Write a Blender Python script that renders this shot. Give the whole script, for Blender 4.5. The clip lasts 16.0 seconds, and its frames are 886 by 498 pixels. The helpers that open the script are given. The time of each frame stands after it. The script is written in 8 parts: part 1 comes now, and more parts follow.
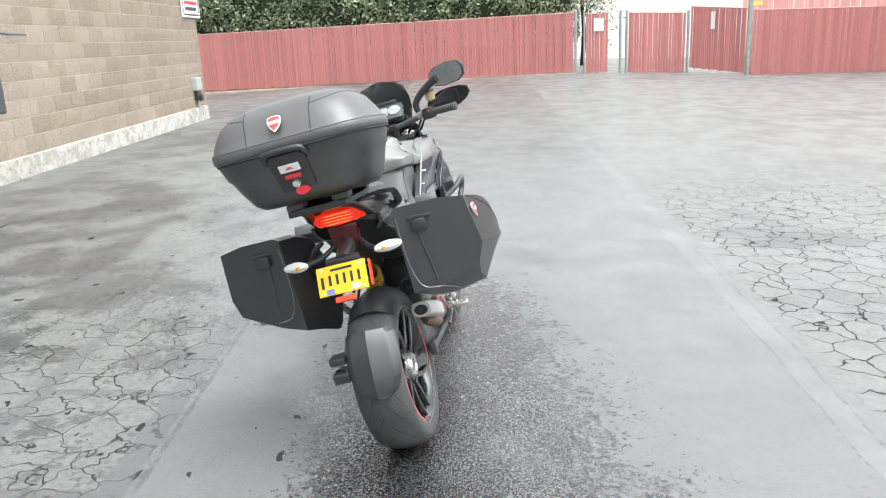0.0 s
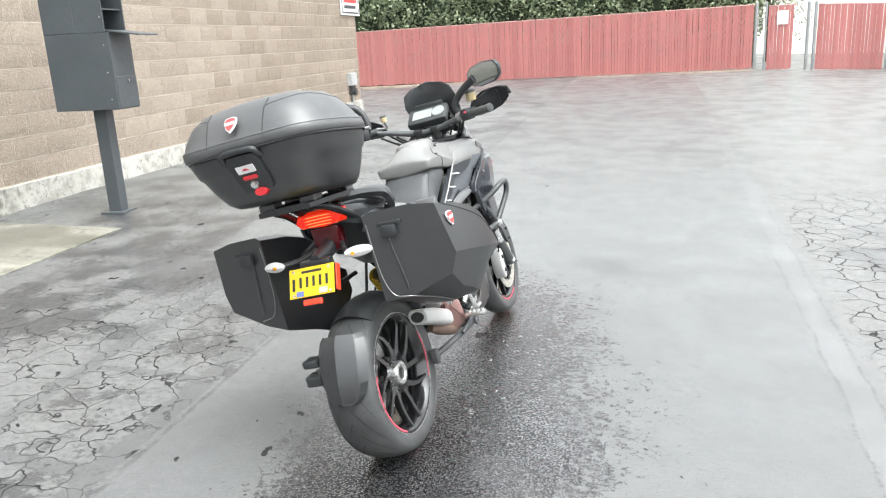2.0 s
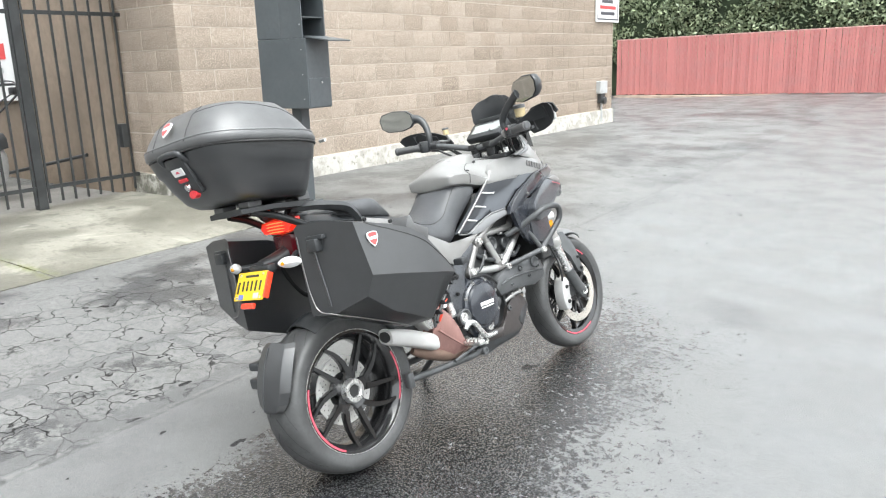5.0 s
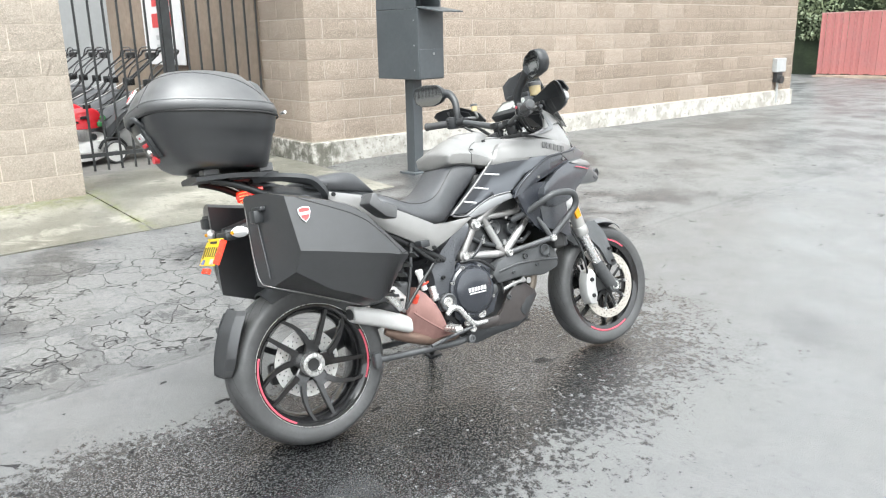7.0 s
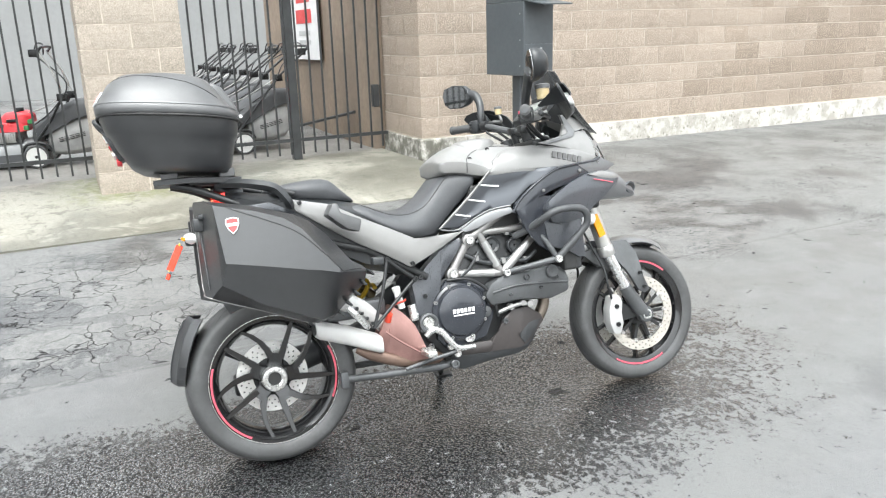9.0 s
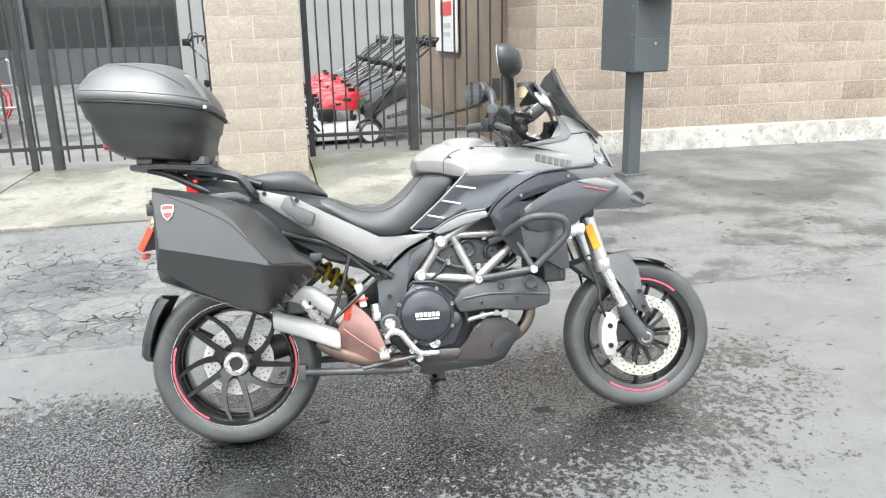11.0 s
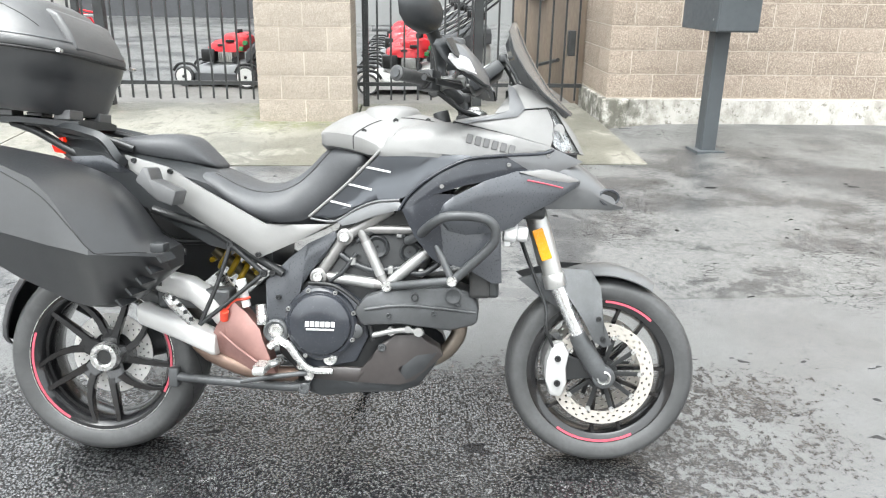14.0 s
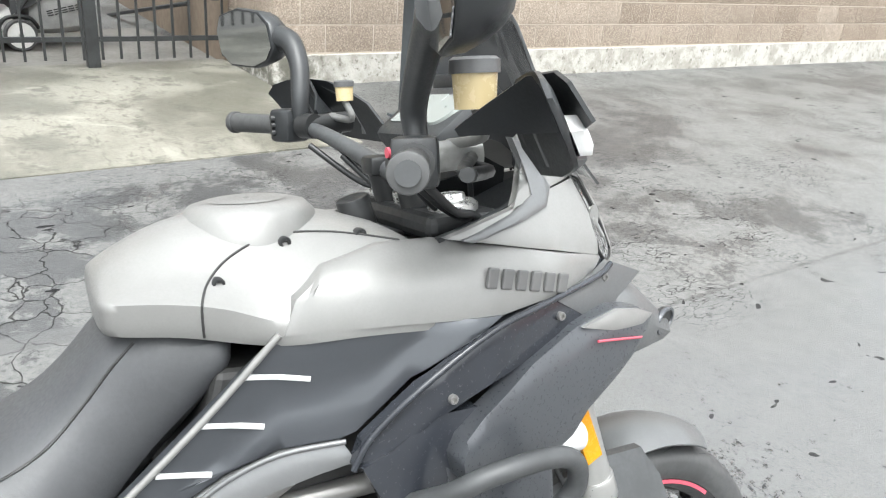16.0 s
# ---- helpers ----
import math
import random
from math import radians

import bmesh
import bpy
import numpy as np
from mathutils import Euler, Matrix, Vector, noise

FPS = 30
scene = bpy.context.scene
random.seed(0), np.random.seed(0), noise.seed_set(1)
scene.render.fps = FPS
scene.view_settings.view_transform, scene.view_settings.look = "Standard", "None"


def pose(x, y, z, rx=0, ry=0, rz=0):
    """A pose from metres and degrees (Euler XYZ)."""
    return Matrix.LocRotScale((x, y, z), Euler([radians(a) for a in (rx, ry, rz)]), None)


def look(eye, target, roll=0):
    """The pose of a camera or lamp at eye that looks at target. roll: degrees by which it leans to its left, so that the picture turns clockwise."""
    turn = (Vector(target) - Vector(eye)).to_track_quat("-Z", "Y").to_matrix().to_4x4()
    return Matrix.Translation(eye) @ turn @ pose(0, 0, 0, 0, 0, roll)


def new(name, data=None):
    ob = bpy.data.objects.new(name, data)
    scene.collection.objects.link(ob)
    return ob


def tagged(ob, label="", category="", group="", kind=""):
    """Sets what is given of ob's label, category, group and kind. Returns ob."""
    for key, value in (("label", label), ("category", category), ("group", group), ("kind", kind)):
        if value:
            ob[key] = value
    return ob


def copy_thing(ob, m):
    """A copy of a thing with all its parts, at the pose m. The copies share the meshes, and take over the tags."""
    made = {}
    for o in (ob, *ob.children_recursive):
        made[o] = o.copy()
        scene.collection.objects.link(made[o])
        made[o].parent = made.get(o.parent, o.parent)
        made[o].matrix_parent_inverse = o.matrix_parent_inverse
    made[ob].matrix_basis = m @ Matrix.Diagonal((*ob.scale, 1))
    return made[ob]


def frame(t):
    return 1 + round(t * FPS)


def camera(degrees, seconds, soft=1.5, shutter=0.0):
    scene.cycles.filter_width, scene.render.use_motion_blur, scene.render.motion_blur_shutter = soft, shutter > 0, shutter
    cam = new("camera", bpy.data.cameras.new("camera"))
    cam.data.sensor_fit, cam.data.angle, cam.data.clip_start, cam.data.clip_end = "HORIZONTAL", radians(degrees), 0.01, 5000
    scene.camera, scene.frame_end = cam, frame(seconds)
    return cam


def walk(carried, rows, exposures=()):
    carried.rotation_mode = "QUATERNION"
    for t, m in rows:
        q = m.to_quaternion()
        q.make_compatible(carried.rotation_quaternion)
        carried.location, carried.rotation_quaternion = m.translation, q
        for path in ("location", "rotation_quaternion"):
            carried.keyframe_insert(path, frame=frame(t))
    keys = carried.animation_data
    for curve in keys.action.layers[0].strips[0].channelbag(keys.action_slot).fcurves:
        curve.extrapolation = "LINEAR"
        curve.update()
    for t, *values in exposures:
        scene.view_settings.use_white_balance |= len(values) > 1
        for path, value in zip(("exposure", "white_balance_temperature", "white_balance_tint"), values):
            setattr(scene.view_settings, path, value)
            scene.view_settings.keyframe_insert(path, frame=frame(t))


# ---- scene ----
cam = camera(59.9, 16.0, soft=1.15)
PATH = [
    (0, (0.055, -0.03, 1.535), (0.028, 1.898, 1.006), -2.7),
    (0.5, (0.268, -0.028, 1.531), (0.114, 1.896, 1.006), -2.7),
    (1, (0.443, -0.009, 1.517), (0.171, 1.903, 0.996), -2.8),
    (1.5, (0.584, 0.08, 1.51), (0.206, 1.973, 0.99), -2.9),
    (2, (0.716, 0.163, 1.52), (0.243, 2.035, 1.001), -3.0),
    (2.5, (0.914, 0.223, 1.516), (0.34, 2.068, 0.998), -2.9),
    (3, (1.12, 0.27, 1.512), (0.436, 2.078, 1.0), -3.0),
    (3.5, (1.257, 0.409, 1.497), (0.459, 2.173, 0.994), -2.8),
    (4, (1.397, 0.561, 1.51), (0.483, 2.271, 1.018), -2.5),
    (4.2, (1.457, 0.609, 1.508), (0.494, 2.293, 1.022), -2.4),
    (6.3, (2.055, 1.181, 1.487), (0.674, 2.534, 0.977), -0.9),
    (6.5, (2.085, 1.256, 1.485), (0.675, 2.576, 0.965), -0.8),
    (7, (2.223, 1.417, 1.484), (0.737, 2.647, 0.953), -1.1),
    (7.5, (2.257, 1.597, 1.467), (0.699, 2.731, 0.93), -1.4),
    (8, (2.258, 1.792, 1.48), (0.637, 2.833, 0.942), -1.5),
    (8.5, (2.309, 1.949, 1.484), (0.63, 2.892, 0.946), -1.6),
    (9, (2.413, 2.17, 1.49), (0.682, 3.014, 0.951), -1.7),
    (9.2, (2.45, 2.242, 1.488), (0.699, 3.046, 0.95), -1.7),
    (11.3, (2.591, 3.044, 1.477), (0.696, 3.374, 0.928), -1.1),
    (11.5, (2.6, 3.119, 1.476), (0.699, 3.4, 0.925), -1.0),
    (12, (2.557, 3.308, 1.463), (0.643, 3.466, 0.905), -1.0),
    (12.5, (2.54, 3.49, 1.468), (0.624, 3.545, 0.9), -0.9),
    (13, (2.524, 3.714, 1.471), (0.612, 3.7, 0.886), -0.7),
    (13.5, (2.381, 3.796, 1.46), (0.48, 3.762, 0.84), 0.0),
    (14, (2.070, 3.652, 1.455), (0.186, 3.757, 0.786), 0.9),
    (14.5, (1.733, 3.562, 1.441), (-0.115, 3.818, 0.720), 1.5),
    (15, (1.353, 3.478, 1.452), (-0.447, 3.926, 0.704), 2.5),
    (15.5, (0.976, 3.329, 1.442), (-0.709, 4.094, 0.683), 4.1),
    (16, (0.641, 3.295, 1.428), (-0.864, 4.357, 0.650), 4.7),
]
walk(cam, [(t, look(eye, target, roll)) for t, eye, target, roll in PATH], exposures=[(0.0, 1.94, 6380, 6), (1.0, 2.04, 6380, 6), (2.0, 2.1, 6380, 6), (4.0, 2.16, 6350, 6), (8.0, 2.15, 6350, 6), (12.5, 2.20, 6370, 6), (14.2, 2.20, 6370, 6), (15.2, 2.08, 6400, 6), (16.0, 2.06, 6400, 6)])

# ---- world, sky and sun: overcast daylight ----
world = bpy.data.worlds.new("overcast_sky")
scene.world = world
world.use_nodes = True
wn, wl = world.node_tree.nodes, world.node_tree.links
wn.clear()
sky = wn.new("ShaderNodeTexSky")
sky.sky_type = "NISHITA"
sky.sun_disc = False
sky.sun_elevation, sky.sun_rotation = radians(69), radians(120)
sky.air_density, sky.dust_density, sky.ozone_density = 1.0, 4.0, 1.0
grey = wn.new("ShaderNodeHueSaturation")
grey.inputs["Saturation"].default_value = 0.10
bg = wn.new("ShaderNodeBackground")
bg.inputs["Strength"].default_value = 0.15
wout = wn.new("ShaderNodeOutputWorld")
wl.new(sky.outputs[0], grey.inputs["Color"])
wl.new(grey.outputs[0], bg.inputs["Color"])
wl.new(bg.outputs[0], wout.inputs["Surface"])

sun_data = bpy.data.lights.new("sun", "SUN")
sun_data.energy, sun_data.angle, sun_data.color = 0.6, radians(60), (1.0, 0.99, 0.975)
sun = new("sun", sun_data)
sun.matrix_world = look((3.0, -1.73, 9.0), (0, 0, 0))


# ---- materials ----
class Nodes:
    """Short hand for a node material with one Principled shader."""

    def __init__(self, name, rough=0.5, metal=0.0, spec=0.5):
        self.mat = bpy.data.materials.new(name)
        self.mat.use_nodes = True
        self.n, self.l = self.mat.node_tree.nodes, self.mat.node_tree.links
        self.p = self.n["Principled BSDF"]
        self.p.inputs["Roughness"].default_value = rough
        self.p.inputs["Metallic"].default_value = metal
        self.p.inputs["Specular IOR Level"].default_value = spec
        self.coord = self.n.new("ShaderNodeTexCoord").outputs["Object"]

    def put(self, value, socket):
        if isinstance(value, bpy.types.NodeSocket):
            self.l.new(value, socket)
        elif isinstance(value, (tuple, list)) and len(value) == 3 and socket.type == "RGBA":
            socket.default_value = (*value, 1)
        else:
            socket.default_value = value

    def noise(self, scale, detail=4, rough=0.6, at=None, distort=0.0):
        t = self.n.new("ShaderNodeTexNoise")
        self.l.new(at or self.coord, t.inputs["Vector"])
        for key, v in (("Scale", scale), ("Detail", detail), ("Roughness", rough), ("Distortion", distort)):
            t.inputs[key].default_value = v
        return t.outputs["Fac"]

    def voronoi(self, scale, feature="F1", at=None, out="Distance", random=1.0):
        t = self.n.new("ShaderNodeTexVoronoi")
        t.feature = feature
        self.l.new(at or self.coord, t.inputs["Vector"])
        t.inputs["Scale"].default_value = scale
        t.inputs["Randomness"].default_value = random
        return t.outputs[out]

    def world(self):
        return self.n.new("ShaderNodeNewGeometry").outputs["Position"]

    def axis(self, vector, which):
        s = self.n.new("ShaderNodeSeparateXYZ")
        self.l.new(vector, s.inputs[0])
        return s.outputs[which]

    def scaled(self, vector, x, y, z):
        m = self.n.new("ShaderNodeMapping")
        self.l.new(vector, m.inputs["Vector"])
        m.inputs["Scale"].default_value = (x, y, z)
        return m.outputs[0]

    def warped(self, vector, scale, amount):
        t = self.n.new("ShaderNodeTexNoise")
        self.l.new(vector, t.inputs["Vector"])
        t.inputs["Scale"].default_value = scale
        m = self.n.new("ShaderNodeMix")
        m.data_type, m.blend_type = "RGBA", "LINEAR_LIGHT"
        m.inputs["Factor"].default_value = amount
        self.l.new(vector, m.inputs[6])
        self.l.new(t.outputs["Color"], m.inputs[7])
        return m.outputs[2]

    def ramp(self, value, a, b, lo=0.0, hi=1.0):
        m = self.n.new("ShaderNodeMapRange")
        m.clamp = True
        m.interpolation_type = "SMOOTHSTEP"
        self.l.new(value, m.inputs[0])
        for i, v in enumerate((a, b, lo, hi)):
            m.inputs[i + 1].default_value = v
        return m.outputs[0]

    def math(self, op, a, b=0.0):
        m = self.n.new("ShaderNodeMath")
        m.operation = op
        self.put(a, m.inputs[0])
        self.put(b, m.inputs[1])
        return m.outputs[0]

    def mix(self, fac, a, b):
        m = self.n.new("ShaderNodeMix")
        m.data_type = "RGBA"
        self.put(fac, m.inputs[0])
        self.put(a, m.inputs[6])
        self.put(b, m.inputs[7])
        return m.outputs[2]

    def bump(self, height, strength=0.3, distance=0.01, normal=None):
        b = self.n.new("ShaderNodeBump")
        b.inputs["Strength"].default_value = strength
        b.inputs["Distance"].default_value = distance
        self.l.new(height, b.inputs["Height"])
        if normal:
            self.l.new(normal, b.inputs["Normal"])
        return b.outputs[0]

    def random(self):
        return self.n.new("ShaderNodeObjectInfo").outputs["Random"]

    def island(self):
        return self.n.new("ShaderNodeNewGeometry").outputs["Random Per Island"]

    def done(self, color=None, rough=None, normal=None, metal=None):
        for key, v in (("Base Color", color), ("Roughness", rough), ("Normal", normal), ("Metallic", metal)):
            if v is not None:
                self.put(v, self.p.inputs[key])
        return self.mat


def surface(name, color, rough=0.5, metal=0.0, grain=60.0, vary=0.15, relief=0.08, coat=0.0, spec=0.5):
    """A plain material with two scales of variation in colour and gloss and a fine relief."""
    k = Nodes(name, rough, metal, spec)
    fine, broad = k.noise(grain, 5), k.noise(grain / 12, 3)
    lo = tuple(c * (1 - vary) for c in color)
    hi = tuple(min(1.0, c * (1 + vary)) for c in color)
    c = k.mix(k.ramp(broad, 0.3, 0.7), lo, hi)
    c = k.mix(k.ramp(fine, 0.35, 0.75, 0.0, 0.5), c, lo)
    k.p.inputs["Coat Weight"].default_value = coat
    k.p.inputs["Coat Roughness"].default_value = 0.08
    return k.done(c, k.ramp(fine, 0.2, 0.8, max(0.02, rough - 0.06), min(1.0, rough + 0.08)), k.bump(fine, relief, 0.002))


def block_material(name, lo, hi, stain, speck=1.0):
    """Split-face concrete block: coarse aggregate grain, tone varied block by block."""
    k = Nodes(name, 0.9)
    at = k.world()
    grain = k.noise(95, 6, 0.75, at)
    clump = k.noise(22, 4, 0.6, at)
    c = k.mix(k.random(), lo, hi)
    c = k.mix(k.ramp(clump, 0.35, 0.7, 0.0, 0.35), c, tuple(v * 0.72 for v in lo))
    c = k.mix(k.ramp(grain, 0.50, 0.60, 0.0, 0.75 * speck), c, (0.60, 0.52, 0.43))
    c = k.mix(k.ramp(grain, 0.46, 0.36, 0.0, 0.85 * speck), c, (0.115, 0.08, 0.055))
    c = k.mix(k.ramp(k.noise(0.8, 3, 0.5, at), 0.45, 0.75, 0.0, stain), c, (0.20, 0.155, 0.12))
    return k.done(c, 0.92, k.bump(k.noise(70, 5, 0.7, at), 0.9, 0.012))


BLOCK = block_material("split_face_block", (0.245, 0.198, 0.159), (0.318, 0.260, 0.212), 0.35, 0.75)
BLOCK_LIGHT = block_material("pale_split_face_block", (0.30, 0.262, 0.220), (0.345, 0.302, 0.255), 0.12, 0.45)
BLOCK_BROWN = block_material("brown_split_face_block", (0.190, 0.148, 0.114), (0.262, 0.208, 0.164), 0.35, 0.75)
MORTAR = surface("mortar", (0.48, 0.42, 0.355), 0.95, grain=120, relief=0.3)


def foundation_material():
    k = Nodes("lime_washed_concrete", 0.85)
    at = k.world()
    c = k.mix(k.ramp(k.noise(5, 6, 0.7, at), 0.42, 0.62), (0.46, 0.445, 0.41), (0.31, 0.295, 0.26))
    c = k.mix(k.ramp(k.noise(14, 5, 0.7, at), 0.56, 0.66, 0.0, 0.85), c, (0.15, 0.14, 0.115))
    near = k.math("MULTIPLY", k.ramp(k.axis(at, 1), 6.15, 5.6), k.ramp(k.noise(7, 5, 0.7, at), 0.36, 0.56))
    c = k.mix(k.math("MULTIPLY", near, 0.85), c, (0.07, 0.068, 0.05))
    return k.done(c, 0.85, k.bump(k.noise(30, 6, 0.7, at), 0.6, 0.015))


FOUNDATION = foundation_material()


def asphalt_material():
    """Old asphalt after rain: bare wet stone under a flaking pale film, cracked old strips on either side."""
    k = Nodes("wet_asphalt", 0.5)
    at = k.world()
    x, y = k.axis(at, 0), k.axis(at, 1)
    add = lambda a, b: k.math("ADD", a, b)
    mul = lambda a, b: k.math("MULTIPLY", a, b)
    inv = lambda a: k.math("SUBTRACT", 1.0, a)
    stone = k.voronoi(112, "F1", at)
    tone = k.voronoi(112, "F1", at, "Color")
    grit = k.noise(210, 3, 0.75, at)
    wide = k.noise(0.55, 4, 0.55, at)
    blot = k.noise(2.2, 7, 0.62, k.scaled(at, 1.0, 0.85, 1))
    flake = k.noise(10, 9, 0.78, k.scaled(at, 1.2, 0.8, 1), 0.6)
    fine = k.noise(36, 6, 0.72, at)
    # how much the film is worn away: in blotches, and most in the lane beside the machine, whose dark reflection it
    # also paints
    lane = mul(k.ramp(x, -0.85, -0.25), k.ramp(add(x, mul(y, 0.10)), 1.72, 0.05))
    lane = mul(mul(lane, k.ramp(y, 5.6, 4.0, 0.10, 1.0)), k.ramp(y, 0.9, 2.1, 0.45, 1.0))
    crust = k.ramp(add(k.math("POWER", k.math("DIVIDE", k.math("SUBTRACT", x, 1.08), 0.50), 2.0), k.math("POWER", k.math("DIVIDE", k.math("SUBTRACT", y, 2.75), 0.55), 2.0)), 1.0, 0.2)
    wear = add(add(add(mul(lane, 0.27), mul(flake, 0.32)), add(mul(blot, 0.28), mul(fine, 0.54))), mul(grit, 0.14))
    wear = k.math("SUBTRACT", wear, mul(crust, 0.02))
    bare = k.ramp(wear, 0.735, 0.810)
    old_l = k.ramp(x, -1.07, -1.10)
    film = k.mix(k.ramp(add(blot, mul(fine, 0.5)), 0.6, 0.95), (0.130, 0.132, 0.131), (0.102, 0.104, 0.105))
    film = k.mix(k.ramp(grit, 0.50, 0.62, 0.0, 0.65), film, (0.072, 0.073, 0.074))
    film = k.mix(k.ramp(k.noise(90, 4, 0.7, at), 0.56, 0.64, 0.0, 0.6), film, (0.055, 0.056, 0.057))
    rock = k.mix(k.ramp(stone, 0.22, 0.55), k.mix(k.axis(tone, 0), (0.024, 0.025, 0.026), (0.078, 0.080, 0.081)), (0.008, 0.008, 0.009))
    base = k.mix(bare, film, rock)
    # older strip towards the building: flaked, dark patches in a paler skin
    skin = k.mix(k.ramp(fine, 0.35, 0.7), (0.140, 0.141, 0.138), (0.090, 0.091, 0.091))
    patch = k.ramp(add(add(mul(flake, 0.40), mul(blot, 0.62)), add(mul(wide, 0.32), mul(fine, 0.28))), 0.822, 0.848)
    worn = k.mix(patch, skin, k.mix(k.ramp(grit, 0.4, 0.65), (0.060, 0.062, 0.064), (0.032, 0.033, 0.034)))
    base = k.mix(old_l, base, worn)
    # pale bleached strip past the seam
    seam_x = add(add(mul(k.noise(1.3, 3, 0.5, at), 0.16), mul(y, 0.031)), 1.49)
    ds = k.math("SUBTRACT", x, seam_x)
    old_r = k.ramp(ds, 0.08, 0.14)
    base = k.mix(old_r, base, k.mix(k.ramp(add(mul(blot, 0.5), mul(fine, 0.5)), 0.38, 0.62), (0.145, 0.144, 0.140), (0.100, 0.100, 0.098)))
    stain = k.ramp(add(wide, mul(fine, 0.14)), 0.64, 0.69)
    base = k.mix(mul(stain, 0.5), base, (0.055, 0.056, 0.058))
    # a few dark holes in the film
    pit = mul(k.ramp(k.noise(9, 2, 0.5, k.scaled(at, 1.5, 0.9, 1), 0.4), 0.705, 0.72), k.ramp(x, 0.4, -0.1))
    base = k.mix(mul(pit, 0.9), base, (0.014, 0.014, 0.015))
    # crack nets: dense past the seam, sparse on the old strip
    net = k.voronoi(5.4, "DISTANCE_TO_EDGE", k.warped(at, 7.0, 0.06))
    lines = k.ramp(add(net, mul(k.math("SUBTRACT", fine, 0.5), 0.06)), 0.027, 0.010)
    where_r = mul(mul(k.ramp(ds, 0.12, 0.22), k.ramp(y, 10.0, 6.5)), k.ramp(add(k.noise(0.7, 3, 0.5, at), mul(y, -0.008)), 0.20, 0.30))
    big = k.voronoi(5.6, "DISTANCE_TO_EDGE", k.warped(at, 8.0, 0.08))
    where_l = mul(mul(k.ramp(x, -1.10, -1.14), k.ramp(y, 4.6, 3.6)), mul(k.ramp(k.noise(1.1, 3, 0.5, at), 0.36, 0.46), k.ramp(x, -3.3, -2.6)))
    cracks = k.math("MAXIMUM", mul(lines, where_r), mul(k.ramp(add(big, mul(k.math("SUBTRACT", fine, 0.5), 0.06)), 0.022, 0.007, 0.0, 0.9), where_l))
    base = k.mix(mul(cracks, k.ramp(fine, 0.3, 0.55, 0.55, 0.95)), base, (0.012, 0.012, 0.012))
    # sealed bands and crosswise joints in the old strip
    wob = mul(k.math("SUBTRACT", blot, 0.5), 0.14)
    line = lambda v, c, half: k.ramp(k.math("ABSOLUTE", k.math("SUBTRACT", add(v, wob), c)), half, half * 0.75)
    cross = k.math("MAXIMUM", k.math("MAXIMUM", line(y, 1.72, 0.035), line(y, 2.28, 0.045)), line(y, 3.05, 0.035))
    cross = mul(cross, mul(k.ramp(x, -1.10, -1.14), k.ramp(x, -1.80, -1.74)))
    band = k.math("MAXIMUM", cross, k.math("MAXIMUM", line(x, -1.17, 0.055), line(x, -1.78, 0.05)))
    base = k.mix(mul(mul(band, k.ramp(y, 5.2, 4.2)), 0.8), base, (0.085, 0.086, 0.087))
    rim = mul(cross, k.ramp(fine, 0.5, 0.62))
    base = k.mix(mul(rim, 0.6), base, (0.03, 0.03, 0.03))
    # the sealed seam and the straight cold joint
    seam = k.ramp(k.math("ABSOLUTE", ds), 0.075, 0.055)
    base = k.mix(mul(seam, 0.75), base, (0.128, 0.129, 0.129))
    edge = k.ramp(k.math("ABSOLUTE", k.math("SUBTRACT", k.math("ABSOLUTE", ds), 0.068)), 0.014, 0.004)
    base = k.mix(mul(edge, k.ramp(fine, 0.42, 0.6, 0.0, 0.7)), base, (0.035, 0.035, 0.035))
    joint = k.ramp(k.math("ABSOLUTE", add(add(x, 1.085), mul(k.math("SUBTRACT", fine, 0.5), 0.03))), 0.016, 0.006)
    base = k.mix(mul(joint, k.ramp(flake, 0.38, 0.6, 0.1, 0.7)), base, (0.04, 0.04, 0.04))
    # gloss: bare wet stone shines most, flaked skin least
    dull = add(mul(old_r, 0.14), mul(mul(old_l, inv(patch)), 0.12))
    rough = k.math("SUBTRACT", add(k.ramp(blot, 0.3, 0.7, 0.32, 0.42), dull), mul(mul(bare, inv(k.math("MAXIMUM", old_l, old_r))), 0.16))
    open_stone = mul(bare, inv(k.math("MAXIMUM", old_l, old_r)))
    tall = k.math("SUBTRACT", mul(k.ramp(stone, 0.7, 0.05), add(mul(open_stone, 0.9), 0.10)), cracks)
    # short dark chips in the skin of the old strip, drawn out along it
    flaw = k.voronoi(15, "DISTANCE_TO_EDGE", k.warped(k.scaled(at, 1.5, 0.62, 1), 11.0, 0.12))
    chips = mul(k.ramp(add(flaw, mul(k.math("SUBTRACT", fine, 0.5), 0.16)), 0.045, 0.018), k.ramp(k.noise(1.7, 5, 0.65, at), 0.47, 0.56))
    chips = mul(chips, mul(k.ramp(x, -0.75, -1.05), k.ramp(y, 3.2, 4.4)))
    base = k.mix(mul(chips, 0.8), base, (0.022, 0.022, 0.023))
    cracks = k.math("MAXIMUM", cracks, mul(chips, 0.8))
    # open cracks, holes and the gaps between stones swallow the sky's reflection
    gap = mul(open_stone, k.ramp(stone, 0.36, 0.60, 0.0, 0.72))
    hole = k.math("MAXIMUM", k.math("MAXIMUM", mul(cracks, 0.95), mul(pit, 0.9)), gap)
    k.put(mul(inv(hole), 0.5), k.p.inputs["Specular IOR Level"])
    n = k.bump(tall, 0.6, 0.010)
    n = k.bump(add(mul(flake, 0.5), mul(grit, 0.6)), 0.45, 0.008, n)
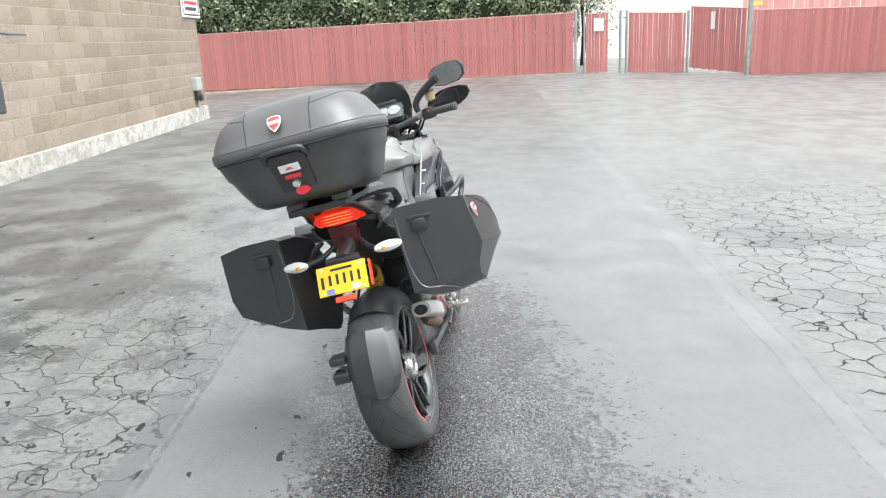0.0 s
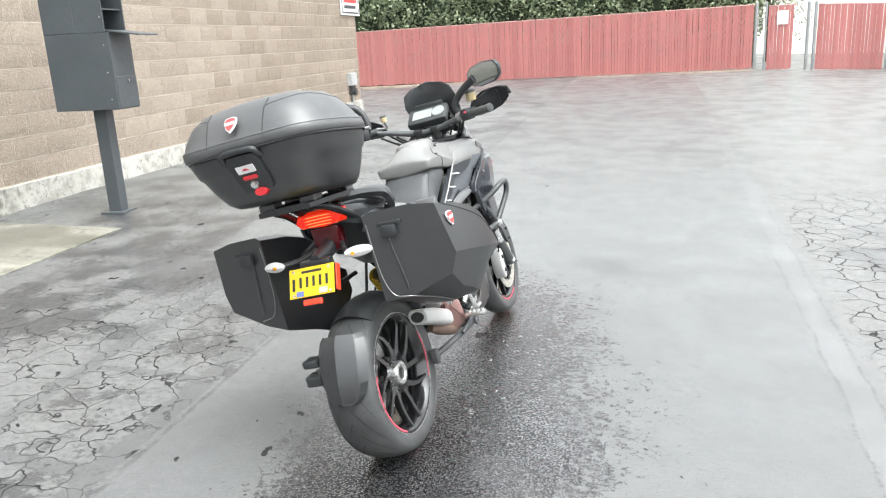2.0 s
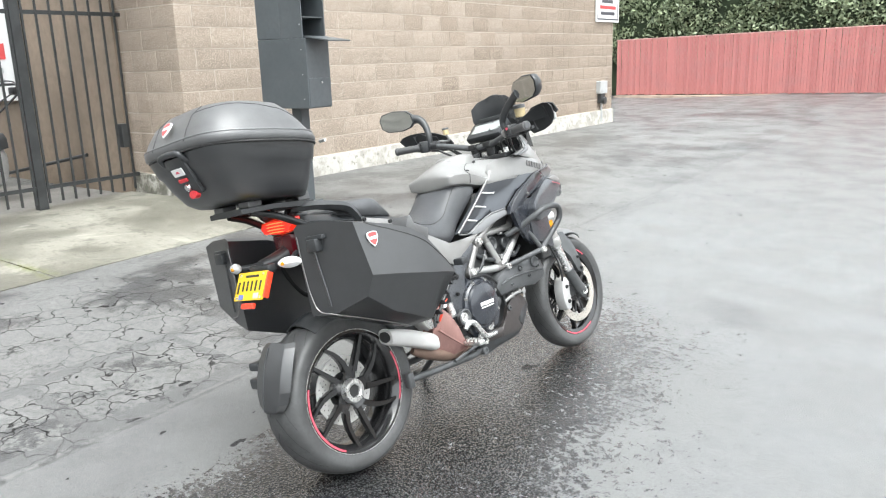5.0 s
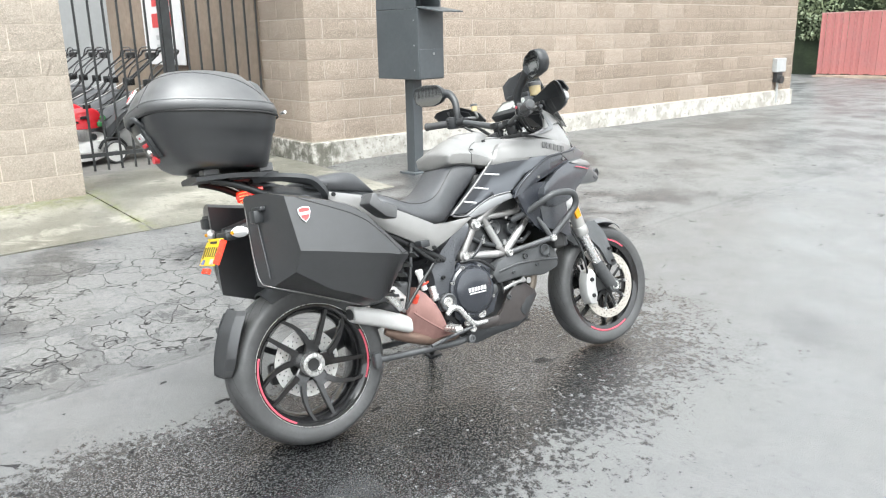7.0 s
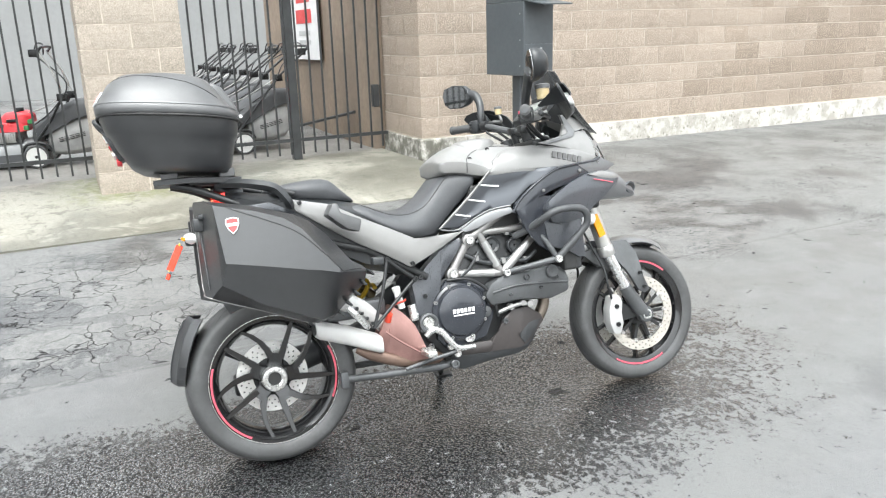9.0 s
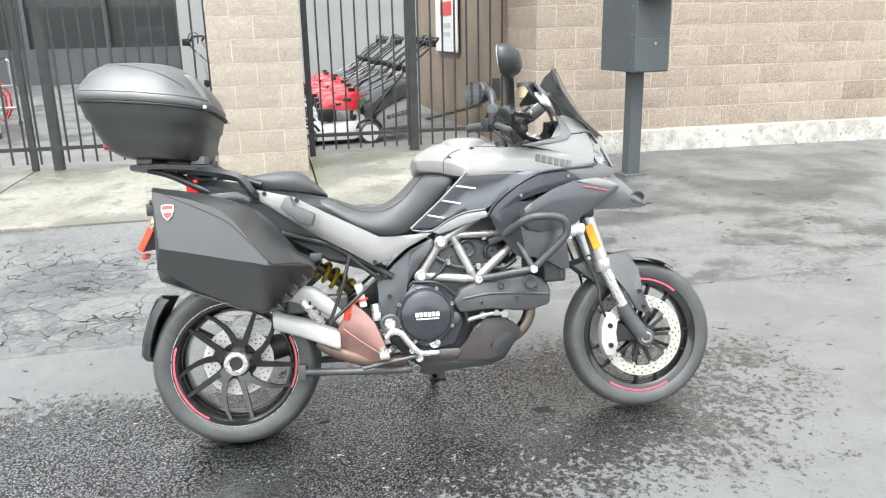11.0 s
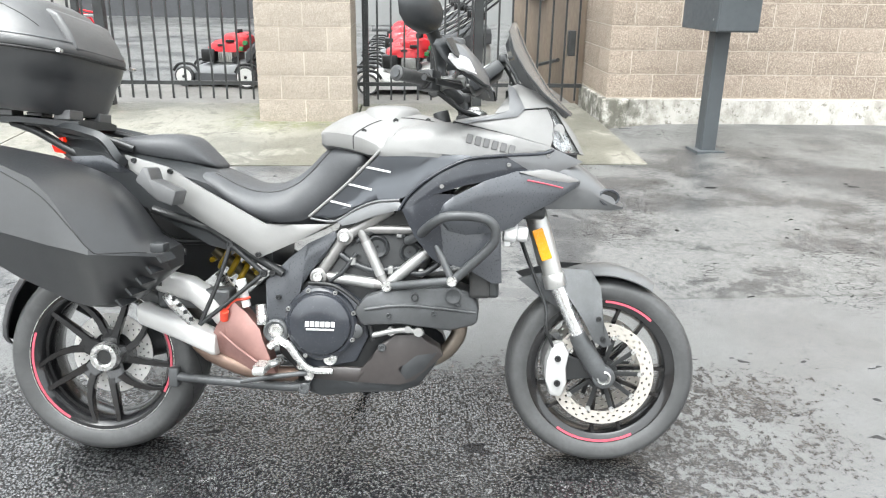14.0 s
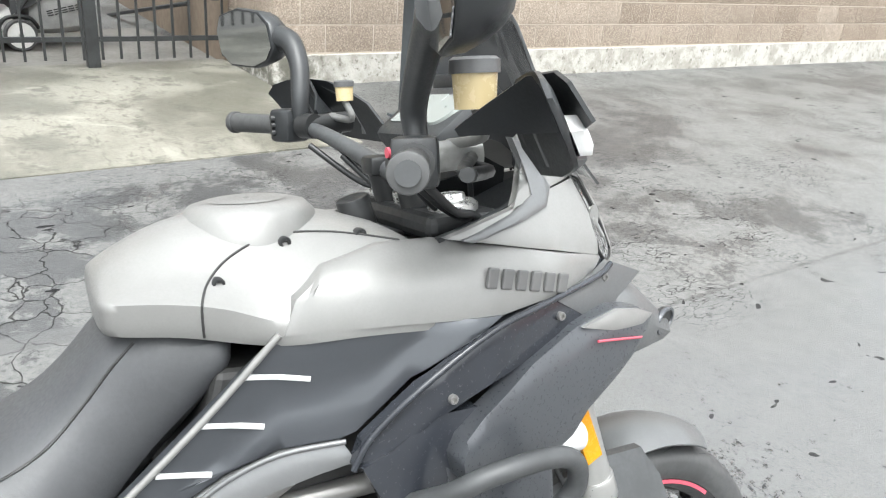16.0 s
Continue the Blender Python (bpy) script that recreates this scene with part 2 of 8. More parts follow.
    # standing water between the stones
    k.put(mul(add(mul(open_stone, 0.95), k.ramp(blot, 0.42, 0.62, 0.0, 0.30)), inv(hole)), k.p.inputs["Coat Weight"])
    k.p.inputs["Coat IOR"].default_value = 2.15
    k.put(k.ramp(fine, 0.3, 0.7, 0.04, 0.11), k.p.inputs["Coat Roughness"])
    k.put(k.bump(add(tall, mul(k.noise(55, 3, 0.6, at), 1.1)), 0.17, 0.009), k.p.inputs["Coat Normal"])
    return k.done(base, rough, n)


ASPHALT = asphalt_material()


def apron_material():
    k = Nodes("stained_concrete_slab", 0.6)
    at = k.world()
    blot = k.noise(1.3, 6, 0.62, at)
    fine = k.noise(45, 6, 0.7, at)
    c = k.mix(k.ramp(blot, 0.42, 0.58), (0.235, 0.224, 0.192), (0.120, 0.115, 0.095))
    c = k.mix(k.ramp(fine, 0.35, 0.75, 0.0, 0.5), c, (0.10, 0.098, 0.083))
    c = k.mix(k.ramp(k.noise(5.0, 8, 0.75, at), 0.52, 0.62, 0.0, 0.75), c, (0.080, 0.078, 0.064))
    c = k.mix(k.ramp(k.noise(16, 6, 0.7, k.scaled(at, 0.5, 1.3, 1)), 0.55, 0.66, 0.0, 0.6), c, (0.075, 0.074, 0.060))
    c = k.mix(k.ramp(k.noise(2.4, 6, 0.7, at, 0.5), 0.58, 0.66, 0.0, 0.6), c, (0.30, 0.29, 0.25))
    x, y = k.axis(at, 0), k.axis(at, 1)
    by = k.math("MULTIPLY", k.ramp(k.math("ABSOLUTE", k.math("SUBTRACT", y, 2.75)), 0.9, 0.25), k.ramp(x, -4.2, -4.7))
    crack = k.ramp(k.math("ABSOLUTE", k.math("SUBTRACT", y, 3.25)), 0.09, 0.01)
    moss = k.math("MULTIPLY", k.math("MAXIMUM", by, crack), k.ramp(k.noise(14, 5, 0.7, at), 0.42, 0.58))
    c = k.mix(k.math("MULTIPLY", moss, 0.8), c, (0.105, 0.115, 0.035))
    return k.done(c, k.ramp(blot, 0.3, 0.7, 0.62, 0.36), k.bump(fine, 0.5, 0.006))


APRON = apron_material()
INNER_FLOOR = surface("yard_concrete", (0.17, 0.163, 0.152), 0.6, grain=30, vary=0.2)
KERB = surface("kerb_concrete", (0.30, 0.24, 0.19), 0.9, grain=30, vary=0.3, relief=0.3)
BLACK_IRON = surface("black_painted_iron", (0.028, 0.030, 0.031), 0.4, 0.0, 80, 0.3)
GREY_BOX = surface("dark_grey_painted_steel", (0.062, 0.070, 0.076), 0.42, 0.0, 25, 0.12)
GALV = surface("galvanised_steel", (0.36, 0.37, 0.37), 0.4, 0.7, 60, 0.15)
WIRE = surface("chain_link_wire", (0.46, 0.26, 0.24), 0.5, 0.3, 90, 0.2)
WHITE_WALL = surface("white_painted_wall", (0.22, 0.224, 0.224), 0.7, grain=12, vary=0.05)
CREAM_WALL = surface("cream_painted_siding", (0.72, 0.70, 0.64), 0.7, grain=12, vary=0.06)
BROWN_WALL = surface("brown_painted_panel", (0.20, 0.155, 0.115), 0.7, grain=14, vary=0.18)
DARK_WALL = surface("dark_grey_shutter", (0.055, 0.057, 0.062), 0.6, grain=14, vary=0.15)
SIGN_WHITE = surface("white_sign_panel", (0.62, 0.62, 0.62), 0.5, grain=30, vary=0.04)
SIGN_RED = surface("red_sign_print", (0.52, 0.05, 0.05), 0.5, grain=30, vary=0.08)
SIGN_DARK = surface("dark_sign_print", (0.05, 0.05, 0.06), 0.5, grain=30, vary=0.08)
OUTLET = surface("grey_junction_box", (0.42, 0.43, 0.43), 0.45, 0.2, 50, 0.12)


def slat_material(name, a, b):
    k = Nodes(name, 0.6)
    c = k.mix(k.random(), a, b)
    c = k.mix(k.ramp(k.noise(3, 4, 0.6, k.world()), 0.45, 0.7, 0.0, 0.5), c, tuple(v * 0.8 + 0.06 for v in a))
    return k.done(c, 0.6, k.bump(k.noise(40, 3), 0.1, 0.004))


RED_SLAT = slat_material("red_plastic_slat", (0.36, 0.125, 0.118), (0.46, 0.175, 0.162))
PINK_SLAT = slat_material("faded_red_slat", (0.50, 0.24, 0.22), (0.60, 0.32, 0.29))


def leaf_material(name, a, b):
    k = Nodes(name, 0.45)
    c = k.mix(k.island(), a, b)
    return k.done(c, 0.45)


LEAF = leaf_material("hedge_leaf", (0.100, 0.130, 0.075), (0.27, 0.315, 0.185))
# near black: the tree's wood, and painted shade inside the hedge
LEAF_CORE = surface("twigs_and_hedge_shade", (0.016, 0.026, 0.010), 0.9, grain=20, vary=0.4)


from mathutils.bvhtree import BVHTree


# ---- mesh helpers ----
def part(name, bm, material, parent=None, label="", smooth=None, m=None):
    """Links a bmesh as one mesh object, under a thing or part if one is given. smooth: the angle above which edges stay sharp."""
    me = bpy.data.meshes.new(name)
    bmesh.ops.recalc_face_normals(bm, faces=bm.faces)
    if smooth:
        for f in bm.faces:
            f.smooth = True
        for e in bm.edges:
            if len(e.link_faces) == 2 and e.calc_face_angle(0) > radians(smooth):
                e.smooth = False
    bm.to_mesh(me)
    bm.free()
    me.materials.append(material)
    ob = new(name, me)
    if parent is not None:
        ob.parent = parent
    if m is not None:
        ob.matrix_basis = m
    if label:
        tagged(ob, label)
    return ob


def empty(name, m=None, **tags):
    ob = new(name)
    ob.empty_display_size = 0.1
    if m is not None:
        ob.matrix_basis = m
    return tagged(ob, **tags)


def merge(*bms):
    """Joins bmeshes into the first."""
    out = bms[0]
    for b in bms[1:]:
        me = bpy.data.meshes.new("tmp")
        b.to_mesh(me)
        out.from_mesh(me)
        bpy.data.meshes.remove(me)
        b.free()
    return out


def moved(bm, m):
    bmesh.ops.transform(bm, matrix=m, verts=bm.verts)
    return bm


def bevel(bm, width, segments=2, angle=30):
    edges = [e for e in bm.edges if len(e.link_faces) == 2 and e.calc_face_angle(0) > radians(angle)]
    bmesh.ops.bevel(bm, geom=edges, offset=width, segments=segments, profile=0.5, affect="EDGES", clamp_overlap=True)
    return bm


def box(lo, hi, r=0.0, seg=2):
    bm = bmesh.new()
    bmesh.ops.create_cube(bm, size=1.0)
    c = [(a + b) / 2 for a, b in zip(lo, hi)]
    s = [b - a for a, b in zip(lo, hi)]
    bmesh.ops.transform(bm, matrix=Matrix.Translation(c) @ Matrix.Diagonal((*s, 1)), verts=bm.verts)
    if r:
        bevel(bm, r, seg)
    return bm


def cyl(a, b, r, r2=None, n=20, bev=0.0):
    """A cylinder or cone from point a to point b."""
    a, b = Vector(a), Vector(b)
    bm = bmesh.new()
    bmesh.ops.create_cone(bm, cap_ends=True, segments=n, radius1=r, radius2=r if r2 is None else r2, depth=(b - a).length)
    turn = (b - a).to_track_quat("Z", "Y").to_matrix().to_4x4()
    bmesh.ops.transform(bm, matrix=Matrix.Translation((a + b) / 2) @ turn, verts=bm.verts)
    if bev:
        bevel(bm, bev, 2, 60)
    return bm


def smooth_path(points, steps=6, closed=False):
    """A Catmull-Rom curve through the points."""
    p = [Vector(q) for q in points]
    out = []
    n = len(p)
    for i in range(n if closed else n - 1):
        if closed:
            a, b, c, d = p[i - 1], p[i], p[(i + 1) % n], p[(i + 2) % n]
        else:
            a, b, c, d = p[max(i - 1, 0)], p[i], p[i + 1], p[min(i + 2, n - 1)]
        for s in range(steps):
            t = s / steps
            out.append(0.5 * (2 * b + (c - a) * t + (2 * a - 5 * b + 4 * c - d) * t * t + (3 * b - a - 3 * c + d) * t ** 3))
    if not closed:
        out.append(p[-1])
    return out


def tube(points, r, n=10, steps=6, closed=False, straight=False):
    """A round bar along a smooth path. r: a radius, or one for each point."""
    path = [Vector(q) for q in points] if straight else smooth_path(points, steps, closed)
    bm = bmesh.new()
    rings, up = [], None
    m = len(path)
    for i, q in enumerate(path):
        d = (path[(i + 1) % m] - path[i - 1]) if closed else (path[min(i + 1, m - 1)] - path[max(i - 1, 0)])
        d.normalize()
        if up is None:
            up = Vector((0, 0, 1)) if abs(d.z) < 0.9 else Vector((1, 0, 0))
        side = d.cross(up).normalized()
        up = side.cross(d).normalized()
        if isinstance(r, (tuple, list)):
            f = i / (m - 1) * (len(r) - 1)
            j = min(int(f), len(r) - 2)
            rad = r[j] + (r[j + 1] - r[j]) * (f - j)
        else:
            rad = r
        rings.append([bm.verts.new(q + rad * (math.cos(2 * math.pi * k / n) * side + math.sin(2 * math.pi * k / n) * up)) for k in range(n)])
    for i in range(m if closed else m - 1):
        a, b = rings[i], rings[(i + 1) % m]
        for k in range(n):
            bm.faces.new((a[k], a[(k + 1) % n], b[(k + 1) % n], b[k]))
    if not closed:
        bm.faces.new(rings[0][::-1])
        bm.faces.new(rings[-1])
    return bm


def loft(sections, cap=True, closed=True):
    """A skin over rings of equal count."""
    bm = bmesh.new()
    rings = [[bm.verts.new(q) for q in s] for s in sections]
    n = len(rings[0])
    for a, b in zip(rings, rings[1:]):
        for k in range(n if closed else n - 1):
            bm.faces.new((a[k], a[(k + 1) % n], b[(k + 1) % n], b[k]))
    if cap and closed:
        bm.faces.new(rings[0][::-1])
        bm.faces.new(rings[-1])
    return bm


def slab(outline, axis, lo, hi, r=0.0, seg=2):
    """A plate: an outline in the plane across an axis (x: y, z; y: x, z; z: x, y), from lo to hi along it, with rounded edges."""
    def at(u, v, w):
        return {"x": (w, u, v), "y": (u, w, v), "z": (u, v, w)}[axis]
    bm = loft([[at(u, v, lo) for u, v in outline], [at(u, v, hi) for u, v in outline]])
    bmesh.ops.recalc_face_normals(bm, faces=bm.faces)
    if r:
        caps = [e for e in bm.edges if len(e.link_faces) == 2 and max(len(f.verts) for f in e.link_faces) == len(outline) and len(outline) > 4 or e.calc_face_angle(0) > radians(50)]
        bmesh.ops.bevel(bm, geom=caps, offset=r, segments=seg, profile=0.5, affect="EDGES", clamp_overlap=True)
    return bm


def lathe(profile, axis="x", n=48, at=(0, 0, 0)):
    """A turned body: a profile of (along, radius) round an axis; the profile is closed if its first and last points are off the axis."""
    rings = []
    for w, r in profile:
        ring = []
        for k in range(n):
            c, s = r * math.cos(2 * math.pi * k / n), r * math.sin(2 * math.pi * k / n)
            ring.append({"x": (w, c, s), "y": (c, w, s), "z": (c, s, w)}[axis])
        rings.append(ring)
    bm = loft(rings + [rings[0]], cap=False)
    bmesh.ops.remove_doubles(bm, verts=bm.verts, dist=1e-6)
    return moved(bm, Matrix.Translation(at))


def sheet(grid, thick):
    """A curved panel with thickness from a grid of points."""
    bm = bmesh.new()
    v = [[bm.verts.new(q) for q in row] for row in grid]
    for a, b in zip(v, v[1:]):
        for k in range(len(a) - 1):
            bm.faces.new((a[k], a[k + 1], b[k + 1], b[k]))
    bmesh.ops.recalc_face_normals(bm, faces=bm.faces)
    bmesh.ops.solidify(bm, geom=bm.faces, thickness=thick)
    return bm


def pressed(points, ob, lift=0.0):
    """The points laid on the surface of an object, in its own space, lifted a little."""
    tree = BVHTree.FromObject(ob, bpy.context.evaluated_depsgraph_get())
    out = []
    for q in smooth_path(points, 6):
        at, normal, _, _ = tree.find_nearest(q)
        out.append(tuple(at + normal * lift))
    return out




# ---- ground ----
FALL = ((-60, 0.9), (-8.0, 0.30), (-4.75, 0.222), (-3.7, 0.20), (-1.55, 0.105), (-0.73, 0.046), (-0.3, 0.018), (0.67, -0.02), (1.64, -0.06), (4.4, -0.19), (10, -0.43), (60, -0.9))


def ground_z(x, y):
    """The height of the yard: it rises gently towards the building and the far fence."""
    for (a, za), (b, zb) in zip(FALL, FALL[1:]):
        if x <= b:
            z = za + (zb - za) * (max(x, a) - a) / (b - a)
            break
    else:
        z = FALL[-1][1]
    along = 0.014 * (min(max(y, -5), 7) - 3) + 0.0055 * (min(max(y, 7), 32) - 7)
    return z + along + (min(max(y, -12), 32) - 3) * 0.0023 * min(max(x, -8), 4.4)


def spaced(stops):
    out = []
    for a, b, n in stops:
        out += [a + (b - a) * i / n for i in range(n)]
    return out + [stops[-1][1]]


def build_ground():
    xs = spaced(((-900, -60, 3), (-60, -8, 6), (-8, 5, 26), (5, 60, 8), (60, 900, 3)))
    ys = spaced(((-900, -14, 4), (-14, 10, 30), (10, 32, 14), (32, 900, 5)))
    bm = bmesh.new()
    v = [[bm.verts.new((x, y, ground_z(x, y) - (0.06 if x < -3.6 and y < 5.3 else 0))) for x in xs] for y in ys]
    for a, b in zip(v, v[1:]):
        for k in range(len(xs) - 1):
            bm.faces.new((a[k], a[k + 1], b[k + 1], b[k]))
    ob = part("ground", bm, ASPHALT, smooth=60)
    return tagged(ob, "patched grey asphalt yard, wet, cracked and stained", "asphalt", kind="structure")


build_ground()

APRON_Y = (-9.0, -3.6, 0.6, 3.25, 5.42)


def build_apron():
    """The concrete apron before the gates, cast in bays with open joints, and the yard floor behind."""
    base = empty("pavement", Matrix(), label="weathered concrete apron in front of the iron gates, mossy joints", category="pavement", kind="structure")
    for a, b in zip(APRON_Y, APRON_Y[1:]):
        for lo, hi in ((-5.75, -3.27),):
            y0, y1 = a + 0.008, b - 0.008
            bm = bmesh.new()
            n = 6
            top, low = [], []
            for i in range(n + 1):
                x = lo + (hi - lo) * i / n
                for y in (y0, y1):
                    z = ground_z(-3.27, 3) + 0.006 + (0.228 - ground_z(-3.27, 3)) * min(1, (hi - x) / 1.5) + (0.02 if y > 5 else 0)
                    top.append(bm.verts.new((x, y, z)))
                    low.append(bm.verts.new((x, y, -0.1)))
            for i in range(n):
                bm.faces.new((top[2 * i], top[2 * i + 2], top[2 * i + 3], top[2 * i + 1]))
                for k in (0, 1):
                    bm.faces.new((top[2 * i + k], top[2 * i + 2 + k], low[2 * i + 2 + k], low[2 * i + k]))
            for i in (0, n):
                bm.faces.new((top[2 * i], top[2 * i + 1], low[2 * i + 1], low[2 * i]))
            part("concrete_slab", bm, APRON, base)
    return base


build_apron()

# ---- block walls ----
COURSE, BLOCK_LONG = 0.2045, 0.409
FOOT = 0.462


def block_mesh(seed, long, high, deep, rough):
    """One split-face block: its face to +x, rough, with worn edges."""
    rng = random.Random(seed)
    nu, nv = 5, 3
    bm = bmesh.new()
    front = []
    for j in range(nv + 1):
        row = []
        for i in range(nu + 1):
            edge = i in (0, nu) or j in (0, nv)
            x = -0.004 * edge + (0 if edge else rng.uniform(-rough, rough))
            row.append(bm.verts.new((x, long * (i / nu - 0.5) + (0 if edge else rng.uniform(-0.02, 0.02)), high * (j / nv - 0.5))))
        front.append(row)
    for a, b in zip(front, front[1:]):
        for i in range(nu):
            bm.faces.new((a[i], a[i + 1], b[i + 1], b[i]))
    ring = front[0] + [r[-1] for r in front[1:]] + front[-1][-2::-1] + [r[0] for r in front[-2:0:-1]]
    back = [bm.verts.new((-deep, v.co.y, v.co.z)) for v in ring]
    for k in range(len(ring)):
        bm.faces.new((ring[k - 1], ring[k], back[k], back[k - 1]))
    bmesh.ops.recalc_face_normals(bm, faces=bm.faces)
    me = bpy.data.meshes.new("block")
    bm.to_mesh(me)
    bm.free()
    return me


JOINT = 0.0095
MESHES = {}


def block_of(long, kind, material):
    key = (round(long, 3), kind, material.name)
    if key not in MESHES:
        MESHES[key] = [block_mesh(s + 31 * kind, long - JOINT, COURSE - JOINT, 0.03, 0.0025) for s in range(5)]
        for me in MESHES[key]:
            me.materials.append(material)
    return random.choice(MESHES[key])


def lay(wall, face, start, length, foot, courses, material, name="block", other=None, since=8.0):
    """Lays running-bond blocks on a wall face. face: the pose whose +x points out of the wall and whose +y runs along it.
    Past since, more and more blocks are of the other material."""
    for c in range(courses):
        z = foot + COURSE * (c + 0.5)
        y = start
        first = True
        while y < start + length - 0.02:
            long = BLOCK_LONG / 2 if first and c % 2 else BLOCK_LONG
            long = min(long, start + length - y)
            first = False
            mixed = other is not None and random.random() < (y - since) / 5
            ob = new(name, block_of(long, 0, other if mixed else material))
            ob.parent = wall
            ob.matrix_basis = face @ pose(0, y + long / 2, z)
            y += long


WALL_X = -4.75
NORTH_END = 15.55
CORNER = 5.46
TOP = 4.6


def build_walls():
    north = part("wall_north", merge(box((-9.6, CORNER + 0.008, 0.2), (WALL_X - 0.0075, NORTH_END, TOP))), MORTAR)
    tagged(north, "tan split-face concrete block wall with pale mortar joints", "wall", kind="structure")
    bm = bmesh.new()
    n = 60
    y0, y1 = CORNER - 0.02, NORTH_END + 0.02
    for i in range(n + 1):
        y = y0 + (y1 - y0) * i / n
        w = 0.006 * math.sin(i * 2.1) + 0.004 * math.sin(i * 5.3)
        bm.verts.new((WALL_X + 0.035 + w, y, -0.2))
        bm.verts.new((WALL_X + 0.03 + w, y, FOOT - 0.012 + 0.4 * w))
        bm.verts.new((WALL_X - 0.05, y, FOOT - 0.004))
    bm.verts.ensure_lookup_table()
    v = bm.verts
    for i in range(n):
        a = 3 * i
        bm.faces.new((v[a], v[a + 3], v[a + 4], v[a + 1]))
        bm.faces.new((v[a + 1], v[a + 4], v[a + 5], v[a + 2]))
    bm.faces.new((v[0], v[1], v[2]))
    bm.faces.new((v[3 * n], v[3 * n + 1], v[3 * n + 2]))
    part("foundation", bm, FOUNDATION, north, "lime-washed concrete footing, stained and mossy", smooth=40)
    part("foundation_return", box((-5.7, CORNER - 0.03, 0.05), (WALL_X + 0.02, CORNER + 0.2, FOOT - 0.012), 0.01), FOUNDATION, north)
    cap = part("foundation_corner", box((WALL_X - 0.02, CORNER - 0.04, 0.05), (WALL_X + 0.055, CORNER + 0.2, FOOT - 0.008), 0.015), FOUNDATION, north, "rough mossy corner block")
    pillar = part("wall_pillar", box((-5.53, 2.4075, 0.0), (WALL_X - 0.0075, 3.2125, TOP)), MORTAR)
    tagged(pillar, "pale split-face block pillar between the two iron gates", "pillar", kind="structure")
    beam = part("wall_beam", box((-5.5, -9.0, 3.3), (WALL_X, CORNER, TOP)), BLOCK_LIGHT)
    tagged(beam, "block beam over the gate openings", "wall", kind="structure")
    return north, pillar


NORTH, PILLAR = build_walls()


# ---- iron gates ----
FENCE_X, FENCE_FOOT = -5.6, 0.30


def build_gate(y0, y1, posts, lean, label):
    """A run of black iron pickets on two rails, with square posts."""
    gate = empty("iron_gate", Matrix.Translation((FENCE_X, y0, FENCE_FOOT)), label=label, category="gate", group="iron gates")
    w = y1 - y0
    for z in (0.15, 1.75, 2.6):
        part("rail", box((-0.018, 0, z - 0.018), (0.018, w, z + 0.018)), BLACK_IRON, gate)
    n = int(w / 0.128)
    me = None
    for i in range(n):
        y = (i + 0.5) * w / n
        if me is None:
            p = part("picket", box((-0.009, -0.009, 0), (0.009, 0.009, 2.85)), BLACK_IRON, gate)
            me = p.data
        else:
            p = new("picket", me)
            p.parent = gate
        p.matrix_basis = Matrix.Translation((0.014, y, random.uniform(-0.006, 0.006)))
    for y, r in posts:
        part("post", box((-r - 0.02, y - y0 - r, -0.10), (r - 0.02, y - y0 + r, 2.95), 0.004), BLACK_IRON, gate)
    return gate


# ---- key-drop box on its post ----
def build_drop_box():
    x, y = -3.71, 6.0
    z0 = ground_z(x, y)
    thing = empty("drop_box", pose(x, y, z0, 0, 0, 4), label="dark grey steel drop box on a square post, hatch open", category="mailbox")
    part("post", box((-0.058, -0.058, -0.05), (0.058, 0.058, 0.93), 0.006), GREY_BOX, thing)
    part("base_plate", box((-0.11, -0.11, -0.02), (0.11, 0.11, 0.008), 0.003), GREY_BOX, thing)
    # the body leans forward a little at its front; the open mouth has walls of its own
    x0, x1, w = -0.325, 0.26, 0.160
    part("body", box((x0, -w, 0.895), (x1, w, 1.52), 0.006), GREY_BOX, thing)
    part("back_chest", box((x0, -w, 1.521), (x0 + 0.29, w, 1.98), 0.006), GREY_BOX, thing)
    part("cheek", box((x0 + 0.29, -w, 1.521), (x1 - 0.03, -w + 0.012, 1.98)), GREY_BOX, thing)
    part("cheek", box((x0 + 0.29, w - 0.012, 1.521), (x1 - 0.03, w, 1.98)), GREY_BOX, thing)
    part("top", box((x0, -w, 1.981), (x1 - 0.03, w, 1.995), 0.003), GREY_BOX, thing)
    part("shelf", box((x0 + 0.3, -w + 0.012, 1.70), (x1 - 0.05, w - 0.012, 1.71)), GREY_BOX, thing)
    flap = moved(box((0.0, -w + 0.006, -0.006), (0.30, w - 0.006, 0.006), 0.002), pose(x1 - 0.03, 0, 1.535, 0, 9, 0))
    part("hatch", flap, GREY_BOX, thing, "open steel hatch")
    door = part("door", box((x1 - 0.002, -w + 0.01, 0.905), (x1 + 0.008, w - 0.01, 1.165), 0.003), GREY_BOX, thing)
    part("lock", cyl((x1 + 0.006, 0.02, 1.125), (x1 + 0.016, 0.02, 1.125), 0.011), GALV, door, "small chrome cam lock")
    for s in (-1, 1):
        for z in (0.98, 1.2, 1.42, 1.64, 1.86):
            part("rivet", cyl((x1 - 0.055, s * w, z), (x1 - 0.055, s * (w + 0.004), z), 0.006, n=8), GALV, thing)
    return thing


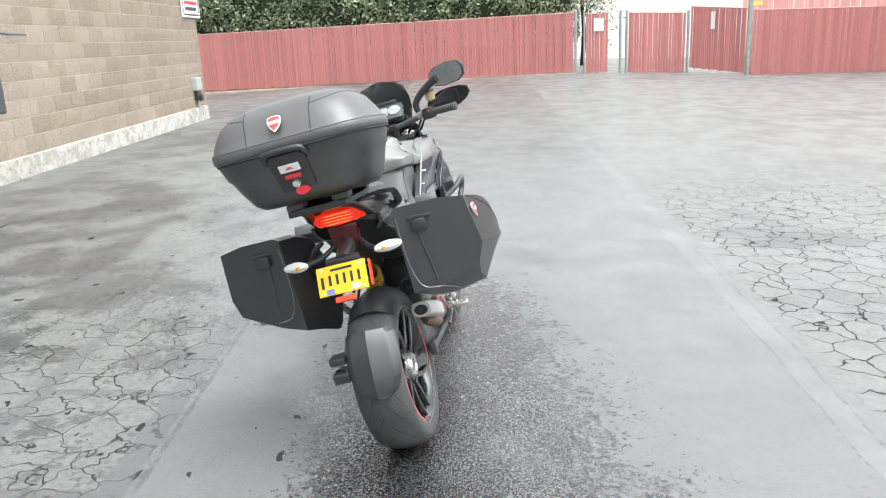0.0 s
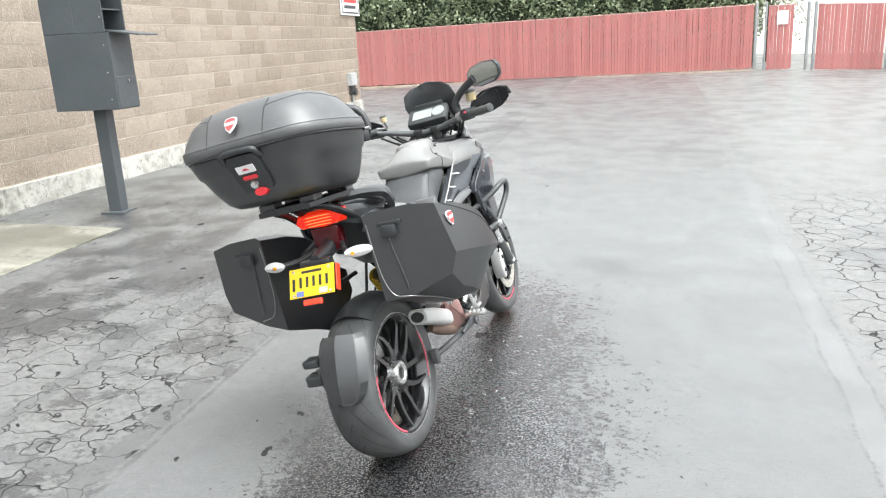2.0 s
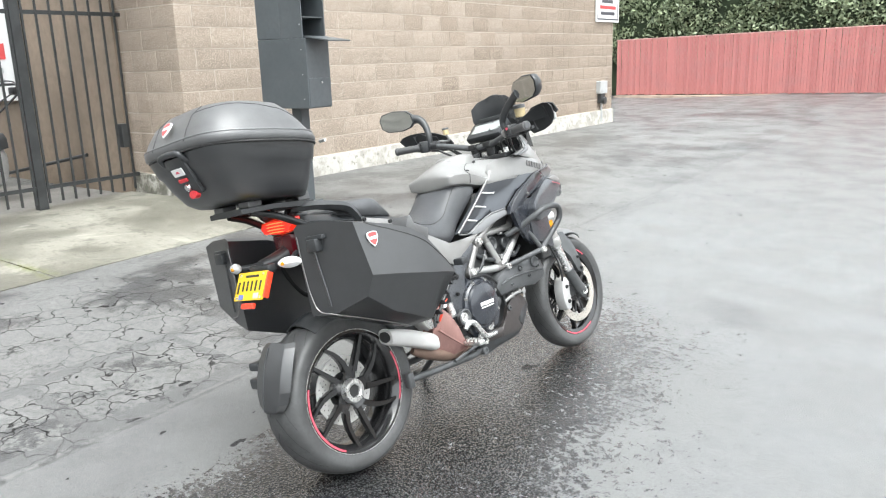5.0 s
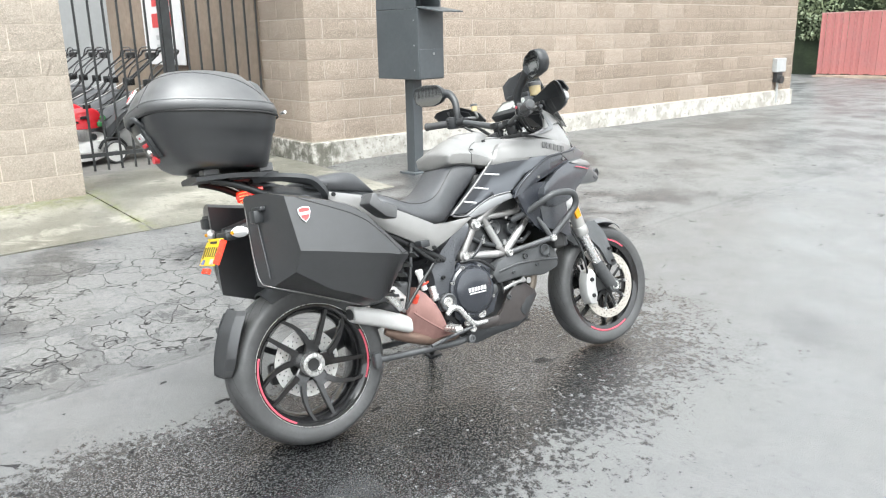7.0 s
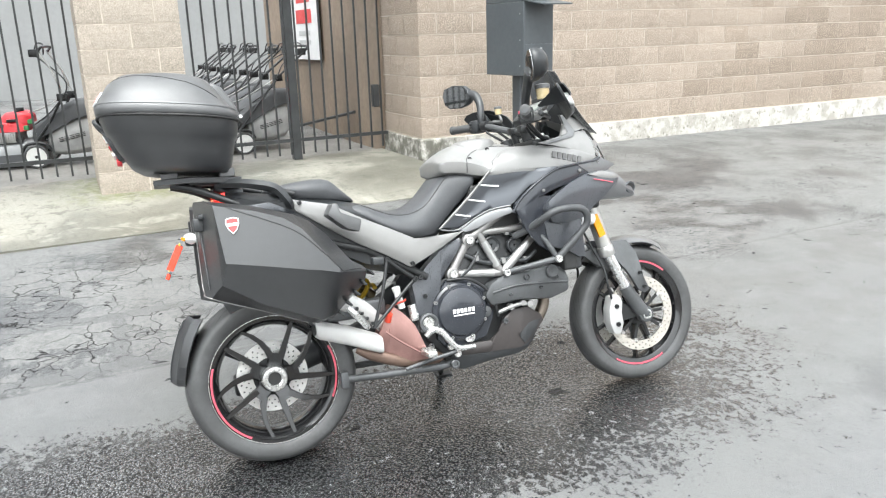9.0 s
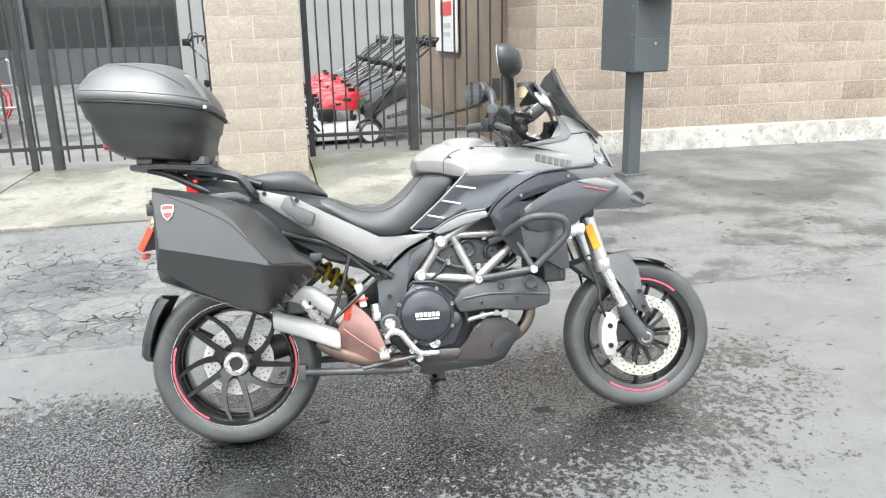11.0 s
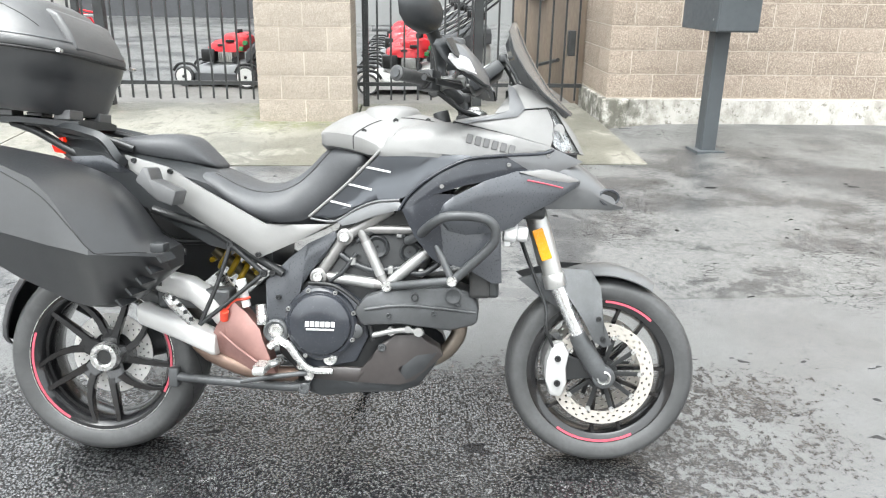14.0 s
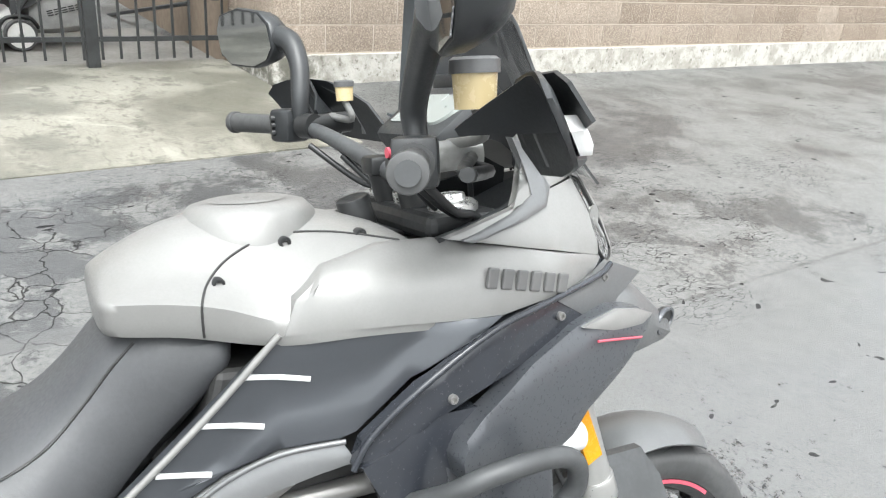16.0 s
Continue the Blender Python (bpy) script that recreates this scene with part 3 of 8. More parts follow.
# ---- far fences ----
def build_slat_fence(name, a, b, high, pitch, slat, label, foot=0.0, wire=True, taper=0.0):
    """A chain-link fence with upright plastic slats from a to b."""
    a, b = Vector(a), Vector(b)
    d = b - a
    length = d.xy.length
    turn = math.degrees(math.atan2(d.y, d.x))
    slope = d.z / length
    thing = empty(name, pose(a.x, a.y, a.z, 0, 0, turn), label=label, category="fence")
    n = int(length / pitch)
    me = None
    for i in range(n):
        u = (i + 0.5) * pitch
        if me is None:
            p = part("slat", box((-pitch * 0.46, -0.006, 0.03), (pitch * 0.46, 0.006, high)), slat, thing)
            me = p.data
        else:
            p = new("slat", me)
            p.parent = thing
        p.matrix_basis = Matrix.Translation((u, random.uniform(-0.004, 0.004), slope * u + foot + random.uniform(-0.02, 0.01))) @ pose(0, 0, 0, 0, random.uniform(-0.3, 0.3), random.uniform(-4, 4))
    if wire:
        bms = bmesh.new()
        step = 0.125
        run = high * 0.62
        t = 0.0035
        k = -run
        while k < length:
            for s in (1, -1):
                u0, u1 = (k, k + run) if s == 1 else (k + run, k)
                z0, z1 = 0.02, high
                pts = []
                for u, z in ((u0, z0), (u1, z1)):
                    pts.append([u, z])
                lo, hi = sorted(pts)
                if lo[0] < 0:
                    f = -lo[0] / (hi[0] - lo[0])
                    lo = [0, lo[1] + f * (hi[1] - lo[1])]
                if hi[0] > length:
                    f = (length - lo[0]) / (hi[0] - lo[0])
                    hi = [length, lo[1] + f * (hi[1] - lo[1])]
                if hi[0] - lo[0] > 0.02:
                    y = -0.016
                    q = [bms.verts.new((u, y + dy, z + dz + slope * u + foot)) for u, z in (lo, hi) for dy, dz in ((-t, 0), (t, -t), (t, t))]
                    for i in range(3):
                        bms.faces.new((q[i], q[(i + 1) % 3], q[3 + (i + 1) % 3], q[3 + i]))
            k += step
        w = part("chain_link", bms, WIRE, thing, "diamond mesh of plastic-coated wire")
        tagged(w, kind="stuff")
    part("top_rail", cyl((0, 0, high + foot - 0.01), (length, 0, high + foot - 0.01 + slope * length), 0.018, n=8), WIRE, thing)
    return thing


def build_post(name, x, y, high, r, label):
    z = ground_z(x, y)
    ob = part(name, merge(cyl((0, 0, -0.1), (0, 0, high), r, n=14), lathe([(high, r * 1.1), (high + 0.03, r * 1.1), (high + 0.06, 0.004), (high, 0.004)], "z", 14)), GALV, smooth=40, m=Matrix.Translation((x, y, z)))
    return tagged(ob, label, "fence post", group="fence posts")


def far_side():
    zl, zr = 0.10, 0.235
    long_fence = build_slat_fence("slat_fence", (-9.6, 27.0, zl), (4.33, 26.0, zr), 1.90, 0.088, RED_SLAT, "red slatted chain-link fence along a low kerb before the hedge")
    kerb = loft([[(-9.6, 27.08, -0.3), (-9.6, 26.72, -0.3), (-9.6, 26.74, 0.085), (-9.6, 27.08, 0.10)], [(4.3, 26.08, -0.3), (4.3, 25.72, -0.3), (4.3, 25.74, 0.22), (4.3, 26.08, 0.235)]])
    tagged(part("kerb", kerb, KERB), "worn brown concrete kerb under the red fence", "kerb", kind="structure")
    for x in (4.34, 4.62, 5.80, 6.0, 8.0):
        build_post("fence_post", x, 26.0, 1.95, 0.045 if x != 4.62 else 0.03, "galvanised steel gate post beside the red slats")
    build_slat_fence("fence_gate", (4.68, 25.98, ground_z(5, 26)), (5.45, 25.98, ground_z(5, 26)), 1.9, 0.088, RED_SLAT, "narrow red slatted gate with a white notice")
    build_slat_fence("slat_fence", (6.06, 26.0, ground_z(6, 26)), (7.95, 26.0, ground_z(8, 26)), 1.92, 0.088, RED_SLAT, "red slatted fence panel between galvanised posts")
    # the swung gate leaf, sheeted smooth
    leaf = build_slat_fence("fence_gate", (8.05, 25.9, 0.2), (9.35, 24.5, 0.04), 1.95, 0.074, RED_SLAT, "red sheeted gate leaf standing open", wire=False)
    build_post("fence_post", 9.38, 24.4, 2.9, 0.075, "thick galvanised gate post with a yellow tag")
    build_slat_fence("slat_fence", (9.5, 24.4, -0.02), (16.5, 24.2, -0.15), 1.95, 0.088, RED_SLAT, "red slatted chain-link fence by the gateway")
    build_slat_fence("slat_fence", (9.5, 25.4, -0.02), (17.5, 25.3, -0.1), 3.2, 0.16, PINK_SLAT, "tall faded red slatted fence behind the gateway", wire=False)
    sign = part("notice", box((-0.16, -0.008, -0.20), (0.16, 0.008, 0.20), 0.002), SIGN_WHITE, m=Matrix.Translation((5.07, 25.93, 1.72)))
    tagged(sign, "white notice with faint grey lines on the red gate", "sign")
    for i, w in enumerate((0.07, 0.10, 0.05)):
        part("text_bar", box((-w, -0.011, 0.06 - i * 0.09), (w, -0.007, 0.085 - i * 0.09)), OUTLET, sign)
    strip = part("notice", box((-0.07, -0.008, -0.27), (0.07, 0.008, 0.27), 0.002), SIGN_WHITE, m=pose(8.55, 25.28, 1.68, 0, 0, -47))
    tagged(strip, "narrow white strip fixed to the red gate leaf", "sign")
    tag = part("tag", box((-0.14, -0.016, -0.06), (0.14, 0.03, 0.06), 0.002), surface("yellow_tag", (0.62, 0.50, 0.10), 0.5), m=Matrix.Translation((9.56, 24.34, 2.12)))
    tagged(tag, "small yellow tag hanging on the gate post", "tag")
    hall = box((5.2, 40, -0.5), (22, 60, 6.0))
    hall = tagged(part("building", hall, CREAM_WALL), "pale cream building wall beyond the fence", "building")
    part("roof", box((5.0, 39.8, 6.0), (22.2, 60, 6.2)), OUTLET, hall)


def build_hedge():
    """A tall clipped hedge: a near-black core painted as its inner shade, and many small leaves with an uneven face."""
    hedge = empty("hedge", Matrix.Translation((0, 0, 0)), label="tall dense clipped green hedge behind the red fence", category="hedge")
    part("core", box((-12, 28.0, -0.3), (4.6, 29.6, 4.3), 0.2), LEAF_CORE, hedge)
    rng = np.random.default_rng(5)
    n = 26000
    x = rng.uniform(-12, 4.8, n)
    z = rng.uniform(1.2, 4.6, n)
    lump = 0.14 * np.sin(x * 2.3 + np.sin(z * 3.1)) + 0.10 * np.sin(z * 4.2 + x * 1.3) + 0.08 * np.sin(x * 7.1 - z * 5.0)
    y = 27.86 - lump * 0.8 - rng.exponential(0.09, n) + 0.12
    s = rng.uniform(0.035, 0.075, n)
    a = rng.normal(size=(n, 3))
    a /= np.linalg.norm(a, axis=1)[:, None]
    b = np.cross(a, rng.normal(size=(n, 3)))
    b /= np.linalg.norm(b, axis=1)[:, None]
    c = np.stack([x, y, z], 1)
    tip, side = a * s[:, None] * 1.3, b * s[:, None] * 0.62
    pts = np.stack([c - tip, c + side, c + tip, c - side], 1).reshape(-1, 3)
    me = bpy.data.meshes.new("leaves")
    me.from_pydata(pts.tolist(), [], (np.arange(n * 4).reshape(-1, 4)).tolist())
    me.materials.append(LEAF)
    ob = new("leaves", me)
    ob.parent = hedge
    tagged(ob, kind="stuff")
    # a loose tree past the end of the hedge
    tree = empty("tree", Matrix.Translation((5.4, 31.0, 0)), label="thin dark tree with sparse foliage beyond the hedge", category="tree")
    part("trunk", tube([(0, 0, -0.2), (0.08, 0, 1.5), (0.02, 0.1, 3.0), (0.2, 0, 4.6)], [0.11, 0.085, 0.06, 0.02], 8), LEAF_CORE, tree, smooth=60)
    n = 5000
    c = rng.normal(size=(n, 3)) * (0.75, 0.6, 0.9) + (0.1, 0, 3.4)
    s = rng.uniform(0.03, 0.06, n)
    a = rng.normal(size=(n, 3))
    a /= np.linalg.norm(a, axis=1)[:, None]
    b = np.cross(a, rng.normal(size=(n, 3)))
    b /= np.linalg.norm(b, axis=1)[:, None]
    tip, side = a * s[:, None] * 1.3, b * s[:, None] * 0.6
    pts = np.stack([c - tip, c + side, c + tip, c - side], 1).reshape(-1, 3)
    me = bpy.data.meshes.new("crown")
    me.from_pydata(pts.tolist(), [], (np.arange(n * 4).reshape(-1, 4)).tolist())
    me.materials.append(LEAF)
    ob = new("crown", me)
    ob.parent = tree
    limbs = bmesh.new()
    for i in range(9):
        q = Vector((rng.normal() * 0.9, rng.normal() * 0.7, 2.6 + rng.uniform(0, 1.6)))
        limbs = merge(limbs, tube([(0.03, 0.05, 1.6 + 0.25 * i), tuple(Vector((0, 0, 2.4 + 0.1 * i)).lerp(q, 0.5)), tuple(q)], [0.03, 0.02, 0.006], 5, 3))
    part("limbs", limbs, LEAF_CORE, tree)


# ---- wall fittings ----
def wall_fittings():
    y, z = 14.98, 0.66
    thing = empty("junction_box", Matrix.Translation((WALL_X, y, z)), label="grey electrical junction box with a socket on the block wall", category="junction box")
    part("cover", box((-0.01, -0.16, 0.12), (0.09, 0.16, 0.36), 0.012), OUTLET, thing)
    part("conduit", cyl((0.035, 0, -0.42), (0.035, 0, 0.13), 0.022, n=12), OUTLET, thing)
    part("socket", merge(box((-0.01, -0.10, -0.06), (0.07, 0.10, 0.12), 0.01), cyl((0.07, 0, -0.01), (0.12, 0, -0.01), 0.07, n=16)), BLACK_IRON, thing, "black weatherproof socket")
    sign = part("wall_sign", box((-0.01, -0.52, -0.33), (0.012, 0.52, 0.33), 0.003), SIGN_WHITE, m=Matrix.Translation((WALL_X + 0.02, 15.22, 2.45)))
    tagged(sign, "white sign with a dark border and unreadable red lettering", "sign")
    part("border", merge(box((0.012, -0.47, -0.29), (0.016, 0.47, -0.265)), box((0.012, -0.47, 0.265), (0.016, 0.47, 0.29)), box((0.012, -0.47, -0.265), (0.016, -0.445, 0.265)), box((0.012, 0.445, -0.265), (0.016, 0.47, 0.265))), SIGN_DARK, sign)
    for i, (a, b) in enumerate(((-0.33, 0.30), (-0.36, 0.36), (-0.28, 0.22), (-0.20, 0.30))):
        part("text_bar", box((0.012, a, -0.20 + i * 0.11), (0.017, b, -0.14 + i * 0.11)), SIGN_RED if i == 1 else SIGN_DARK, sign)


build_gate(3.22, CORNER - 0.03, ((3.30, 0.03), (4.39, 0.045)), 0, "black iron picket gate between block pillar and corner")
build_gate(-9.0, 2.40, ((-3.2, 0.045), (0.60, 0.03), (0.82, 0.045)), 0, "long black iron picket gate before the mower yard")
build_drop_box()
far_side()
build_hedge()
wall_fittings()




# ---- the motorcycle: materials ----
SILVER = surface("silver_metallic_paint", (0.215, 0.213, 0.209), 0.44, 0.3, 300, 0.03, 0.01, coat=0.2)
MIDGREY = surface("grey_metallic_paint", (0.145, 0.148, 0.152), 0.38, 0.4, 300, 0.04, 0.01, coat=0.2)
DARKGREY = surface("dark_grey_satin_panel", (0.058, 0.062, 0.070), 0.30, 0.2, 200, 0.02, 0.006, coat=0.3)
CASE = surface("grained_case_plastic", (0.015, 0.016, 0.018), 0.36, 0.0, 260, 0.14, 0.06, spec=1.0)
INSET = surface("blue_black_satin_insert", (0.062, 0.067, 0.076), 0.34, 0.45, 200, 0.02, 0.006, coat=0.3)
NAVY = surface("blue_black_gloss_panel", (0.026, 0.029, 0.036), 0.22, 0.1, 200, 0.08, 0.01, coat=0.3)
PLASTIC = surface("black_grained_plastic", (0.023, 0.025, 0.027), 0.4, 0.0, 260, 0.15, 0.10)
LID = surface("charcoal_grained_plastic", (0.066, 0.067, 0.069), 0.42, 0.0, 260, 0.10, 0.06, spec=0.75)
BLACK = surface("black_satin_metal", (0.024, 0.025, 0.026), 0.35, 0.3, 90, 0.2, 0.03)
ENGINE = surface("dark_grey_cast_engine", (0.07, 0.073, 0.076), 0.45, 0.3, 140, 0.2, 0.12)
ALLOY = surface("bare_alloy", (0.66, 0.66, 0.65), 0.28, 0.9, 120, 0.08, 0.04)
CHROME = surface("polished_fork_tube", (0.72, 0.72, 0.72), 0.24, 0.85, 60, 0.03, 0.0)
FORK = surface("grey_anodised_fork", (0.46, 0.46, 0.45), 0.32, 0.75, 120, 0.05, 0.02)
FITTING = surface("dull_machined_fitting", (0.26, 0.26, 0.255), 0.4, 0.5, 140, 0.15, 0.05)
FRAME = surface("dark_silver_frame_paint", (0.24, 0.235, 0.23), 0.34, 0.6, 150, 0.06, 0.03)
BAND = surface("bright_silver_tube", (0.36, 0.36, 0.355), 0.32, 0.6, 150, 0.05, 0.03)
CAN = surface("brushed_steel_silencer", (0.54, 0.535, 0.525), 0.42, 0.2, 80, 0.06, 0.03)
COPPER = surface("brown_metallic_shield", (0.34, 0.195, 0.175), 0.38, 0.6, 120, 0.12, 0.03)
SEAT = surface("dark_grey_vinyl", (0.05, 0.052, 0.056), 0.5, 0.0, 180, 0.10, 0.15)
RUBBER = surface("tyre_rubber", (0.056, 0.057, 0.058), 0.48, 0.0, 90, 0.25, 0.06)
WHEEL = surface("black_gloss_wheel_paint", (0.014, 0.014, 0.015), 0.20, 0.2, 100, 0.15, 0.01, coat=0.6)
RED = surface("red_rim_stripe", (0.50, 0.075, 0.11), 0.4, 0.0, 100, 0.1, 0.01)
REFLECT_RED = surface("red_reflector", (0.75, 0.05, 0.02), 0.22, 0.0, 200, 0.1, 0.1)
AMBER = surface("amber_reflector", (0.60, 0.25, 0.004), 0.25, 0.0, 200, 0.1, 0.1)
YELLOW = surface("yellow_spring_paint", (0.42, 0.27, 0.01), 0.35, 0.0, 100, 0.1, 0.02)
PLATE_YELLOW = surface("yellow_plate", (0.66, 0.46, 0.01), 0.4, 0.0, 80, 0.05, 0.02)
INK = surface("black_print", (0.02, 0.02, 0.02), 0.6, 0.0, 80, 0.1, 0.0)
WHITE_PRINT = surface("pale_print", (0.55, 0.55, 0.55), 0.45, 0.0, 80, 0.04, 0.0)
GREY_PRINT = surface("raised_grey_letters", (0.13, 0.13, 0.13), 0.4, 0.2, 80, 0.06, 0.0)
FLUID = surface("amber_reservoir", (0.52, 0.42, 0.24), 0.25, 0.0, 60, 0.12, 0.01)
MIRROR = Nodes("mirror_glass", 0.03, 1.0).done((0.36, 0.37, 0.38))
# rear disc only: the paler base stands in for sky reflected in the steel
SKY_LIT_DISC = surface("sky_lit_brake_steel", (0.72, 0.71, 0.69), 0.35, 0.3, 120, 0.06, 0.03)
CAST = surface("silver_cast_caliper", (0.42, 0.42, 0.415), 0.42, 0.25, 90, 0.06, 0.05)
DISC = surface("pale_brake_steel", (0.40, 0.375, 0.34), 0.42, 0.25, 120, 0.08, 0.03)
DASH = surface("dash_display", (0.25, 0.27, 0.26), 0.08, 0.0, 60, 0.06, 0.0)


def clear_material(name, color, rough, alpha):
    k = Nodes(name, rough)
    k.p.inputs["Transmission Weight"].default_value = alpha
    k.p.inputs["IOR"].default_value = 1.3
    return k.done(color)


LENS = clear_material("clear_lens", (0.75, 0.76, 0.77), 0.05, 0.95)
SMOKE = clear_material("smoked_screen", (0.075, 0.078, 0.082), 0.22, 0.15)
SMOKE.node_tree.nodes["Principled BSDF"].inputs["Coat Weight"].default_value = 1.0


def lamp_material():
    k = Nodes("lit_tail_lamp", 0.2)
    bars = k.ramp(k.noise(70, 2, 0.5), 0.4, 0.62)
    k.put(k.mix(bars, (0.9, 0.012, 0.0), (1.0, 0.05, 0.008)), k.p.inputs["Emission Color"])
    k.p.inputs["Emission Strength"].default_value = 0.15
    return k.done((0.5, 0.01, 0.01))


TAIL = lamp_material()


def glow_material():
    k = Nodes("lit_lamp_strip", 0.3)
    k.put((1.0, 0.10, 0.02), k.p.inputs["Emission Color"])
    k.p.inputs["Emission Strength"].default_value = 0.75
    return k.done((0.6, 0.05, 0.02))


GLOW = glow_material()


# ---- the motorcycle: shape helpers ----
BIKE = pose(-0.12, 2.726, 0.004, 0.4, 0, -5.77) @ pose(0, 0, 0, 0, -13, 0)
bike = empty("motorcycle", BIKE, label="silver and dark grey touring motorcycle with black cases", category="motorcycle")
SIDES = (1, -1)


def flip(points, s):
    return [(s * p[0], *p[1:]) for p in points]


def hull(stations, cap=True):
    """A body symmetric about x = 0: stations of y and a half section of (x, z) from the top middle down and round."""
    rings = []
    for y, half in stations:
        ring = [(x, y, z) for x, z in half]
        ring += [(-x, y, z) for x, z in reversed(half) if abs(x) > 1e-6]
        rings.append(ring)
    return loft(rings, cap)


def panel(outline, depth, thick, s=1, cuts=3, bev=0.003):
    """A curved body panel: an outline in y and z, its x given by depth(y, z), mirrored for s = -1."""
    bm = bmesh.new()
    f = bm.faces.new([bm.verts.new((0, y, z)) for y, z in outline])
    bmesh.ops.triangulate(bm, faces=[f], quad_method="BEAUTY", ngon_method="BEAUTY")
    bmesh.ops.subdivide_edges(bm, edges=bm.edges[:], cuts=cuts, use_grid_fill=True)
    bmesh.ops.recalc_face_normals(bm, faces=bm.faces)
    if bm.faces and sum(f.normal.x for f in bm.faces) < 0:
        bmesh.ops.reverse_faces(bm, faces=bm.faces)
    rim = {v for v in bm.verts if any(len(e.link_faces) == 1 for e in v.link_edges)}
    back = {}
    for v in bm.verts:
        v.co.x = depth(v.co.y, v.co.z) - (bev if v in rim else 0)
    faces = bm.faces[:]
    edges = [e for e in bm.edges if len(e.link_faces) == 1]
    for v in bm.verts[:]:
        back[v] = bm.verts.new((v.co.x - thick, v.co.y, v.co.z))
    for f in faces:
        bm.faces.new([back[v] for v in reversed(f.verts)])
    for e in edges:
        a, b = e.verts
        bm.faces.new((a, b, back[b], back[a]))
    if s < 0:
        moved(bm, Matrix.Diagonal((-1, 1, 1, 1)))
    return bm


def lerp_table(table):
    def at(v):
        if v <= table[0][0]:
            return table[0][1]
        for (a, p), (b, q) in zip(table, table[1:]):
            if v <= b:
                return p + (q - p) * (v - a) / (b - a)
        return table[-1][1]
    return at


def soft(ob, levels=1):
    """Rounds a mesh by subdivision."""
    m = ob.modifiers.new("soft", "SUBSURF")
    m.levels = m.render_levels = levels
    return ob


def sharpen(ob, ring, folds):
    """Keeps the lines that run from ring to ring at the given places crisp under subdivision."""
    me = ob.data
    keep = me.attributes.new("crease_edge", "FLOAT", "EDGE")
    for e in me.edges:
        a, b = e.vertices
        if a % ring == b % ring and a % ring in folds:
            keep.data[e.index].value = folds[a % ring]
    return ob


def bolt(at, r, parent, material=ALLOY, s=1, deep=0.008, name="bolt"):
    x, y, z = at
    bm = lathe([(-0.004, 0.0005), (-0.004, r), (deep * 0.7, r), (deep, r * 0.85), (deep, r * 0.5), (deep * 0.4, r * 0.42), (deep * 0.4, 0.0005)], "x", 14)
    return part(name, moved(bm, Matrix.Translation((s * x, y, z)) @ Matrix.Diagonal((s, 1, 1, 1))), material, parent, smooth=40)


def arc_band(r0, r1, x0, x1, a0, a1, n=24):
    """A curved strip of a ring about the x axis, between two angles in degrees."""
    rings = []
    for i in range(n + 1):
        a = radians(a0 + (a1 - a0) * i / n)
        c, s = math.cos(a), math.sin(a)
        rings.append([(x0, r0 * c, r0 * s), (x1, r0 * c, r0 * s), (x1, r1 * c, r1 * s), (x0, r1 * c, r1 * s)])
    return loft(rings)


def drilled_disc(r0, r1, x0, x1, rows, hole):
    """A brake disc with rows of cross-drilled holes, cut as real openings."""
    bm = bmesh.new()
    n = 108
    radii = [r0]
    for r in rows:
        radii += [r - hole, r + hole]
    radii.append(r1)
    grid = [[bm.verts.new((x1, r * math.cos(2 * math.pi * k / n), r * math.sin(2 * math.pi * k / n))) for k in range(n)] for r in radii]
    for j in range(len(radii) - 1):
        for k in range(n):
            if j % 2 == 1 and (k + (j // 2) * 2) % 4 == 0:
                continue
            bm.faces.new((grid[j][k], grid[j][(k + 1) % n], grid[j + 1][(k + 1) % n], grid[j + 1][k]))
    bmesh.ops.recalc_face_normals(bm, faces=bm.faces)
    bmesh.ops.solidify(bm, geom=bm.faces[:], thickness=x1 - x0)
    return bm


# ---- wheels ----
def tyre_mesh(r, w, rim):
    prof = []
    for i in range(17):
        a = radians(-90 + 180 * i / 16)
        prof.append((w * math.sin(a), rim + (r - rim) * (0.5 + 0.5 * math.cos(a))))
    wall = [(w * 0.985, rim + (r - rim) * 0.30), (w * 0.945, rim + (r - rim) * 0.10), (w * 0.90, rim + 0.002), (w * 0.86, rim - 0.004)]
    prof = [(-x, q) for x, q in reversed(wall)] + prof + wall
    return lathe(prof, "x", 72)


def tread_grooves(r, w, n, parent, rim):
    """Slanted grooves across the tread, as thin dark inlays standing a hair proud."""
    bm = bmesh.new()
    turn = [radians(90 * k / 8) for k in range(9)]
    across = [w * math.sin(a) for a in turn]
    out = [rim + (r - rim) * (0.5 + 0.5 * math.cos(a)) for a in turn]
    for i in range(n):
        for s in SIDES:
            a0 = 2 * math.pi * (i + (0.5 if s < 0 else 0)) / n
            rows = []
            for k in range(6):
                f = k / 5
                x = s * w * (0.06 + 0.80 * f)
                rr = float(np.interp(abs(x), across, out)) + 0.0012
                a = a0 + 0.34 * f + 0.16 * f * f
                half = 0.011 * (1 - 0.45 * f)
                rows.append([(x, rr * math.cos(a - half), rr * math.sin(a - half)), (x, rr * math.cos(a + half), rr * math.sin(a + half))])
            v = [[bm.verts.new(q) for q in row] for row in rows]
            for p, q in zip(v, v[1:]):
                bm.faces.new((p[0], p[1], q[1], q[0]))
    ob = part("tread_grooves", bm, INK, parent)
    return tagged(ob, kind="stuff")


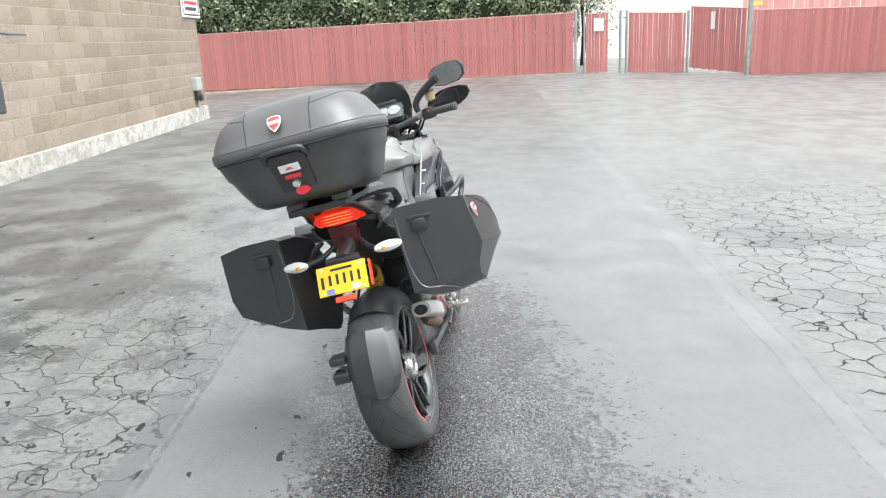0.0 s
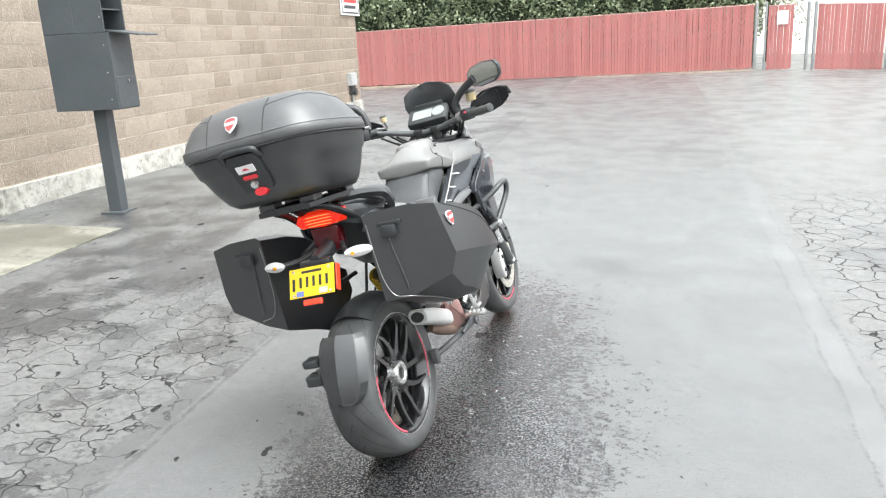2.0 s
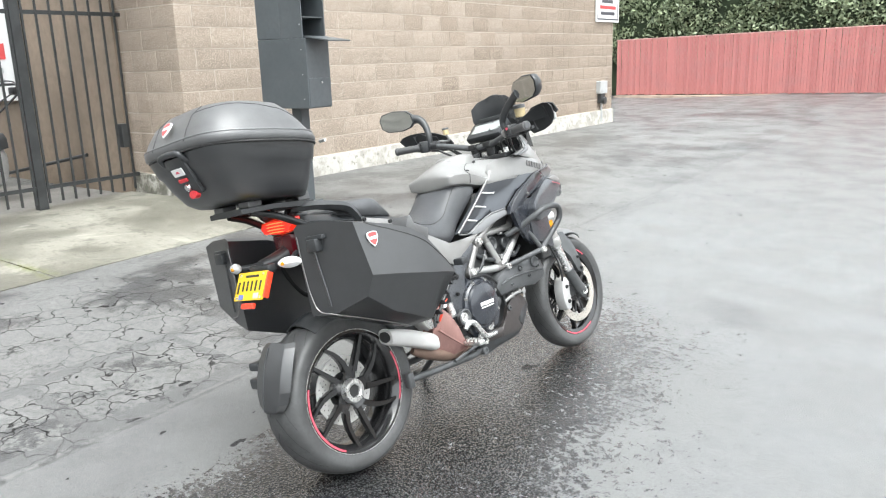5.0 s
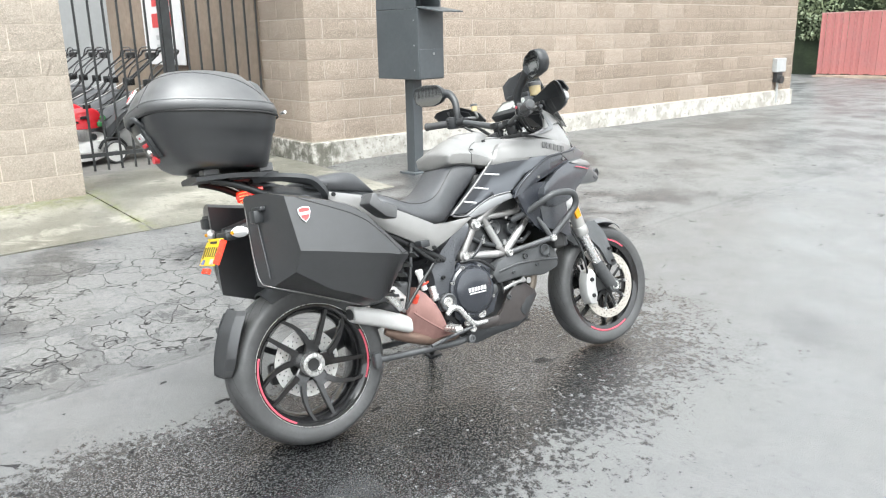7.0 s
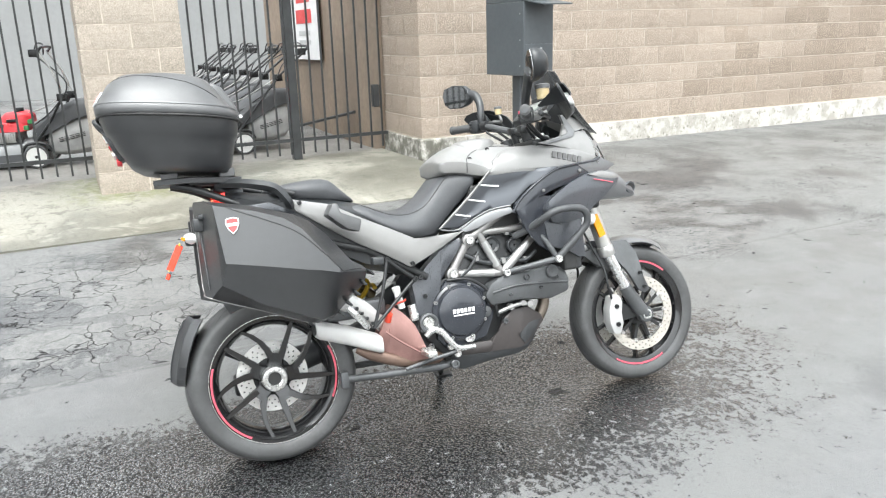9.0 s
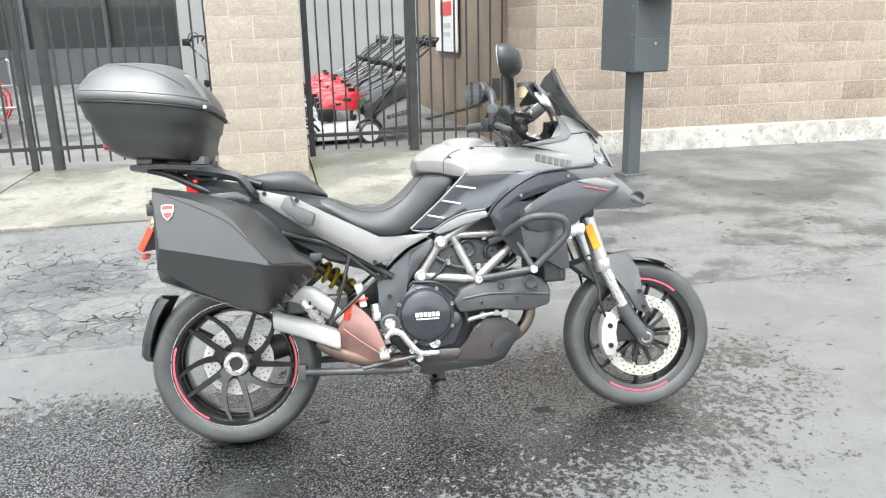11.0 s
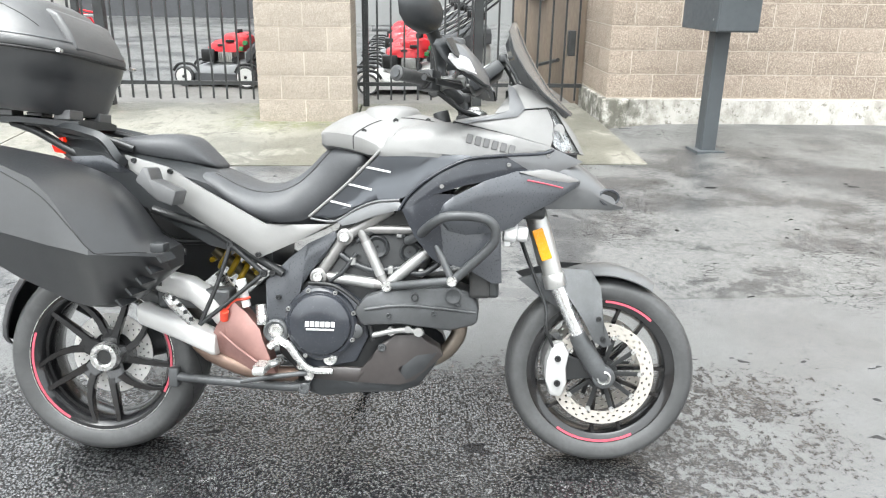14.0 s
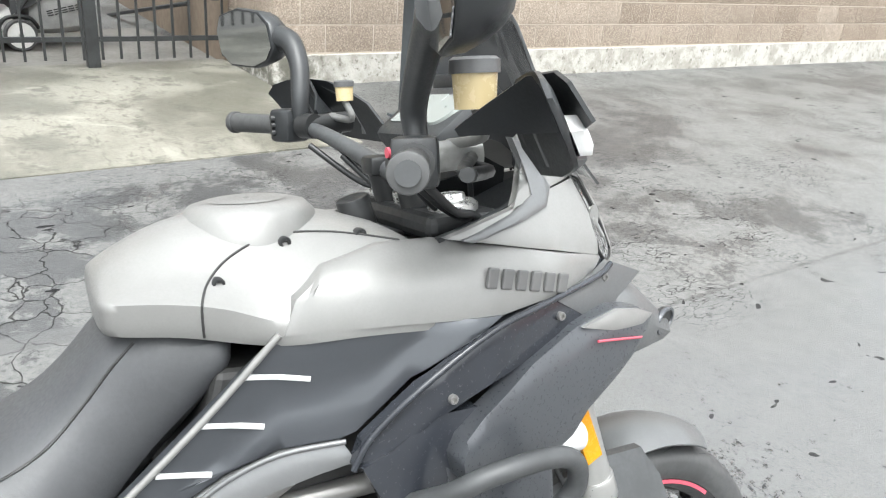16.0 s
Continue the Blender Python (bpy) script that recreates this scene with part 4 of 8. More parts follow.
def build_wheel(name, centre, r, w, rim_r, rim_w, spokes, hub_w):
    wheel = part(name, lathe([(-rim_w, rim_r + 0.004), (-rim_w, rim_r - 0.012), (-rim_w * 0.8, rim_r - 0.030), (-rim_w * 0.3, rim_r - 0.040), (rim_w * 0.3, rim_r - 0.040), (rim_w * 0.8, rim_r - 0.030), (rim_w, rim_r - 0.012), (rim_w, rim_r + 0.004), (rim_w * 0.9, rim_r + 0.006), (-rim_w * 0.9, rim_r + 0.006)], "x", 72), WHEEL, bike, "gloss black alloy wheel", smooth=35, m=Matrix.Translation(centre))
    tyre = part("tyre", tyre_mesh(r, w, rim_r), RUBBER, wheel, smooth=60)
    part("hub", lathe([(-hub_w, 0.018), (-hub_w, 0.036), (-hub_w * 0.4, 0.042), (hub_w * 0.4, 0.050), (hub_w, 0.046), (hub_w, 0.018)], "x", 32), WHEEL, wheel, smooth=40)
    return wheel


def spoke_mesh(pairs, w0, w1, x_out, r0, r1):
    """One forked spoke between hub and rim."""
    out = bmesh.new()
    for a_in, a_out in pairs:
        rings = []
        for i in range(5):
            f = i / 4
            rr = r0 + (r1 - r0) * f
            a = radians(a_in + (a_out - a_in) * f)
            half = (w0 + (w1 - w0) * f) / 2
            d = Vector((0, math.cos(a), math.sin(a)))
            n = Vector((0, -math.sin(a), math.cos(a)))
            x1 = x_out[0] + (x_out[1] - x_out[0]) * f
            deep = 0.030 - 0.006 * f
            p = d * rr
            rings.append([tuple(p - n * half + Vector((x1 - 0.006, 0, 0))), tuple(p - n * half * 0.8 + Vector((x1, 0, 0))), tuple(p + n * half * 0.8 + Vector((x1, 0, 0))), tuple(p + n * half + Vector((x1 - 0.006, 0, 0))), tuple(p + n * half * 0.7 + Vector((x1 - deep, 0, 0))), tuple(p - n * half * 0.7 + Vector((x1 - deep, 0, 0)))])
        out = merge(out, loft(rings))
    return out


def build_rear_wheel():
    wheel = build_wheel("rear_wheel", (0, 0, 0.311), 0.305, 0.095, 0.228, 0.085, 5, 0.05)
    tread_grooves(0.305, 0.095, 18, wheel, 0.228)
    for i in range(5):
        base = 72 * i + 3
        fork = merge(spoke_mesh(((base + 4, base + 4),), 0.062, 0.052, (0.050, 0.062), 0.036, 0.090), spoke_mesh(((base - 9, base - 8),), 0.026, 0.015, (0.061, 0.078), 0.072, 0.210), spoke_mesh(((base + 16, base + 43),), 0.028, 0.015, (0.061, 0.078), 0.074, 0.210))
        part("spoke", fork, WHEEL, wheel, smooth=30)
    part("brake_disc", drilled_disc(0.070, 0.128, 0.006, 0.011, (0.088, 0.100, 0.114), 0.0032), SKY_LIT_DISC, wheel, "drilled steel brake disc", smooth=30)
    part("disc_carrier", lathe([(-0.03, 0.03), (-0.03, 0.064), (-0.010, 0.070), (0.005, 0.070), (0.008, 0.03)], "x", 40), BLACK, wheel)
    nut = part("axle_nut", lathe([(0.045, 0.024), (0.045, 0.046), (0.070, 0.046), (0.078, 0.042), (0.079, 0.030), (0.074, 0.024)], "x", 40), ALLOY, wheel, "castellated alloy axle nut", smooth=40)
    for k in range(12):
        a = 2 * math.pi * k / 12
        part("castle", moved(box((0.070, -0.004, -0.003), (0.0800, 0.004, 0.003)), Matrix.Translation((0, 0.034 * math.cos(a), 0.034 * math.sin(a))) @ pose(0, 0, 0, math.degrees(a), 0, 0)), FORK, nut)
    part("hub_bore", cyl((0.040, 0, 0), (0.066, 0, 0), 0.0245, n=24), INK, wheel)
    for a0, a1 in ((-27, 24), (160, 241)):
        part("rim_stripe", arc_band(0.215, 0.222, 0.083, 0.0862, a0, a1), RED, wheel, "red pinstripe")
    part("rim_line", arc_band(0.2265, 0.2285, 0.083, 0.0865, 0, 360, 72), ALLOY, wheel)


def build_front_wheel():
    wheel = build_wheel("front_wheel", (0, 1.534, 0.308), 0.288, 0.060, 0.228, 0.050, 5, 0.045)
    tread_grooves(0.288, 0.060, 20, wheel, 0.228)
    for i in range(10):
        base = 36 * i + 8
        part("spoke", spoke_mesh(((base, base + (6 if i % 2 else -6)),), 0.016, 0.011, (0.030, 0.036), 0.040, 0.205), WHEEL, wheel, smooth=30)
    for s in SIDES:
        m = Matrix.Diagonal((s, 1, 1, 1))
        part("brake_disc", moved(drilled_disc(0.118, 0.156, 0.066, 0.071, (0.126, 0.137, 0.148), 0.0028), m), DISC, wheel, "drilled steel brake disc", smooth=30)
        for k in range(10):
            part("carrier_arm", moved(box((0.060, 0.035, -0.007), (0.066, 0.112, 0.007), 0.002), m @ pose(0, 0, 0, 36 * k, 0, 0)), BLACK, wheel)
        part("disc_carrier", moved(lathe([(0.045, 0.02), (0.045, 0.05), (0.064, 0.05), (0.064, 0.02)], "x", 32), m), BLACK, wheel)
        for k in range(10):
            a = radians(36 * k)
            part("bobbin", moved(cyl((0.058, 0.116 * math.cos(a), 0.116 * math.sin(a)), (0.073, 0.116 * math.cos(a), 0.116 * math.sin(a)), 0.008, n=10), m), ALLOY, wheel)
    part("axle_nut", lathe([(0.06, 0.011), (0.06, 0.021), (0.122, 0.021), (0.125, 0.017), (0.116, 0.011)], "x", 24), ALLOY, wheel, smooth=40)
    for a0, a1 in ((-125, -62), (48, 88)):
        part("rim_stripe", arc_band(0.214, 0.221, 0.048, 0.0512, a0, a1), RED, wheel, "red pinstripe")


build_rear_wheel()
build_front_wheel()


# ---- fork, front mudguard and brakes ----
def build_fork():
    for s in SIDES:
        x = s * 0.099
        leg = part("fork_leg", merge(cyl((x, 1.275, 0.955), (x, 1.383, 0.585), 0.029, n=28), cyl((x, 1.374, 0.615), (x, 1.386, 0.573), 0.033, n=28, bev=0.004)), FORK, bike, "grey anodised fork tube", smooth=40)
        part("slider", cyl((x, 1.380, 0.595), (x, 1.475, 0.395), 0.0215, n=24), CHROME, leg, "polished chrome slider")
        foot = merge(tube([(x, 1.452, 0.435), (x, 1.480, 0.385), (x, 1.515, 0.330), (x, 1.536, 0.305)], [0.025, 0.029, 0.030, 0.026], 16), cyl((x - 0.018, 1.534, 0.308), (x + 0.018, 1.534, 0.308), 0.034, n=20, bev=0.004))
        part("fork_foot", foot, ENGINE, leg, smooth=50)
        refl = slab([(-0.016, -0.047), (0.016, -0.047), (0.016, 0.047), (-0.016, 0.047)], "x", 0.0, 0.010, 0.002)
        m = Matrix.Translation((s * 0.122, 1.338, 0.702)) @ pose(0, 0, 0, 20, 0, s * 4)
        part("reflector", moved(refl, m if s > 0 else m @ Matrix.Diagonal((-1, 1, 1, 1))), AMBER, leg, "amber side reflector")
        part("guard", merge(cyl((0.172, 1.225, 0.742), (0.172, 1.262, 0.737), 0.030, n=20, bev=0.005), cyl((0.172, 1.262, 0.737), (0.172, 1.292, 0.733), 0.022, n=20, bev=0.004), box((0.155, 1.225, 0.70), (0.185, 1.245, 0.74), 0.004)), WHITE_PRINT, bike, "white plastic connector cap", smooth=40) if s > 0 else None
        # radial brake calliper behind the leg
        cal = slab([(1.378, 0.245), (1.362, 0.295), (1.364, 0.350), (1.382, 0.402), (1.413, 0.408), (1.432, 0.378), (1.424, 0.330), (1.428, 0.285), (1.412, 0.242)], "x", 0.050, 0.108, 0.009)
        c = part("brake_caliper", moved(cal, Matrix.Diagonal((s, 1, 1, 1))), CAST, bike, "cast alloy brake calliper", smooth=40)
        for z in (0.285, 0.36):
            bolt((0.108, 1.398, z), 0.010, c, BLACK, s)
            part("bridge", box((min(s * 0.06, s * 0.104), 1.376, z - 0.006), (max(s * 0.06, s * 0.104), 1.418, z + 0.006), 0.003), ALLOY, c)
        part("bracket", moved(slab([(1.42, 0.37), (1.50, 0.345), (1.515, 0.315), (1.50, 0.300), (1.42, 0.29)], "x", 0.082, 0.094, 0.003), Matrix.Diagonal((s, 1, 1, 1))), BLACK, c)
        part("brake_hose", tube([(s * 0.10, 1.385, 0.39), (s * 0.12, 1.36, 0.45), (s * 0.11, 1.355, 0.52), (s * 0.09, 1.30, 0.66), (s * 0.08, 1.25, 0.80)], 0.005, 8), BLACK, bike, smooth=60)
    part("fork_yoke", box((-0.15, 1.235, 0.775), (0.15, 1.345, 0.815), 0.012), BLACK, bike)
    part("top_yoke", box((-0.14, 1.08, 1.035), (0.14, 1.19, 1.07), 0.012), BLACK, bike)
    for s in SIDES:
        part("fork_cap", lathe([(1.03, 0.012), (1.03, 0.034), (1.078, 0.034), (1.083, 0.028), (1.083, 0.018), (1.092, 0.016), (1.092, 0.012)], "z", 28, (s * 0.102, 1.135, 0)), ALLOY, bike, "turned alloy fork cap", smooth=40)
    part("steering_nut", cyl((0, 1.12, 1.06), (0, 1.115, 1.09), 0.022, n=24, bev=0.003), ALLOY, bike)


def build_front_mudguard():
    """The front mudguard hugs the tyre, with side plates down to the fork feet."""
    cx, cz = 1.534, 0.308
    grid = []
    for i in range(19):
        a = radians(60 + (130 - 60) * i / 18)
        f = i / 18
        wide = 0.078 * (1 - 0.35 * max(0, (0.25 - f) / 0.25) ** 1.5)
        row = []
        for j in range(9):
            u = -1 + 2 * j / 8
            r = 0.318 - 0.028 * u * u + 0.012 * math.sin(math.pi * f)
            row.append((wide * u, cx + r * math.cos(a), cz + r * math.sin(a)))
        grid.append(row)
    guard = part("front_mudguard", sheet(grid, 0.004), MIDGREY, bike, "dark grey front mudguard", smooth=50)
    for s in SIDES:
        outline = [(1.395, 0.628), (1.49, 0.625), (1.518, 0.575), (1.520, 0.49), (1.552, 0.412), (1.530, 0.402), (1.500, 0.418), (1.47, 0.475), (1.425, 0.545), (1.40, 0.580)]
        part("side_plate", panel(outline, lambda y, z: 0.085 + 0.045 * min(1, max(0, (0.62 - z) / 0.12)), 0.018, s), ENGINE, guard, smooth=40)
        part("wing", panel([(1.274, 0.594), (1.382, 0.622), (1.415, 0.60), (1.40, 0.545), (1.395, 0.51), (1.335, 0.545)], lambda y, z: 0.082, 0.012, s), ENGINE, guard, smooth=40)
        for y, z in ((1.51, 0.487), (1.525, 0.428)):
            bolt((0.131, y, z), 0.008, guard, BLACK, s)


build_fork()
build_front_mudguard()


# ---- tank, seat and body panels ----
def build_tank():
    st = [
        (0.684, [(0, 1.022), (0.05, 1.020), (0.088, 1.016), (0.112, 1.012), (0.108, 0.978), (0, 0.96)]),
        (0.696, [(0, 1.042), (0.055, 1.036), (0.100, 1.024), (0.132, 1.014), (0.126, 0.976), (0, 0.95)]),
        (0.735, [(0, 1.066), (0.055, 1.056), (0.106, 1.030), (0.148, 1.013), (0.140, 0.973), (0, 0.94)]),
        (0.775, [(0, 1.084), (0.055, 1.071), (0.108, 1.028), (0.156, 1.008), (0.148, 0.968), (0, 0.93)]),
        (0.825, [(0, 1.094), (0.055, 1.079), (0.108, 1.030), (0.162, 0.996), (0.152, 0.952), (0, 0.92)]),
        (0.868, [(0, 1.096), (0.055, 1.081), (0.106, 1.038), (0.174, 0.972), (0.172, 0.946), (0, 0.92)]),
        (0.900, [(0, 1.094), (0.055, 1.079), (0.106, 1.040), (0.184, 0.985), (0.192, 0.948), (0, 0.92)]),
        (0.970, [(0, 1.080), (0.06, 1.071), (0.118, 1.048), (0.194, 1.000), (0.206, 0.950), (0, 0.92)]),
        (1.040, [(0, 1.060), (0.07, 1.056), (0.140, 1.046), (0.206, 1.008), (0.217, 0.945), (0, 0.92)]),
        (1.075, [(0, 1.040), (0.07, 1.040), (0.142, 1.042), (0.208, 1.008), (0.219, 0.945), (0, 0.92)]),
    ]
    tank = soft(part("fuel_tank", hull(st), SILVER, bike, "silver painted fuel tank", smooth=60), 2)
    # the fold that runs round the back of the tank, and the one along its shoulder
    sharpen(tank, 10, {3: 0.75, 7: 0.75, 4: 0.6, 6: 0.6, 2: 0.35, 8: 0.35})
    part("filler_rim", lathe([(1.050, 0.02), (1.050, 0.092), (1.080, 0.086), (1.092, 0.074), (1.0965, 0.058), (1.0970, 0.02)], "z", 40, (0, 0.885, 0)), SILVER, tank, smooth=50)
    part("filler_cap", lathe([(1.086, 0.004), (1.0975, 0.052), (1.0985, 0.048), (1.0990, 0.004)], "z", 36, (0, 0.885, 0)), SILVER, tank, smooth=30)
    for s in SIDES:
        x = lerp_table(((0.86, 0.176), (0.90, 0.190), (0.97, 0.208), (1.05, 0.219), (1.12, 0.226), (1.25, 0.200), (1.34, 0.150), (1.365, 0.132)))
        fall = lerp_table(((0.95, 0.0), (1.01, 0.012), (1.045, 0.05), (1.06, 0.09)))
        outline = [(0.873, 0.960), (0.94, 0.961), (1.013, 0.958), (1.131, 0.951), (1.212, 0.956), (1.325, 0.965), (1.365, 0.979), (1.352, 0.984), (1.259, 1.006), (1.165, 1.028), (1.075, 1.046), (1.0, 1.046), (0.93, 1.03), (0.89, 1.0)]
        side = part("tank_side", panel(outline, lambda y, z: x(y) - fall(z) + 0.003, 0.02, s, 4), SILVER, tank, "silver side panel of the tank", smooth=40)
        # raised maker's lettering as plain blocks
        for i in range(6):
            y = 1.122 + i * 0.0235
            z = 1.0 - i * 0.0055
            part("letter_block", moved(box((0, -0.0085, -0.013), (0.006, 0.0085, 0.013), 0.002), Matrix.Translation((s * (x(y) - fall(z) + 0.003), y, z)) @ pose(0, 0, 0, -13, 0, s * 10) @ Matrix.Diagonal((s, 1, 1, 1))), GREY_PRINT, side)
        shut = pressed(flip([(0.150, 0.790, 0.965), (0.158, 0.790, 1.004), (0.120, 0.806, 1.022), (0.096, 0.840, 1.045), (0.082, 0.900, 1.062), (0.095, 0.970, 1.060), (0.135, 1.040, 1.045)], s), tank, 0.0004)
        part("shut_line", tube(shut, 0.0016, 5, 1), INK, tank, smooth=60)
        for at in ((0.120, 0.816, 1.022), (0.090, 0.905, 1.055), (0.100, 1.000, 1.056)):
            bolt((at[0], at[1], at[2] - 0.004), 0.008, tank, BLACK, s)
        # dark insert with three pale strokes
        # two planes that meet in a diagonal fold: the rear one leans up and back, the upper one hangs under the tank's edge
        xd = lambda y, z: min(0.232, max(0.141 + 0.36 * (y - 0.763) - 0.20 * (z - 0.80), x(y) - 0.006 - 0.16 * max(0, 0.957 - z)) - 0.02 * max(0, 0.76 - y))
        insert = part("side_panel", panel([(0.873, 0.957), (0.660, 0.768), (0.735, 0.763), (0.799, 0.800), (0.858, 0.822), (0.926, 0.828), (0.945, 0.835), (1.013, 0.892), (1.108, 0.943), (1.131, 0.953), (1.0, 0.959)], xd, 0.02, s, 6), INSET, bike, "dark grey knee panel with pale strokes", smooth=60)
        for (y0, z0), (y1, z1) in (((0.828, 0.916), (0.900, 0.903)), ((0.773, 0.867), (0.845, 0.851)), ((0.723, 0.816), (0.783, 0.802))):
            pts = [(s * (xd(y, z) + 0.0005), y, z) for y, z in ((y0, z0), ((y0 + y1) / 2, (z0 + z1) / 2), (y1, z1))]
            part("stroke", tube(pts, 0.0036, 6, 2), WHITE_PRINT, insert, smooth=60)
        edge = [(s * (xd(y, z) + 0.002), y, z) for y, z in ((0.868, 0.962), (0.80, 0.893), (0.74, 0.838), (0.660, 0.769))]
        part("edge_trim", tube(edge, 0.0045, 8, 4), SILVER, insert, smooth=60)
        low = [(s * (xd(y, z) + 0.003), y, z) for y, z in ((0.664, 0.764), (0.735, 0.757), (0.799, 0.795), (0.858, 0.818), (0.93, 0.826))]
        part("lower_trim", tube(low, 0.0035, 8, 4), MIDGREY, insert, smooth=60)
        part("arch", panel([(0.70, 0.768), (0.735, 0.760), (0.799, 0.797), (0.858, 0.820), (0.926, 0.826), (0.94, 0.80), (0.90, 0.79), (0.85, 0.775), (0.80, 0.755), (0.76, 0.745)], lambda y, z: xd(y, z) + 0.002, 0.03, s), MIDGREY, bike, "grey lower tank trim", smooth=40)


def build_seat():
    st = [
        (0.300, [(0, 0.900), (0.08, 0.899), (0.115, 0.890), (0.130, 0.865), (0, 0.85)]),
        (0.365, [(0, 0.908), (0.09, 0.905), (0.135, 0.893), (0.172, 0.845), (0, 0.81)]),
        (0.425, [(0, 0.881), (0.09, 0.877), (0.148, 0.858), (0.188, 0.796), (0, 0.77)]),
        (0.490, [(0, 0.858), (0.09, 0.853), (0.152, 0.830), (0.196, 0.758), (0, 0.73)]),
        (0.556, [(0, 0.862), (0.09, 0.855), (0.150, 0.828), (0.194, 0.740), (0, 0.71)]),
        (0.612, [(0, 0.890), (0.09, 0.880), (0.140, 0.846), (0.172, 0.738), (0, 0.71)]),
        (0.655, [(0, 0.930), (0.09, 0.918), (0.120, 0.882), (0.146, 0.742), (0, 0.71)]),
        (0.690, [(0, 0.966), (0.09, 0.960), (0.116, 0.930), (0.128, 0.772), (0, 0.74)]),
        (0.722, [(0, 0.984), (0.09, 0.982), (0.124, 0.966), (0.132, 0.808), (0, 0.78)]),
        (0.752, [(0, 0.984), (0.10, 0.982), (0.134, 0.970), (0.140, 0.845), (0, 0.80)]),
        (0.800, [(0, 0.965), (0.10, 0.968), (0.142, 0.966), (0.148, 0.896), (0, 0.85)]),
        (0.835, [(0, 0.945), (0.08, 0.948), (0.138, 0.952), (0.150, 0.930), (0, 0.90)]),
    ]
    seat = soft(part("rider_seat", hull(st), SEAT, bike, "dark grey vinyl saddle with a stitched seam", smooth=70), 2)
    for s in SIDES:
        seam = [(s * 0.118, 0.38, 0.902), (s * 0.124, 0.43, 0.870), (s * 0.128, 0.49, 0.845), (s * 0.128, 0.556, 0.842), (s * 0.122, 0.612, 0.862), (s * 0.116, 0.655, 0.902), (s * 0.112, 0.69, 0.938), (s * 0.110, 0.72, 0.963)]
        part("seam", tube(pressed(seam, seat, 0.0006), 0.0018, 6, 1), INK, seat, smooth=60)
    p = [
        (0.030, [(0, 0.985), (0.09, 0.983), (0.120, 0.975), (0.125, 0.955), (0, 0.945)]),
        (0.150, [(0, 1.003), (0.10, 1.000), (0.135, 0.988), (0.142, 0.935), (0, 0.92)]),
        (0.262, [(0, 1.010), (0.09, 1.006), (0.120, 0.988), (0.132, 0.918), (0, 0.90)]),
        (0.290, [(0, 0.992), (0.075, 0.989), (0.104, 0.972), (0.114, 0.915), (0, 0.90)]),
        (0.352, [(0, 0.925), (0.06, 0.924), (0.085, 0.918), (0.090, 0.908), (0, 0.898)]),
        (0.366, [(0, 0.912), (0.05, 0.911), (0.07, 0.909), (0.072, 0.904), (0, 0.895)]),
    ]
    pil = soft(part("pillion_seat", hull(p), SEAT, bike, "dark grey vinyl pillion pad", smooth=60), 1)


